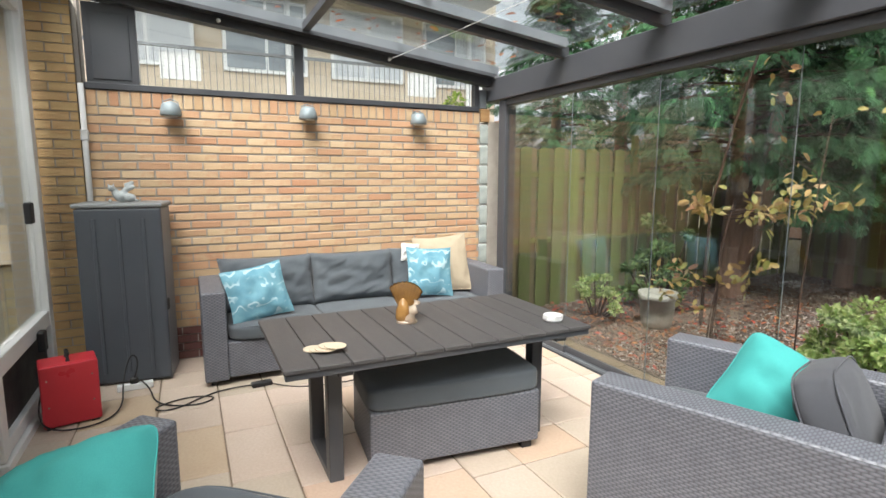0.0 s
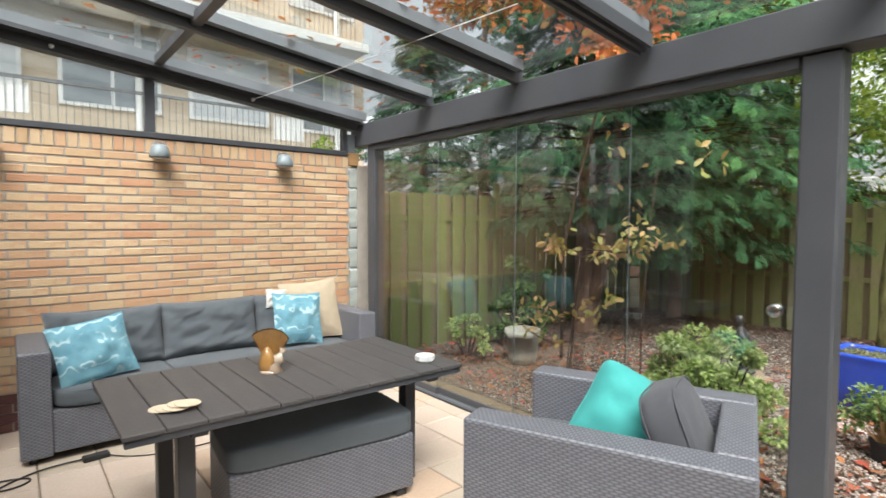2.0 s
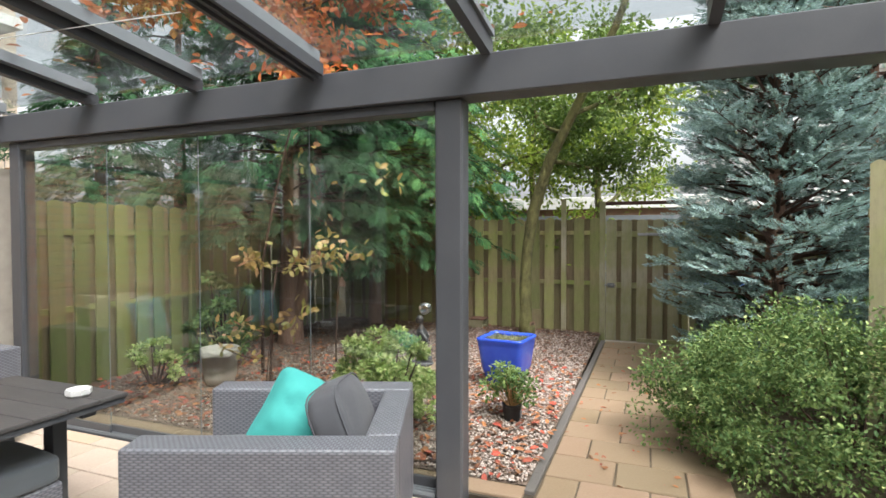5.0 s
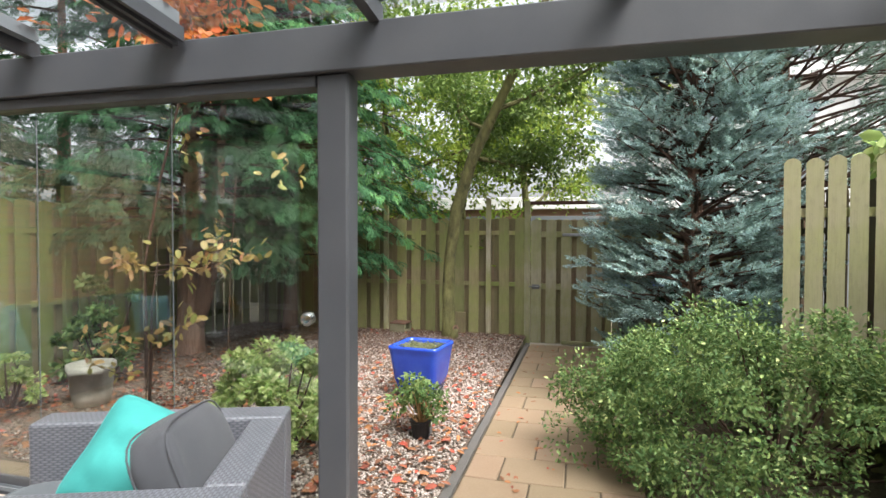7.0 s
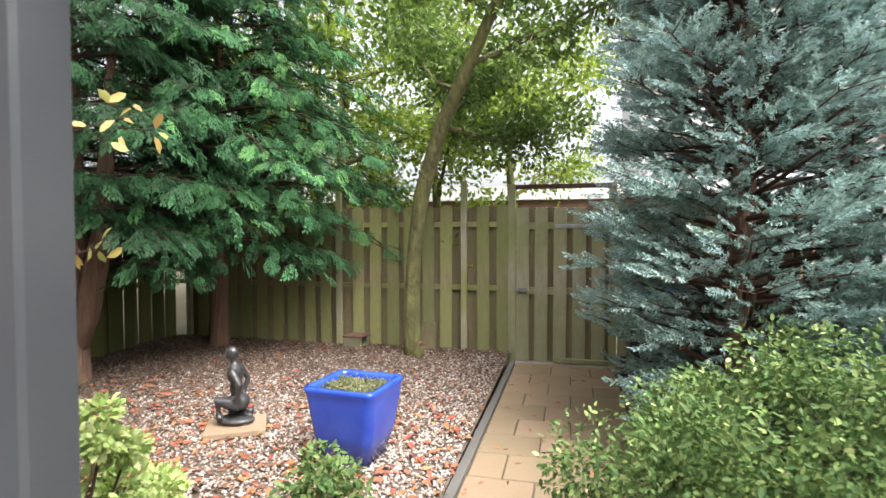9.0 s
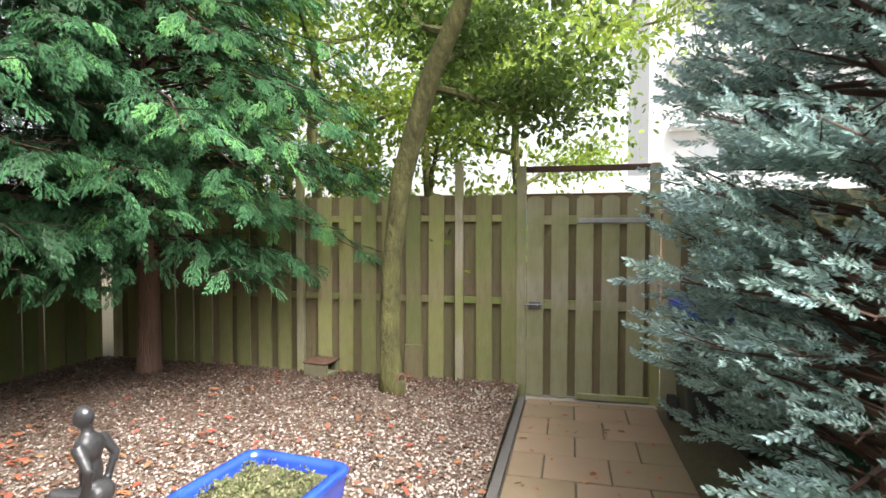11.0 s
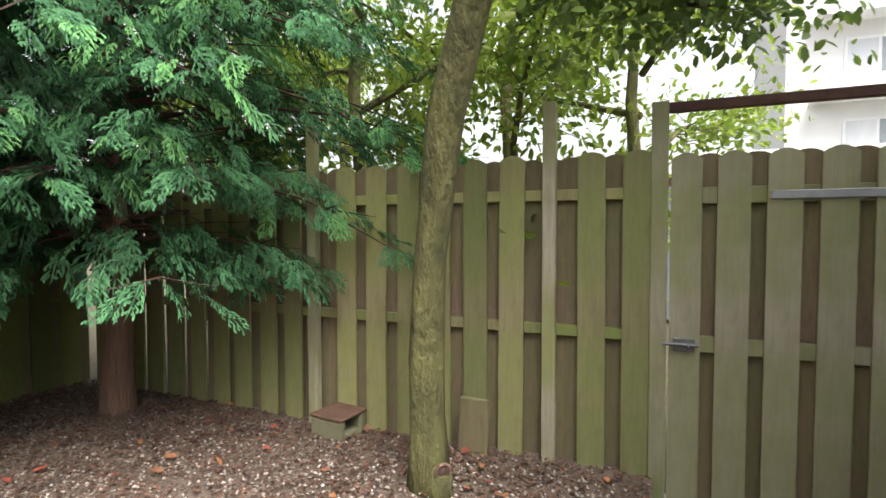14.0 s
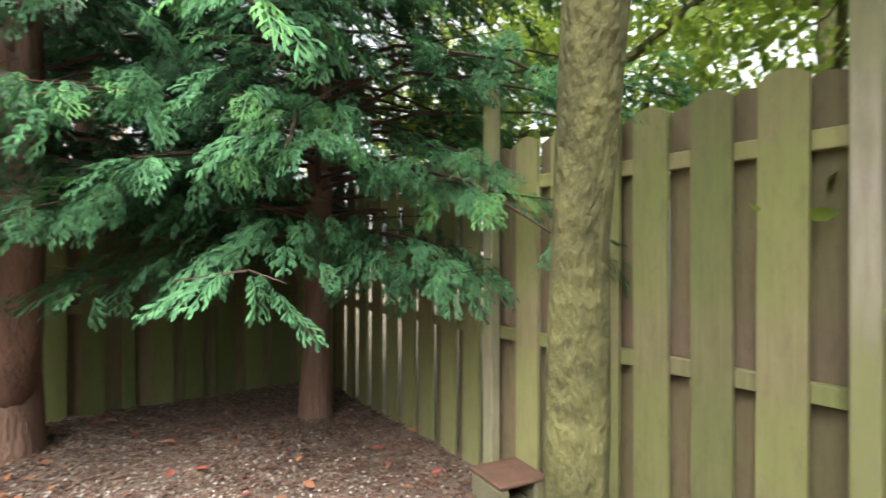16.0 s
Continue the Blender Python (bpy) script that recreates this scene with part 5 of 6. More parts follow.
# ---- buildings beyond ----
M_WIN = surface("far_window_glass", (0.16, 0.19, 0.22), (0.25, 0.28, 0.3), 0.8, 0.08, 0.0, 5, spec=0.8)
M_CURTAIN = surface("pale_net_curtain", (0.58, 0.6, 0.62), (0.45, 0.48, 0.52), 1.5, 0.9, 0.2, 20, stretch=(2.5, 1, 0.3))
M_RENDER = surface("pale_render", (0.70, 0.70, 0.69), (0.62, 0.63, 0.63), 0.7, 0.85, 0.2, 25)
flat_y, fx0, fx1 = 12.0, -10.0, 8.0
flat_house = thing("apartment_building", pose(0, 0, 0), "beige brick apartment block with galleries and white windows", "building")
bm = boxed(fx0, fx1, flat_y, flat_y + 8, -0.1, 9.2)
part("wall", bm, surface("beige_brick_far", (0.54, 0.46, 0.365), (0.46, 0.38, 0.29), 2.0, 0.85, 0.4, 18), flat_house)
part("roof", boxed(fx0 - 0.2, fx1 + 0.2, flat_y - 0.3, flat_y + 8.2, 9.2, 9.5, bev=0.03), M_ANTHRA_L, flat_house)
for s, z in enumerate((0.0, 2.63, 5.43)):
    if s:
        part("gallery_slab", boxed(fx0, fx1 - 0.6, flat_y - 1.25, flat_y, z - 0.2, z, bev=0.01), M_RENDER, flat_house)
    for k in range(8):
        x = fx0 + 1.0 + k * 2.15
        win = part("window", boxed(x, x + 1.65, flat_y - 0.06, flat_y + 0.02, z + 0.9, z + 2.35, bev=0.01), M_WHITE, flat_house)
        part("pane", boxed(x + 0.07, x + 0.80, flat_y - 0.075, flat_y - 0.05, z + 0.97, z + 2.28), M_CURTAIN if (k + s) % 2 else M_WIN, win)
        part("pane", boxed(x + 0.86, x + 1.58, flat_y - 0.075, flat_y - 0.05, z + 0.97, z + 2.28), M_CURTAIN if (k + s) % 3 else M_WIN, win)
    if s:
        rail = bmesh.new()
        for k in range(158):
            x = fx0 + 0.1 + k * 0.108
            box(rail, x, x + 0.01, flat_y - 1.23, flat_y - 1.22, z, z + 1.0)
        box(rail, fx0, fx1 - 0.6, flat_y - 1.25, flat_y - 1.19, z + 1.0, z + 1.05)
        tagged(part("railing", rail, M_GALV, flat_house, "thin grey railing bars"), kind="stuff")
        for k, x in enumerate((-7.5, -3.9, 0.66, 5.2)):
            part("balcony_panel", boxed(x, x + 0.64, flat_y - 1.20, flat_y - 1.18, z + 0.48, z + 0.95, bev=0.004), M_RENDER, flat_house)
for x in (fx0 + 3, -1.3, 3.0, 7.2):
    part("drainpipe", cyl(bmesh.new(), (x, flat_y - 0.12, 0), (x, flat_y - 0.12, 9.2), 0.06, n=10), M_WHITE, flat_house)
garage = thing("garage_row", pose(15.0, 0, 0), "low garage row with a white fascia behind the fence", "building")
part("wall", boxed(0, 5, -12, 9, -0.1, 2.12), surface("brown_garage_brick", (0.22, 0.13, 0.09), (0.17, 0.10, 0.07), 3, 0.9, 0.4, 30), garage)
part("fascia", boxed(-0.12, 5.1, -12.1, 9.1, 2.12, 2.42, bev=0.01), M_RENDER, garage, "white roof fascia")
for k in range(6):
    d = part("garage_door", boxed(-0.03, 0.02, -10.5 + k * 3.1, -8.1 + k * 3.1, -0.1, 1.95, bev=0.01), M_ANTHRA_L, garage)
white_flat = thing("apartment_building", pose(30, 0, 0), "pale rendered apartment block with rows of windows", "building")
part("wall", boxed(0, 9, -40, -3.2, -0.1, 14), M_RENDER, white_flat)
part("roof", boxed(-0.3, 9.3, -40.3, -3.0, 14, 14.3, bev=0.03), M_ANTHRA_L, white_flat)
for s in range(4):
    part("balcony_slab", boxed(-1.1, 0, -39, -4, 3.0 + s * 2.9, 3.18 + s * 2.9, bev=0.01), M_RENDER, white_flat)
    for k in range(9):
        y = -5.9 - k * 3.6
        w = part("window", boxed(-0.05, 0.02, y - 1.2, y + 0.9, 3.9 + s * 2.9, 5.3 + s * 2.9, bev=0.01), M_WHITE, white_flat)
        part("pane", boxed(-0.07, -0.04, y - 1.1, y - 0.2, 4.0 + s * 2.9, 5.2 + s * 2.9), M_WIN, w)
        part("pane", boxed(-0.07, -0.04, y - 0.1, y + 0.8, 4.0 + s * 2.9, 5.2 + s * 2.9), M_CURTAIN, w)


# ---- veranda furniture ----
def seam(bm, sx, sy, z, r=0.005, inset=0.012, power=5.0):
    """A thin corded seam round a cushion's edge."""
    pts = []
    for k in range(49):
        a = 2 * math.pi * k / 48
        c, s = math.cos(a), math.sin(a)
        q = (abs(c) ** power + abs(s) ** power) ** (1 / power)
        pts.append((c / q * (sx / 2 - inset), s / q * (sy / 2 - inset), z))
    return tube(bm, pts, r, 5)


def cushion_part(parent, name, sx, sy, sz, m, seed, power=6.0, wrinkle=0.006, crown=0.12, label="", piped=True, fabric=M_CUSHION):
    c = part(name, soft_box(bmesh.new(), sx, sy, sz, power, 12, wrinkle, seed, crown), fabric, parent, label, True)
    c.matrix_local = m
    for z in (-sz * 0.36, sz * 0.36) if piped else (0.0,):
        part("piping", seam(bmesh.new(), sx, sy, z, 0.004, 0.004), fabric, c, smooth=True)
    return c


def rattan_seat(name, m, w, d, h, seats, label, category, arm=0.16, back=0.14, seat_h=0.31, back_cushions=True, group=""):
    """A woven sofa or armchair; local +y faces forward, the origin lies under its middle."""
    s = thing(name, m, label, category, group)
    part("base", boxed(-w / 2 + arm, w / 2 - arm, -d / 2 + back, d / 2 - 0.01, 0.05, seat_h, bev=0.012, seg=2), M_RATTAN, s)
    for sx in (-1, 1):
        x0, x1 = (-w / 2, -w / 2 + arm) if sx < 0 else (w / 2 - arm, w / 2)
        part("arm", boxed(x0, x1, -d / 2, d / 2, 0.035, h, bev=0.016, seg=3), M_RATTAN, s)
    part("back", boxed(-w / 2 + arm, w / 2 - arm, -d / 2, -d / 2 + back, 0.05, h, bev=0.016, seg=3), M_RATTAN, s)
    for x in (-w / 2 + 0.06, w / 2 - 0.06):
        for y in (-d / 2 + 0.06, d / 2 - 0.06):
            part("foot", cyl(bmesh.new(), (x, y, 0), (x, y, 0.06), 0.02, n=10), M_BLACK, s)
    inner = w - 2 * arm
    cw = inner / seats
    for k in range(seats):
        x = -inner / 2 + cw * (k + 0.5)
        cushion_part(s, "seat_cushion", cw - 0.006, d - back + 0.01, 0.12, pose(x, back / 2 + 0.01, seat_h + 0.058), 3 + k)
        if back_cushions:
            bc = part("back_cushion", pillow(bmesh.new(), cw * 1.10, 0.45, 0.20, 9 + 5 * k, edge=5.0, crease=2.4), M_CUSHION, s, smooth=True)
            bc.matrix_local = pose(x, -d / 2 + back + 0.10, seat_h + 0.31, 12 + k * 1.5, 0, 0)
    return s


rattan_seat("sofa", pose(2.21, 4.52, 0, 0, 0, 180), 2.42, 0.74, 0.675, 3, "three-seat grey woven rattan sofa with dark grey cushions", "sofa")
AC = rattan_seat("armchair", pose(3.035, 1.543, 0, 0, 0, 20.5), 0.955, 1.05, 0.65, 1, "grey woven rattan armchair with a dark cushion and teal pillow", "armchair", back_cushions=False, group="rattan armchairs")
cushion_part(AC, "back_cushion", 0.58, 0.44, 0.18, pose(0.0, -0.255, 0.565, 68, 6, 0), 4, 4.5, 0.012, 0.12, fabric=M_CUSHION_D)
A2 = rattan_seat("armchair", pose(0.83, 1.60, 0, 0, 0, -42), 1.06, 1.0, 0.64, 1, "grey woven rattan armchair with a teal and white pillow", "armchair", back_cushions=False, group="rattan armchairs")


def scatter_pillow(m, w, h, t, front, back, label, seed, edge=2.2, blunt=0.03):
    p = thing("pillow", m, label, "pillow")
    part("front_cover", pillow(bmesh.new(), w, h, t, seed, front_only=True, edge=edge, blunt=blunt), front, p, smooth=True)
    part("back_cover", pillow(bmesh.new(), w, h, t, seed, back_only=True, edge=edge, blunt=blunt), back, p, smooth=True)
    bm = bmesh.new()
    pts = []
    for k in range(65):
        a = k / 64 * 4
        e, f = int(a) % 4, a - int(a)
        u, v = ((-1 + 2 * f, -1), (1, -1 + 2 * f), (1 - 2 * f, 1), (-1, 1 - 2 * f))[e]
        pu = 1 - 0.10 * (1 - v * v) * u * u
        pv = 1 - 0.10 * (1 - u * u) * v * v
        rd = 1 - blunt * abs(u * v) ** 4
        pts.append((u * w / 2 * pu * rd, 0, v * h / 2 * pv * rd))
    part("seam", tube(bm, pts, 0.003, 5), front, p)
    return p


def letter_mat(name):
    """Blue cotton with pale sketchy lettering-like strokes."""
    m, nt, p, _ = nodes_of(name)
    v = coords(nt, "Object", (1, 1, 1))
    n = nt.nodes.new("ShaderNodeTexWave")
    n.wave_type = "RINGS"
    n.inputs["Scale"].default_value, n.inputs["Distortion"].default_value, n.inputs["Detail"].default_value, n.inputs["Detail Scale"].default_value = 4.2, 7.0, 1.0, 3.0
    nt.links.new(v, n.inputs["Vector"])
    r = nt.nodes.new("ShaderNodeMapRange")
    r.inputs["From Min"].default_value, r.inputs["From Max"].default_value = 0.8, 0.9
    nt.links.new(n.outputs["Fac"], r.inputs["Value"])
    wash = noise_fac(nt, v, 9, 4)
    base = mixed(nt, wash, (0.10, 0.26, 0.34), (0.17, 0.35, 0.42))
    gate = nt.nodes.new("ShaderNodeMath")
    gate.operation = "MULTIPLY"
    nt.links.new(r.outputs[0], gate.inputs[0])
    nt.links.new(noise_fac(nt, v, 13, 1.0, 0.42, 0.58), gate.inputs[1])
    nt.links.new(mixed(nt, gate.outputs[0], base, (0.38, 0.54, 0.60)), p.inputs["Base Color"])
    p.inputs["Roughness"].default_value = 0.85
    bumped(nt, p, noise_fac(nt, v, 300, 2), 0.3, 0.001)
    return m


M_LETTER = letter_mat("blue_letter_print")
scatter_pillow(pose(1.39, 4.33, 0.615, -22, -8, 10), 0.46, 0.42, 0.15, M_LETTER, M_LETTER, "light blue pillow with pale lettering leaning on the sofa", 2)
scatter_pillow(pose(2.82, 4.40, 0.65, -18, 3, -6), 0.42, 0.44, 0.15, M_LETTER, M_LETTER, "light blue pillow with pale lettering against a beige pillow", 5)
scatter_pillow(pose(3.02, 4.56, 0.68, -16, -4, -8), 0.52, 0.54, 0.13, M_BEIGE, M_BEIGE, "large beige pillow in the sofa corner", 7)
scatter_pillow(pose(2.72, 4.60, 0.80, -14, 6, 0), 0.18, 0.16, 0.06, M_OFFWHITE, M_OFFWHITE, "small white printed pillow behind the blue pillow", 8)
scatter_pillow(pose(3.17, 1.57, 0.545, -38, 26, -64), 0.48, 0.47, 0.31, M_TEAL, M_OFFWHITE, "bright teal pillow with a white back in the armchair", 11, 3.2, 0.14)
a2m = pose(0.83, 1.60, 0, 0, 0, -42)
scatter_pillow(a2m @ pose(-0.27, 0.02, 0.60, -58, -16, 30), 0.46, 0.46, 0.24, M_TEAL, M_OFFWHITE, "bright teal pillow with a white back leaning in the armchair", 13, 3.2, 0.14)

ottoman = thing("bench", pose(2.185, 2.785, 0, 0, 0, -6), "woven grey rattan bench with a thick grey cushion under the table", "bench")
part("base", boxed(-0.465, 0.465, -0.235, 0.235, 0.04, 0.33, bev=0.012, seg=2), M_RATTAN, ottoman)
cushion_part(ottoman, "seat_cushion", 0.95, 0.49, 0.125, pose(0, 0, 0.388), 17, 9.0, 0.003, 0.03)
for x in (-0.4, 0.4):
    for y in (-0.19, 0.19):
        part("foot", boxed(x - 0.03, x + 0.03, y - 0.03, y + 0.03, 0, 0.045, bev=0.004), M_BLACK, ottoman)

table = thing("garden_table", pose(2.07, 2.825, 0), "dark grey garden table with a slatted composite top", "table")
TW, TD, TZ = 1.60, 0.86, 0.685
NP = 11
pw = TW / NP
plank = mesh_of("plank", boxed(-pw / 2 + 0.0025, pw / 2 - 0.0025, -TD / 2, TD / 2, TZ - 0.02, TZ, bev=0.003), M_TABLE)
for k in range(NP):
    part_at("plank", plank, table, -TW / 2 + pw * (k + 0.5), 0, 0)
for y in (-TD / 2 + 0.03, TD / 2 - 0.03):
    part("apron", boxed(-TW / 2 + 0.01, TW / 2 - 0.01, y - 0.02, y + 0.02, TZ - 0.05, TZ - 0.021, bev=0.002), M_ANTHRA, table)
for sx in (-1, 1):
    x = sx * (TW / 2 - 0.27) if sx < 0 else TW / 2 - 0.17
    for y in (-0.15, 0.25):
        part("leg", boxed(x - 0.035, x + 0.035, y - 0.035, y + 0.035, 0.0, TZ - 0.05, bev=0.004), M_ANTHRA, table)
    part("foot_bar", boxed(x - 0.034, x + 0.034, -0.115, 0.215, 0.0, 0.04, bev=0.003), M_ANTHRA, table)
    part("head_bar", boxed(x - 0.034, x + 0.034, -0.395, 0.395, TZ - 0.075, TZ - 0.051, bev=0.003), M_ANTHRA, table)

# things on the table
M_WOODDISC = surface("pale_birch_disc", (0.66, 0.56, 0.43), (0.58, 0.47, 0.34), 12, 0.6, 0.2, 80)
for k in range(5):
    c = thing("coaster", pose(1.445 + 0.021 * k, 2.625 - (0.0, 0.03, 0.05, 0.035, 0.06)[k], TZ + 0.001 + 0.0055 * k, 0, 2.5 if k else 0, 0), "round pale wooden coaster fanned out on the table", "coaster", "coasters on the table")
    part("disc", spin(bmesh.new(), [(0.001, 0), (0.048, 0), (0.05, 0.0015), (0.05, 0.0035), (0.048, 0.005), (0.001, 0.005)], 28), M_WOODDISC, c)
ash = thing("ashtray", pose(2.735, 2.555, TZ, 0, 0, 20), "small white octagonal ashtray on the table", "ashtray")
bm = spin(bmesh.new(), [(0.001, 0), (0.045, 0), (0.056, 0.012), (0.056, 0.036), (0.049, 0.036), (0.040, 0.012), (0.001, 0.010)], 8)
part("bowl", bm, M_WHITE, ash)
M_SHELL = surface("amber_shell_glaze", (0.36, 0.19, 0.055), (0.20, 0.10, 0.04), 14, 0.2, 0.2, 60, spec=0.7)
M_SHELL_W = surface("pearl_shell_glaze", (0.55, 0.47, 0.38), (0.30, 0.20, 0.13), 9, 0.18, 0.15, 50, spec=0.7)
shell = thing("shell_vase", pose(2.005, 2.885, TZ, 0, 0, -20), "glossy brown and cream fan shell ornament on the table", "ornament")
bm = bmesh.new()
tube(bm, [(0.01, -0.02, 0.0), (0.02, -0.03, 0.03), (0.035, -0.035, 0.06), (0.03, -0.035, 0.09), (0.045, -0.03, 0.115), (0.07, -0.025, 0.11)], [0.036, 0.03, 0.026, 0.022, 0.018, 0.009], 14)
part("body", bm, M_SHELL_W, shell, smooth=True)
bm = bmesh.new()
NF = 9
fan = []
for k in range(NF * 2 + 1):
    a = radians(38 + 92 * k / (NF * 2))
    wob = 0.010 if k % 2 else -0.010
    fan.append([bm.verts.new((-0.012 + math.cos(a) * r * 0.68, wob * r / 0.19 + 0.012 + 0.2 * r * r / 0.19, 0.012 + math.sin(a) * r * 1.12 + 0.012 * math.sin(a * 3) * r / 0.19)) for r in (0.02, 0.07, 0.13, 0.18, 0.19)])
for a, b in zip(fan, fan[1:]):
    for i in range(4):
        bm.faces.new((a[i], a[i + 1], b[i + 1], b[i]))
bmesh.ops.solidify(bm, geom=bm.faces[:], thickness=0.008)
part("back_scroll", spin(bmesh.new(), [(0.03, 0.0), (0.042, 0.02), (0.04, 0.06), (0.028, 0.10), (0.012, 0.125), (0.001, 0.13)], 20, -0.02, 0.0), M_SHELL, shell, "brown scrolled body", True)
part("fan", bm, M_SHELL, shell, "ribbed amber fan", True)
part("foot", spin(bmesh.new(), [(0.001, 0), (0.06, 0), (0.055, 0.01), (0.03, 0.02), (0.001, 0.02)], 20), M_SHELL_W, shell, smooth=True)

# storage cabinet with a figurine
M_CAB = surface("dark_grey_plastic", (0.055, 0.063, 0.078), (0.068, 0.077, 0.092), 3, 0.5, 0.15, 260, dist=0.001)
M_CAB_L = surface("mid_grey_plastic", (0.20, 0.21, 0.22), (0.24, 0.25, 0.26), 3, 0.5, 0.15, 260, dist=0.001)
cab = thing("storage_cabinet", pose(0.55, 4.67, 0, 0, 0, -7), "tall dark grey plastic garden storage cabinet with ribbed doors", "cabinet")
part("body", boxed(-0.26, 0.26, -0.165, 0.18, 0.0, 1.25, bev=0.012, seg=2), M_CAB_L, cab)
part("lid", boxed(-0.275, 0.275, -0.205, 0.19, 1.252, 1.285, bev=0.012, seg=2), M_CAB_L, cab)
dr = part("door", boxed(-0.262, 0.262, -0.20, -0.168, 0.02, 1.25, bev=0.014, seg=2), M_CAB, cab, "dark ribbed front")
for x in (-0.15, 0.0, 0.15):
    part("rib", boxed(x - 0.012, x + 0.012, -0.207, -0.199, 0.09, 1.18, bev=0.0035), M_CAB, dr)
part("latch", boxed(0.255, 0.272, -0.19, -0.14, 0.52, 0.60, bev=0.004), M_BLACK, cab)
M_STONE = surface("grey_cast_stone", (0.446, 0.486, 0.499), (0.324, 0.351, 0.365), 16, 0.85, 0.6, 110)


def lumps_mesh(name, balls, limbs, material, voxel):
    """A cast figure: rounded masses and limbs fused into one skin."""
    bm = bmesh.new()
    for (x, y, z, rx, ry, rz) in balls:
        bmesh.ops.create_uvsphere(bm, u_segments=14, v_segments=9, radius=1.0, matrix=Matrix.Translation((x, y, z)) @ Matrix.Diagonal((rx, ry, rz, 1)))
    for pts, rad in limbs:
        tube(bm, pts, rad, 10)
    ob = new(name, mesh_of(name, bm, material))
    r = ob.modifiers.new("fuse", "REMESH")
    r.mode, r.voxel_size, r.use_smooth_shade = "VOXEL", voxel, True
    sm = ob.modifiers.new("soften", "SMOOTH")
    sm.iterations = 3
    return ob


cat = lumps_mesh("cat_figurine", [(0, 0, 0.045, 0.05, 0.035, 0.04), (-0.055, -0.01, 0.10, 0.025, 0.024, 0.022), (-0.035, -0.005, 0.07, 0.025, 0.022, 0.03), (0.05, 0, 0.035, 0.04, 0.035, 0.03)],
                 [([(-0.07, -0.012, 0.112), (-0.075, -0.012, 0.135)], [0.008, 0.003]), ([(-0.042, -0.012, 0.115), (-0.04, -0.012, 0.137)], [0.008, 0.003]), ([(-0.06, -0.02, 0.02), (-0.075, -0.03, 0.008)], [0.013, 0.01]),
                  ([(0.01, 0.01, 0.07), (0.035, 0.02, 0.115), (0.075, 0.022, 0.145)], [0.022, 0.026, 0.012]), ([(0.01, 0.0, 0.07), (0.04, 0.01, 0.10), (0.085, 0.012, 0.11)], [0.018, 0.022, 0.01]), ([(0.08, 0, 0.02), (0.11, -0.02, 0.012)], [0.012, 0.008])], M_STONE, 0.005)
cat.matrix_world = pose(0.545, 4.60, 1.283, 0, 0, -8)
tagged(cat, "small grey stone winged cat figurine on the cabinet", "figurine")

# red heater, cables, adapter
M_RED = surface("red_enamel", (0.55, 0.03, 0.045), (0.48, 0.025, 0.04), 4, 0.35, 0.1, 150, spec=0.5)
heater = thing("heater", pose(0.255, 3.985, 0, 0, 0, 13), "bright red metal heater box with a black handle", "heater")
part("casing", boxed(-0.145, 0.145, -0.10, 0.10, 0.012, 0.385, bev=0.010, seg=2), M_RED, heater)
bm = bmesh.new()
tube(bm, [(0.0, -0.045, 0.385), (0.0, -0.045, 0.425), (0.0, 0.045, 0.425), (0.0, 0.045, 0.385)], 0.012, 8)
part("handle", bm, M_BLACK, heater)
for x in (-0.11, 0.11):
    part("foot", boxed(x - 0.02, x + 0.02, -0.09, 0.09, 0, 0.013), M_BLACK, heater)
    for z in (0.14, 0.30):
        part("screw", cyl(bmesh.new(), (x, -0.104, z), (x, -0.098, z), 0.005, n=8), M_CHROME, heater)


def cable(name, pts, r, material, label):
    cu = bpy.data.curves.new(name, "CURVE")
    cu.dimensions, cu.bevel_depth, cu.bevel_resolution, cu.resolution_u = "3D", r, 2, 8
    sp = cu.splines.new("NURBS")
    sp.points.add(len(pts) - 1)
    for q, p in zip(sp.points, pts):
        q.co = (*p, 1)
    sp.order_u, sp.use_endpoint_u = 3, True
    tmp = new(name + "_curve", cu)
    me = bpy.data.meshes.new_from_object(tmp.evaluated_get(bpy.context.evaluated_depsgraph_get()))
    bpy.data.objects.remove(tmp)
    me.materials.clear()
    me.materials.append(material)
    return tagged(new(name, me), label, "cable")


cable("power_cable", [(0.20, 4.08, 0.2), (0.12, 4.05, 0.25), (0.10, 3.9, 0.1), (0.16, 3.82, 0.012), (0.40, 3.80, 0.01), (0.52, 4.0, 0.01), (0.50, 4.25, 0.12), (0.55, 4.33, 0.28), (0.60, 4.34, 0.20), (0.56, 4.33, 0.09)], 0.005, M_BLACK, "black heater cable looping over the floor")
cable("power_cable", [(0.60, 4.30, 0.08), (0.66, 4.2, 0.06), (0.70, 3.98, 0.008), (0.95, 3.86, 0.007), (1.08, 3.97, 0.007), (0.88, 4.05, 0.007), (0.66, 3.93, 0.007), (0.8, 3.84, 0.007), (1.02, 4.04, 0.007), (1.2, 4.07, 0.012), (1.3, 4.06, 0.012)], 0.005, M_BLACK, "black extension cable coiled on the slabs")
cable("power_cable", [(1.42, 4.05, 0.012), (1.5, 3.95, 0.006), (1.7, 3.86, 0.006), (2.0, 3.85, 0.006), (2.3, 3.9, 0.006)], 0.004, M_BLACK, "thin black cable under the table")
psu = thing("power_adapter", pose(1.36, 4.05, 0, 0, 0, 6), "flat black power adapter on the floor by the sofa", "adapter")
part("case", boxed(-0.07, 0.07, -0.03, 0.03, 0.0, 0.032, bev=0.007, seg=2), M_BLACK, psu)
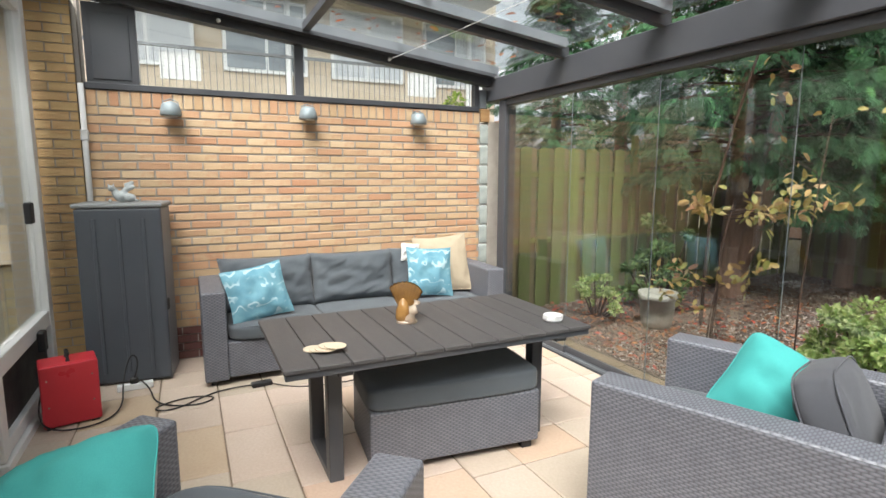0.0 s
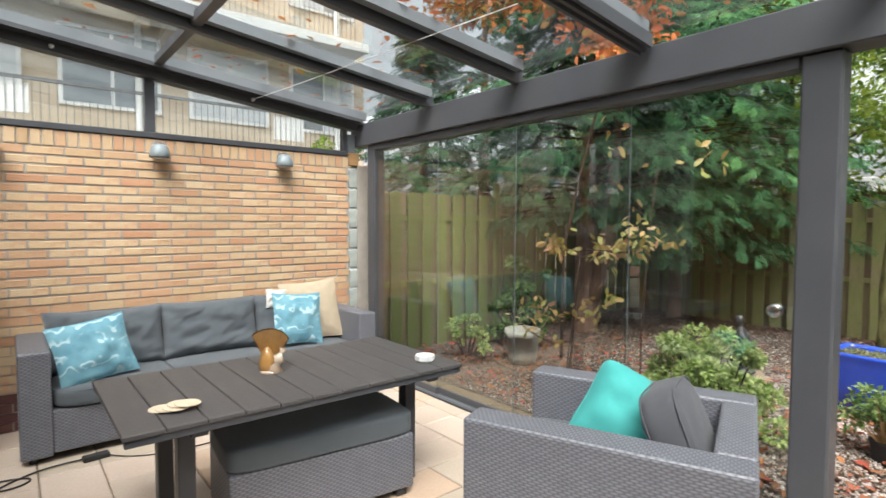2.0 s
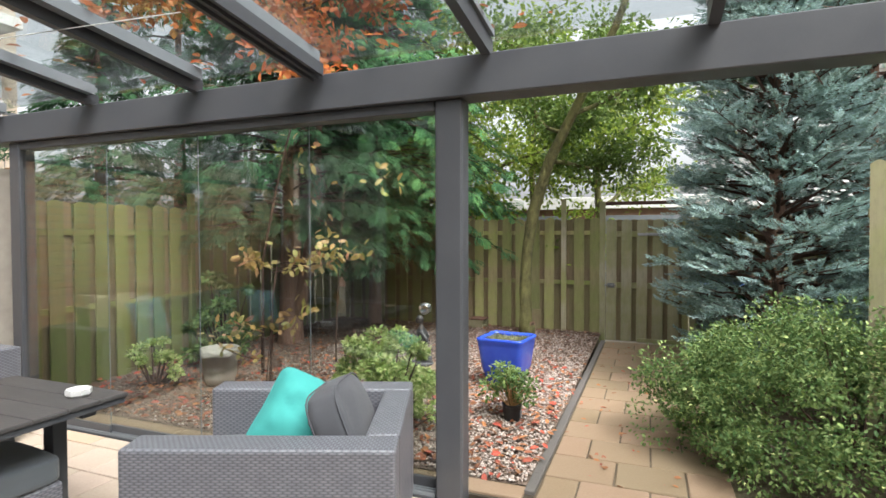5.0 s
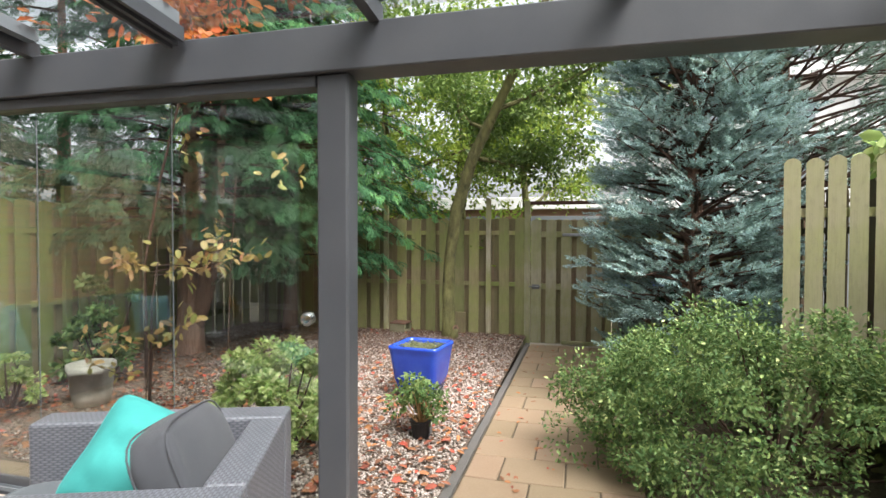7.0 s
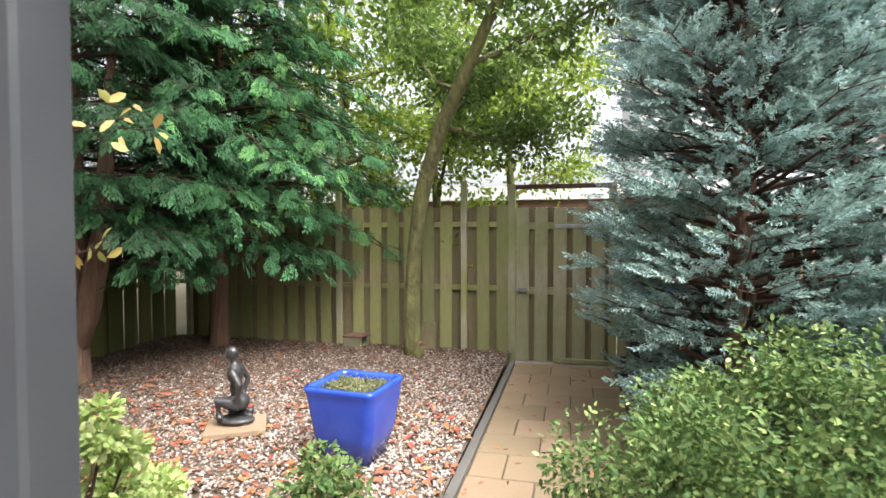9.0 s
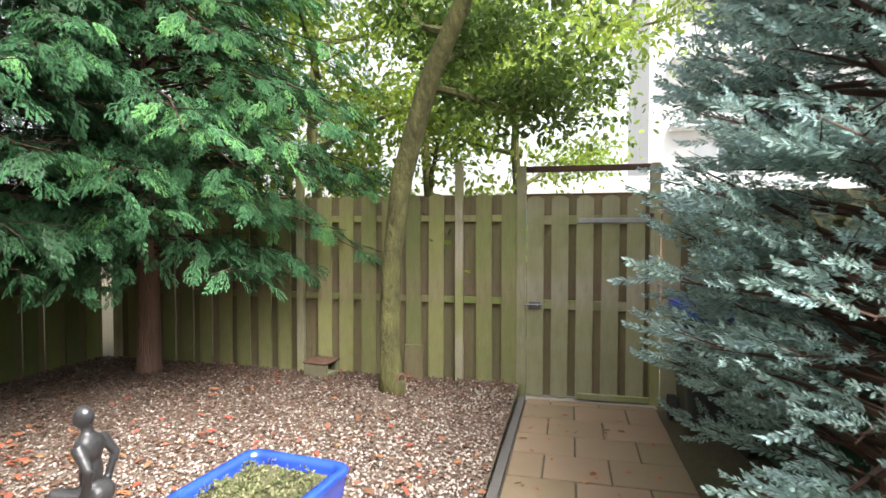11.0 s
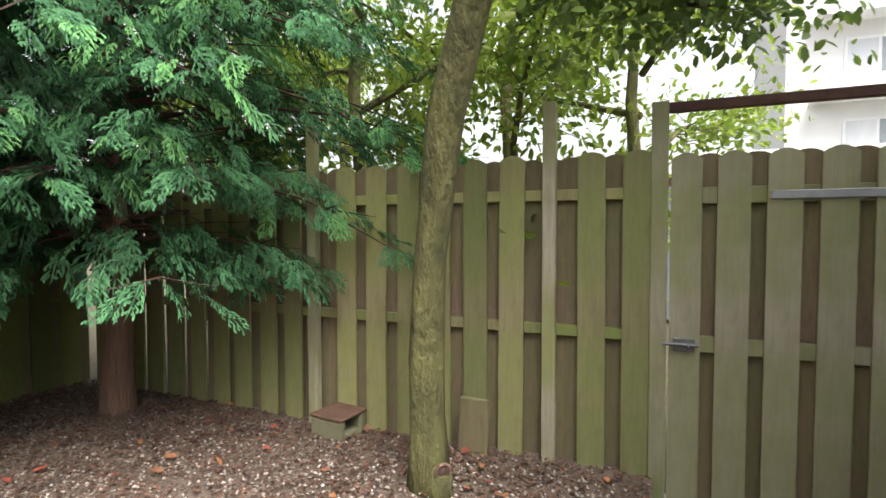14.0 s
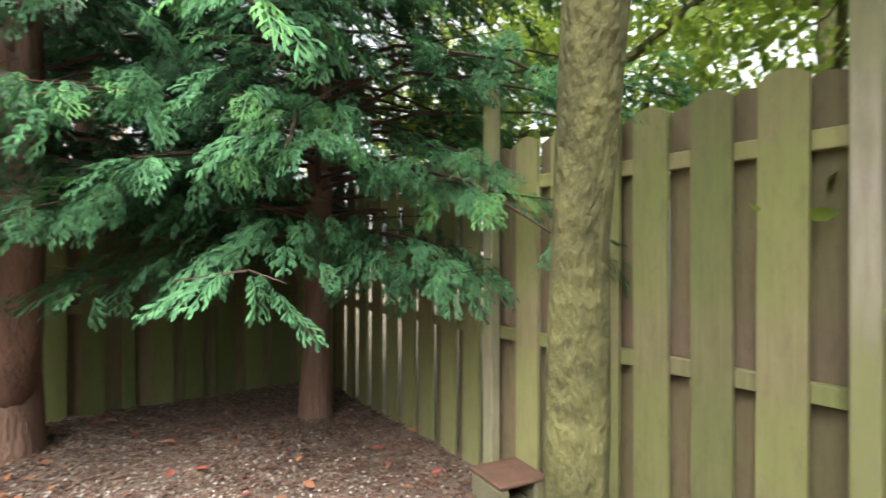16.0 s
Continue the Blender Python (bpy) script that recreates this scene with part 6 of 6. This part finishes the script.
strip_b = thing("power_strip", pose(0.56, 4.36, 0, 0, 0, 4), "white power strip standing before the cabinet", "power strip")
part("case", boxed(-0.11, 0.11, -0.026, 0.026, 0.0, 0.045, bev=0.008, seg=2), M_WHITE, strip_b)
part("plug", boxed(-0.03, 0.02, -0.022, 0.022, 0.044, 0.085, bev=0.008), M_BLACK, strip_b)

# wall lamps
M_ZINC = surface("blue_grey_zinc", (0.21, 0.255, 0.275), (0.27, 0.31, 0.33), 10, 0.55, 0.2, 90, metal=0.2)
lamp = thing("wall_lamp", pose(0.885, WALL_Y, 1.965), "blue-grey metal hooded wall lamp on the brick wall", "lamp", "wall lamps")
bm = spin(bmesh.new(), [(0.070, -0.05), (0.076, -0.044), (0.071, -0.01), (0.062, 0.025), (0.048, 0.045), (0.022, 0.054), (0.001, 0.055)], 24)
for v in bm.verts:
    v.co.y -= 0.078
part("hood", bm, M_ZINC, lamp, smooth=True)
bm = cyl(bmesh.new(), (0, -0.07, 0.045), (0, 0.0, 0.06), 0.013, n=10)
tube(bm, [(-0.06, -0.078, 0.01), (-0.052, -0.06, 0.055), (0, -0.05, 0.078), (0.052, -0.06, 0.055), (0.06, -0.078, 0.01)], 0.0045, 6)
part("bracket", bm, M_ZINC, lamp)
part("wall_plate", cyl(bmesh.new(), (0, -0.012, 0.03), (0, 0.002, 0.03), 0.04, n=16), M_ZINC, lamp)
part("bulb_glass", spin(bmesh.new(), [(0.001, -0.058), (0.05, -0.056), (0.05, -0.05), (0.001, -0.05)], 16, 0, -0.078), M_OFFWHITE, lamp)
for x in (1.905, 2.90):
    copy_thing(lamp, pose(x, WALL_Y, 1.985))

# light cord with hooks under the roof
for x in (1.25, 2.62):
    hk = thing("cord_hook", pose(x, 4.80, roof_z(x) - 0.035), "small white cord hook under the roof rafter", "hook")
    bm = bmesh.new()
    bmesh.ops.create_uvsphere(bm, u_segments=12, v_segments=8, radius=0.016)
    part("knob", bm, M_WHITE, hk, smooth=True)
cable("light_cord", [(2.62, 4.80, roof_z(2.62) - 0.035), (2.7, 4.2, roof_z(2.7) - 0.02), (2.78, 3.0, roof_z(2.78) - 0.02), (2.85, 2.0, roof_z(2.85) - 0.02)], 0.0025, M_WHITE, "thin white cord stretched under the glass roof")

# ---- garden things ----
M_BLUEPOT = surface("cobalt_glaze", (0.018, 0.055, 0.42), (0.03, 0.09, 0.50), 5, 0.16, 0.12, 40, spec=0.7)
bp = thing("plant_pot", pose(6.00, 1.29, 0.015, 0, 0, -6), "square glossy cobalt blue plant pot with mossy soil", "plant pot")


def square_ring(bm, s, z, rad=0.25, n=8):
    pts = []
    for q in range(4):
        for k in range(n + 1):
            a = math.pi / 2 * (q + k / n)
            cx, cy = ((1, 1), (-1, 1), (-1, -1), (1, -1))[q]
            r = s * rad
            pts.append(bm.verts.new((cx * (s - r) + r * math.cos(a), cy * (s - r) + r * math.sin(a), z)))
    return pts


bm = bmesh.new()
rings = [square_ring(bm, s * 1.0, z * 1.01, rr) for s, z, rr in ((0.135, 0.0, 0.4), (0.15, 0.004, 0.4), (0.198, 0.18, 0.3), (0.222, 0.38, 0.24), (0.228, 0.425, 0.22), (0.235, 0.44, 0.22), (0.235, 0.457, 0.22), (0.225, 0.465, 0.22), (0.200, 0.462, 0.22), (0.195, 0.44, 0.22), (0.19, 0.40, 0.22))]
for a, b in zip(rings, rings[1:]):
    for k in range(len(a)):
        bm.faces.new((a[k], a[(k + 1) % len(a)], b[(k + 1) % len(a)], b[k]))
bm.faces.new(rings[0][::-1])
part("pot", bm, M_BLUEPOT, bp, smooth=True)
bm = bmesh.new()
bmesh.ops.create_grid(bm, x_segments=24, y_segments=24, size=0.192)
for v in bm.verts:
    v.co.z = 0.425 + 0.02 * noise.noise(v.co * 22) + 0.008 * noise.noise(v.co * 60)
M_MOSS = surface("mossy_soil", (0.12, 0.12, 0.05), (0.065, 0.06, 0.035), 14, 0.95, 0.9, 70, dist=0.01)
part("soil", bm, M_MOSS, bp, "mossy soil with small weeds", True)
nr = np.random.default_rng(77)
cen = np.stack([nr.uniform(-0.175, 0.175, 60), nr.uniform(-0.175, 0.175, 60), np.full(60, 0.44)], 1)
M_SEDUM = leaf_mat("grey_green_moss", [(0.20, 0.20, 0.10), (0.27, 0.26, 0.15), (0.13, 0.15, 0.07), (0.16, 0.20, 0.075), (0.10, 0.09, 0.06)], 0.85, 0.15, 0.15)
ob = new("moss", scattered("moss", LEAF_V, LEAF_F, leaf_cloud(cen, np.full(60, 0.03), 2200, (0.009, 0.02), nr, 0.5), M_SEDUM))
ob.parent = bp
tagged(ob, kind="stuff")

sp_ = thing("plant_pot", pose(5.03, 1.00, 0.015), "small black plastic nursery pot with a straggly green plant", "plant pot")
bm = spin(bmesh.new(), [(0.001, 0), (0.058, 0), (0.075, 0.115), (0.080, 0.118), (0.080, 0.132), (0.072, 0.132), (0.068, 0.11), (0.001, 0.108)], 20)
part("pot", bm, M_BLACK, sp_)
part("label", boxed(-0.03, 0.025, -0.0745, -0.070, 0.035, 0.085), M_ANTHRA_L, sp_, "grey paper label")
nr = np.random.default_rng(78)
cen = np.stack([nr.uniform(-0.2, 0.2, 22), nr.uniform(-0.2, 0.2, 22), nr.uniform(0.16, 0.38, 22)], 1)
bm = bmesh.new()
for c in cen:
    tube(bm, [(c[0] * 0.1, c[1] * 0.1, 0.1), (c[0] * 0.6, c[1] * 0.6, c[2] * 0.8), tuple(c)], [0.005, 0.004, 0.002], 4)
tagged(part("branchwork", bm, M_PINE, sp_, "dry straw-coloured stems"), kind="stuff")
ob = new("foliage", scattered("foliage", LEAF_V, LEAF_F, leaf_cloud(cen, np.full(22, 0.075), 1100, (0.025, 0.045), nr, 0.8), M_SHRUB))
ob.parent = sp_

conc = thing("plant_pot", pose(5.05, 3.93, 0.012), "weathered round concrete planter with a broken rim", "plant pot")
bm = spin(bmesh.new(), [(0.001, 0), (0.13, 0), (0.15, 0.08), (0.17, 0.28), (0.185, 0.30), (0.185, 0.345), (0.155, 0.345), (0.15, 0.29), (0.001, 0.28)], 26)
for v in bm.verts:
    if v.co.z > 0.29 and v.co.x < -0.05 and v.co.y < 0.05:
        v.co.z -= 0.05 * abs(noise.noise(v.co * 12)) + 0.02
part("pot", bm, surface("weathered_concrete", (0.42, 0.41, 0.36), (0.29, 0.28, 0.235), 9, 0.9, 0.6, 70), conc, smooth=True)

M_BRONZE = surface("dark_bronze_resin", (0.022, 0.022, 0.024), (0.05, 0.05, 0.052), 12, 0.35, 0.25, 60, spec=0.6)
st = lumps_mesh("garden_statue",
                [(-0.02, 0, 0.57, 0.05, 0.046, 0.058), (-0.045, 0, 0.555, 0.03, 0.035, 0.035), (0.0, 0, 0.41, 0.06, 0.095, 0.085), (0.01, 0, 0.29, 0.05, 0.07, 0.09), (0.03, 0, 0.18, 0.085, 0.10, 0.07), (0.0, 0, 0.03, 0.15, 0.11, 0.035)],
                [([(0, 0, 0.45), (-0.01, 0, 0.54)], [0.03, 0.027]), ([(0.0, 0.095, 0.45), (0.06, 0.13, 0.34), (0.03, 0.10, 0.21)], [0.034, 0.026, 0.022]), ([(0.0, -0.095, 0.45), (0.075, -0.13, 0.34), (0.04, -0.10, 0.20)], [0.034, 0.026, 0.022]),
                 ([(0.05, 0.055, 0.17), (-0.13, 0.07, 0.13), (-0.02, 0.07, 0.08), (0.12, 0.06, 0.08)], [0.06, 0.05, 0.04, 0.03]), ([(0.05, -0.055, 0.17), (-0.12, -0.07, 0.20), (-0.10, -0.075, 0.06)], [0.06, 0.05, 0.035])], M_BRONZE, 0.012)
st.matrix_world = pose(6.23, 2.29, 0.055, 0, 0, -75) @ Matrix.Diagonal((0.9, 0.84, 0.87, 1))
tagged(st, "dark bronze-coloured seated garden statue on a slab", "statue")
sl = thing("stone_slab", pose(6.22, 2.28, 0.01, 0, 0, 30), "square pale paving slab under the statue", "slab")
part("slab", boxed(-0.17, 0.17, -0.2, 0.2, 0.0, 0.045, bev=0.006), M_PATH, sl)
bk = thing("concrete_block", pose(8.885, 2.485, 0.03, 0, 0, -7), "mossy hollow concrete block with a rusty brown tile on top", "block")
M_CONC = surface("mossy_concrete", (0.20, 0.18, 0.12), (0.12, 0.13, 0.06), 8, 0.9, 0.6, 60)
part("front_wall", boxed(-0.125, -0.075, -0.12, 0.12, 0, 0.125, bev=0.008), M_CONC, bk)
part("back_wall", boxed(0.06, 0.12, -0.12, 0.12, 0, 0.125, bev=0.008), M_CONC, bk)
part("web", boxed(-0.073, 0.058, 0.06, 0.12, 0, 0.122), M_CONC, bk)
part("sill", boxed(-0.073, 0.058, -0.12, 0.058, 0, 0.045, bev=0.006), M_CONC, bk)
part("top_tile", boxed(-0.13, 0.125, -0.125, 0.125, 0.126, 0.148, bev=0.007), surface("rusty_tile", (0.15, 0.075, 0.05), (0.09, 0.06, 0.04), 9, 0.9, 0.5, 60), bk)
pl = thing("loose_plank", pose(8.91, 1.61, 0.01, 0, 8, 0), "short grey plank leaning against the fence", "plank")
part("plank", boxed(-0.012, 0.012, -0.09, 0.09, 0, 0.34, bev=0.012, seg=2), M_FENCE_B, pl)


def wheelie_bin(m, body_mat, lid_mat, label):
    b = thing("wheelie_bin", m, label, "bin", "wheelie bins")
    bm = bmesh.new()
    ra, rb = [square_ring(bm, s, z, 0.12, 3) for s, z in ((0.22, 0.08), (0.27, 0.86))]
    for k in range(len(ra)):
        bm.faces.new((ra[k], ra[(k + 1) % len(ra)], rb[(k + 1) % len(ra)], rb[k]))
    bm.faces.new(ra[::-1])
    bm.faces.new(rb)
    part("body", bm, body_mat, b)
    part("rim", boxed(-0.285, 0.285, -0.285, 0.285, 0.83, 0.865, bev=0.008), body_mat, b)
    part("lid", soft_box(bmesh.new(), 0.60, 0.61, 0.10, 7, 5), lid_mat, b, smooth=True).location = (0, 0, 0.90)
    part("handle", cyl(bmesh.new(), (-0.25, 0.33, 0.86), (0.25, 0.33, 0.86), 0.014, n=8), body_mat, b)
    for x in (-0.26, 0.26):
        part("wheel", cyl(bmesh.new(), (x - 0.025, 0.2, 0.1), (x + 0.025, 0.2, 0.1), 0.1, n=20), M_BLACK, b)
    return b


M_BIN_G = surface("green_bin_plastic", (0.018, 0.075, 0.035), (0.03, 0.10, 0.045), 5, 0.5, 0.15, 120)
M_BIN_D = surface("dark_bin_plastic", (0.03, 0.035, 0.036), (0.045, 0.05, 0.05), 5, 0.5, 0.15, 120)
M_BIN_B = surface("blue_bin_lid", (0.02, 0.075, 0.42), (0.03, 0.11, 0.5), 5, 0.4, 0.15, 120)
wheelie_bin(pose(8.52, -0.80, -0.09, 0, 0, -90), M_BIN_D, M_BIN_B, "dark wheelie bin with a blue lid by the fence")
wheelie_bin(pose(7.92, -1.16, -0.09, 0, 0, -84), M_BIN_G, M_BIN_G, "green wheelie bin beside the blue-lidded bin")
for x, y, a in ((8.95, -0.82, 6), (8.93, -1.32, -7)):
    br = thing("broom", pose(x, y, -0.09, a, 5, 0), "wooden broom handle leaning on the fence", "broom")
    part("handle", cyl(bmesh.new(), (0, 0, 0.08), (0, 0, 1.3), 0.013, n=8), M_PINE, br)
    part("head", boxed(-0.03, 0.03, -0.15, 0.15, 0.0, 0.08, bev=0.006), M_TWIG, br)

# ---- loose stuff: gravel stones, fallen leaves ----
STONE_V = [(1, 0, 0), (-1, 0.1, 0), (0.1, 1, 0), (0, -1, 0.1), (0.1, 0, 0.7), (0, 0.1, -0.7)]
STONE_F = [(0, 2, 4), (2, 1, 4), (1, 3, 4), (3, 0, 4), (2, 0, 5), (1, 2, 5), (3, 1, 5), (0, 3, 5)]


def island_mat(name, tones, rough):
    m, nt, p, _ = nodes_of(name)
    src = nt.nodes.new("ShaderNodeNewGeometry").outputs["Random Per Island"]
    ramp = nt.nodes.new("ShaderNodeValToRGB")
    ramp.color_ramp.interpolation = "CONSTANT"
    ramp.color_ramp.elements[0].color, ramp.color_ramp.elements[1].color = (*tones[0], 1), (*tones[-1], 1)
    ramp.color_ramp.elements[1].position = (len(tones) - 1) / len(tones)
    for k, t in enumerate(tones[1:-1]):
        ramp.color_ramp.elements.new((k + 1) / len(tones)).color = (*t, 1)
    nt.links.new(src, ramp.inputs[0])
    v = coords(nt)
    col = mixed(nt, noise_fac(nt, v, 120, 3), ramp.outputs[0], tuple(x * 0.6 for x in tones[1]))
    nt.links.new(col, p.inputs["Base Color"])
    p.inputs["Roughness"].default_value = rough
    return m


M_GRAVEL = island_mat("mixed_gravel", [(0.279, 0.221, 0.175), (0.17, 0.128, 0.099), (0.372, 0.325, 0.283), (0.124, 0.086, 0.067), (0.224, 0.163, 0.128), (0.434, 0.395, 0.352), (0.086, 0.062, 0.05), (0.202, 0.158, 0.128)], 0.8)


def random_frames(pos, size, tilt, nr):
    n = len(pos)
    a = nr.uniform(0, 2 * math.pi, n)
    out = np.stack([np.cos(a), np.sin(a), nr.normal(0, tilt, n)], 1)
    up = np.stack([nr.normal(0, tilt, n), nr.normal(0, tilt, n), np.ones(n)], 1)
    return frames_along(pos, out, up, size, 10, nr)


nr = np.random.default_rng(101)
N = 29000
gx = 4.04 + (9.04 - 4.04) * nr.random(N)
gy = 0.67 + (5.1 - 0.67) * nr.random(N)
keep = nr.random(N) < np.where((gy > 3.6) & (gx < 6.0), 0.5, np.clip(1.25 - 0.22 * np.maximum(gx - 5.8, 0), 0.55, 1.0))
gx, gy = gx[keep], gy[keep]
gz = np.array([gravel_z(x, y) for x, y in zip(gx, gy)])
stones = new("gravel", scattered("gravel", STONE_V, STONE_F, random_frames(np.stack([gx, gy, gz - 0.004], 1), nr.uniform(0.0065, 0.015, len(gx)), 0.25, nr), M_GRAVEL))
tagged(stones, "mixed pale brown gravel stones covering the bed", "gravel", kind="stuff")
N = 16500
gx = 4.04 + 4.95 * nr.beta(1.0, 1.75, N)
gy = 0.67 + 3.3 * nr.beta(1.0, 1.8, N)
gz = np.array([gravel_z(x, y) for x, y in zip(gx, gy)])
M_GRAVEL_P = island_mat("pale_pink_gravel", [(0.60, 0.54, 0.49), (0.46, 0.37, 0.32), (0.66, 0.62, 0.58), (0.52, 0.43, 0.375), (0.38, 0.29, 0.245)], 0.8)
stones = new("pale_gravel", scattered("pale_gravel", STONE_V, STONE_F, random_frames(np.stack([gx, gy, gz], 1), nr.uniform(0.0065, 0.015, len(gx)), 0.25, nr), M_GRAVEL_P))
tagged(stones, "pale pinkish gravel stones by the path", "gravel", kind="stuff")
M_HUMUS = leaf_mat("rotting_leaf", [(0.085, 0.048, 0.038), (0.125, 0.07, 0.05), (0.16, 0.088, 0.058), (0.06, 0.036, 0.03)], 0.8, 0.05, 0.15)
N = 36000
lx = 4.04 + (9.0 - 4.04) * nr.random(N)
ly = 0.67 + (5.05 - 0.67) * nr.random(N)
dens = np.clip(0.03 + 0.30 * np.maximum(lx - 6.0, 0) + 0.2 * (ly - 1.6) / 2, 0.03, 1.0)
keep = nr.random(N) < dens
lx, ly = lx[keep], ly[keep]
lz = np.array([gravel_z(x, y) + 0.010 for x, y in zip(lx, ly)])
lv = new("leaf_litter", scattered("leaf_litter", LEAF_V, LEAF_F, random_frames(np.stack([lx, ly, lz], 1), nr.uniform(0.014, 0.036, len(lx)), 0.25, nr), M_HUMUS))
tagged(lv, "dark brown rotting leaf litter on the gravel", "leaves", kind="stuff")
N = 5200
lx = 4.04 + (9.0 - 4.04) * nr.random(N)
ly = 0.67 + (5.05 - 0.67) * nr.random(N)
keep = nr.random(N) < np.clip(0.9 - 0.35 * np.maximum(lx - 5.2, 0), 0.04, 0.9)
lx, ly = lx[keep], ly[keep]
lz = np.array([gravel_z(x, y) + 0.02 for x, y in zip(lx, ly)])
lv = new("fallen_leaves", scattered("fallen_leaves", LEAF_V, LEAF_F, random_frames(np.stack([lx, ly, lz], 1), nr.uniform(0.035, 0.08, len(lx)), 0.25, nr), M_LITTER))
tagged(lv, "red and brown fallen leaves scattered over the gravel", "leaves", kind="stuff")
N = 110
px = 3.9 + 5.0 * nr.random(N)
py = np.where(px < 4.05, nr.uniform(0.6, 4.6, N), nr.uniform(-0.4, 0.58, N))
lv = new("path_leaves", scattered("path_leaves", LEAF_V, LEAF_F, random_frames(np.stack([px, py, np.array([path_z(x) + 0.006 for x in px])], 1), nr.uniform(0.03, 0.065, N), 0.15, nr), M_LITTER))
tagged(lv, "brown leaves fallen on the path slabs", "leaves", kind="stuff")
N = 240
rx = 3.7 - 2.4 * nr.random(N) ** 1.3
ry = nr.uniform(0.4, 4.8, N)
lv = new("roof_leaves", scattered("roof_leaves", LEAF_V, LEAF_F, random_frames(np.stack([rx, ry, np.array([roof_z(x) + 0.128 for x in rx])], 1), nr.uniform(0.04, 0.09, N), 0.12, nr), M_AUTUMN))
tagged(lv, "orange leaves lying on the glass roof", "leaves", kind="stuff")

# ---- pieces of the paving and walls ----
lay_slabs(patio, PATIO_X0, PATIO_X1, 0.4, PATIO_Y1, (0.30, 0.42, 0.36), (0.42, 0.56, 0.3), "y", lambda x, y: 0.0, [M_SLAB, M_SLAB, M_SLAB, M_SLAB, M_SLAB_P])
lay_slabs(patio, PATIO_X0, PATIO_X1, PATIO_Y0, 0.4, (0.92,), (1.1,), "y", lambda x, y: 0.0, [M_SLAB])
path_cache = {}
for row in range(15):
    x = 3.86 + row * 0.3555
    w = min(0.3555, 8.97 - x)
    cuts = [PATH_Y0, -0.20, 0.20, PATH_Y1 - 0.003] if row % 2 else [PATH_Y0, 0.0, 0.39, PATH_Y1 - 0.003]
    for a, b in zip(cuts, cuts[1:]):
        key = (round(w, 2), round(b - a, 2))
        if key not in path_cache:
            path_cache[key] = slab_mesh(w - 0.010, b - a - 0.010, material=M_PATH)
        part_at("tile", path_cache[key], path, x, a, path_z(x) + rng.uniform(-0.002, 0.002), rng.uniform(-0.2, 0.2), 0.8 + rng.uniform(-0.2, 0.2))
lay_slabs(strip, 3.86, 4.02, PATH_Y1 + 0.06, 4.85, (0.16,), (0.4, 0.6), "y", lambda x, y: 0.0, [M_PATH])

loose = 0
r3 = random.Random(9)
for c in range(30):
    z = 0.004 + c * COURSE
    x = 0.305 - (LEN / 2 if c % 2 else 0)
    while x < 3.58:
        x0, x1 = max(x, 0.305), min(x + LEN - 0.009, 3.583)
        full = x1 - x0 > LEN - 0.02
        if full and c >= 13 and loose < 240:
            part_at("brick", B_FULL[r3.randrange(4)], wall_north, x0, WALL_Y + r3.uniform(-0.002, 0.002), z)
            loose += 1
        elif x1 - x0 > 0.02:
            brick_cache.setdefault(c < 4, []).append((x0, WALL_Y + r3.uniform(-0.002, 0.002), z, x1 - x0))
        x += LEN
for dark, mt, nm in ((False, M_BRICK_I, "lower_bricks"), (True, brick_mat("plinth_brick_rest", [(0.10, 0.045, 0.04), (0.16, 0.07, 0.055), (0.13, 0.05, 0.045)], True), "plinth_bricks")):
    bm = bmesh.new()
    for x0, y0, z, w in brick_cache.get(dark, []):
        box(bm, x0, x0 + w, y0, y0 + 0.05, z, z + COURSE - 0.0085)
    tagged(part(nm, bm, mt, wall_north), kind="stuff")
x = 0.345
k = 0
while x < 3.53:
    part_at("brick", B_ROW[k % 3], wall_north, x, WALL_Y + r3.uniform(-0.002, 0.002), 30 * COURSE + 0.002)
    x += 0.0705
    k += 1
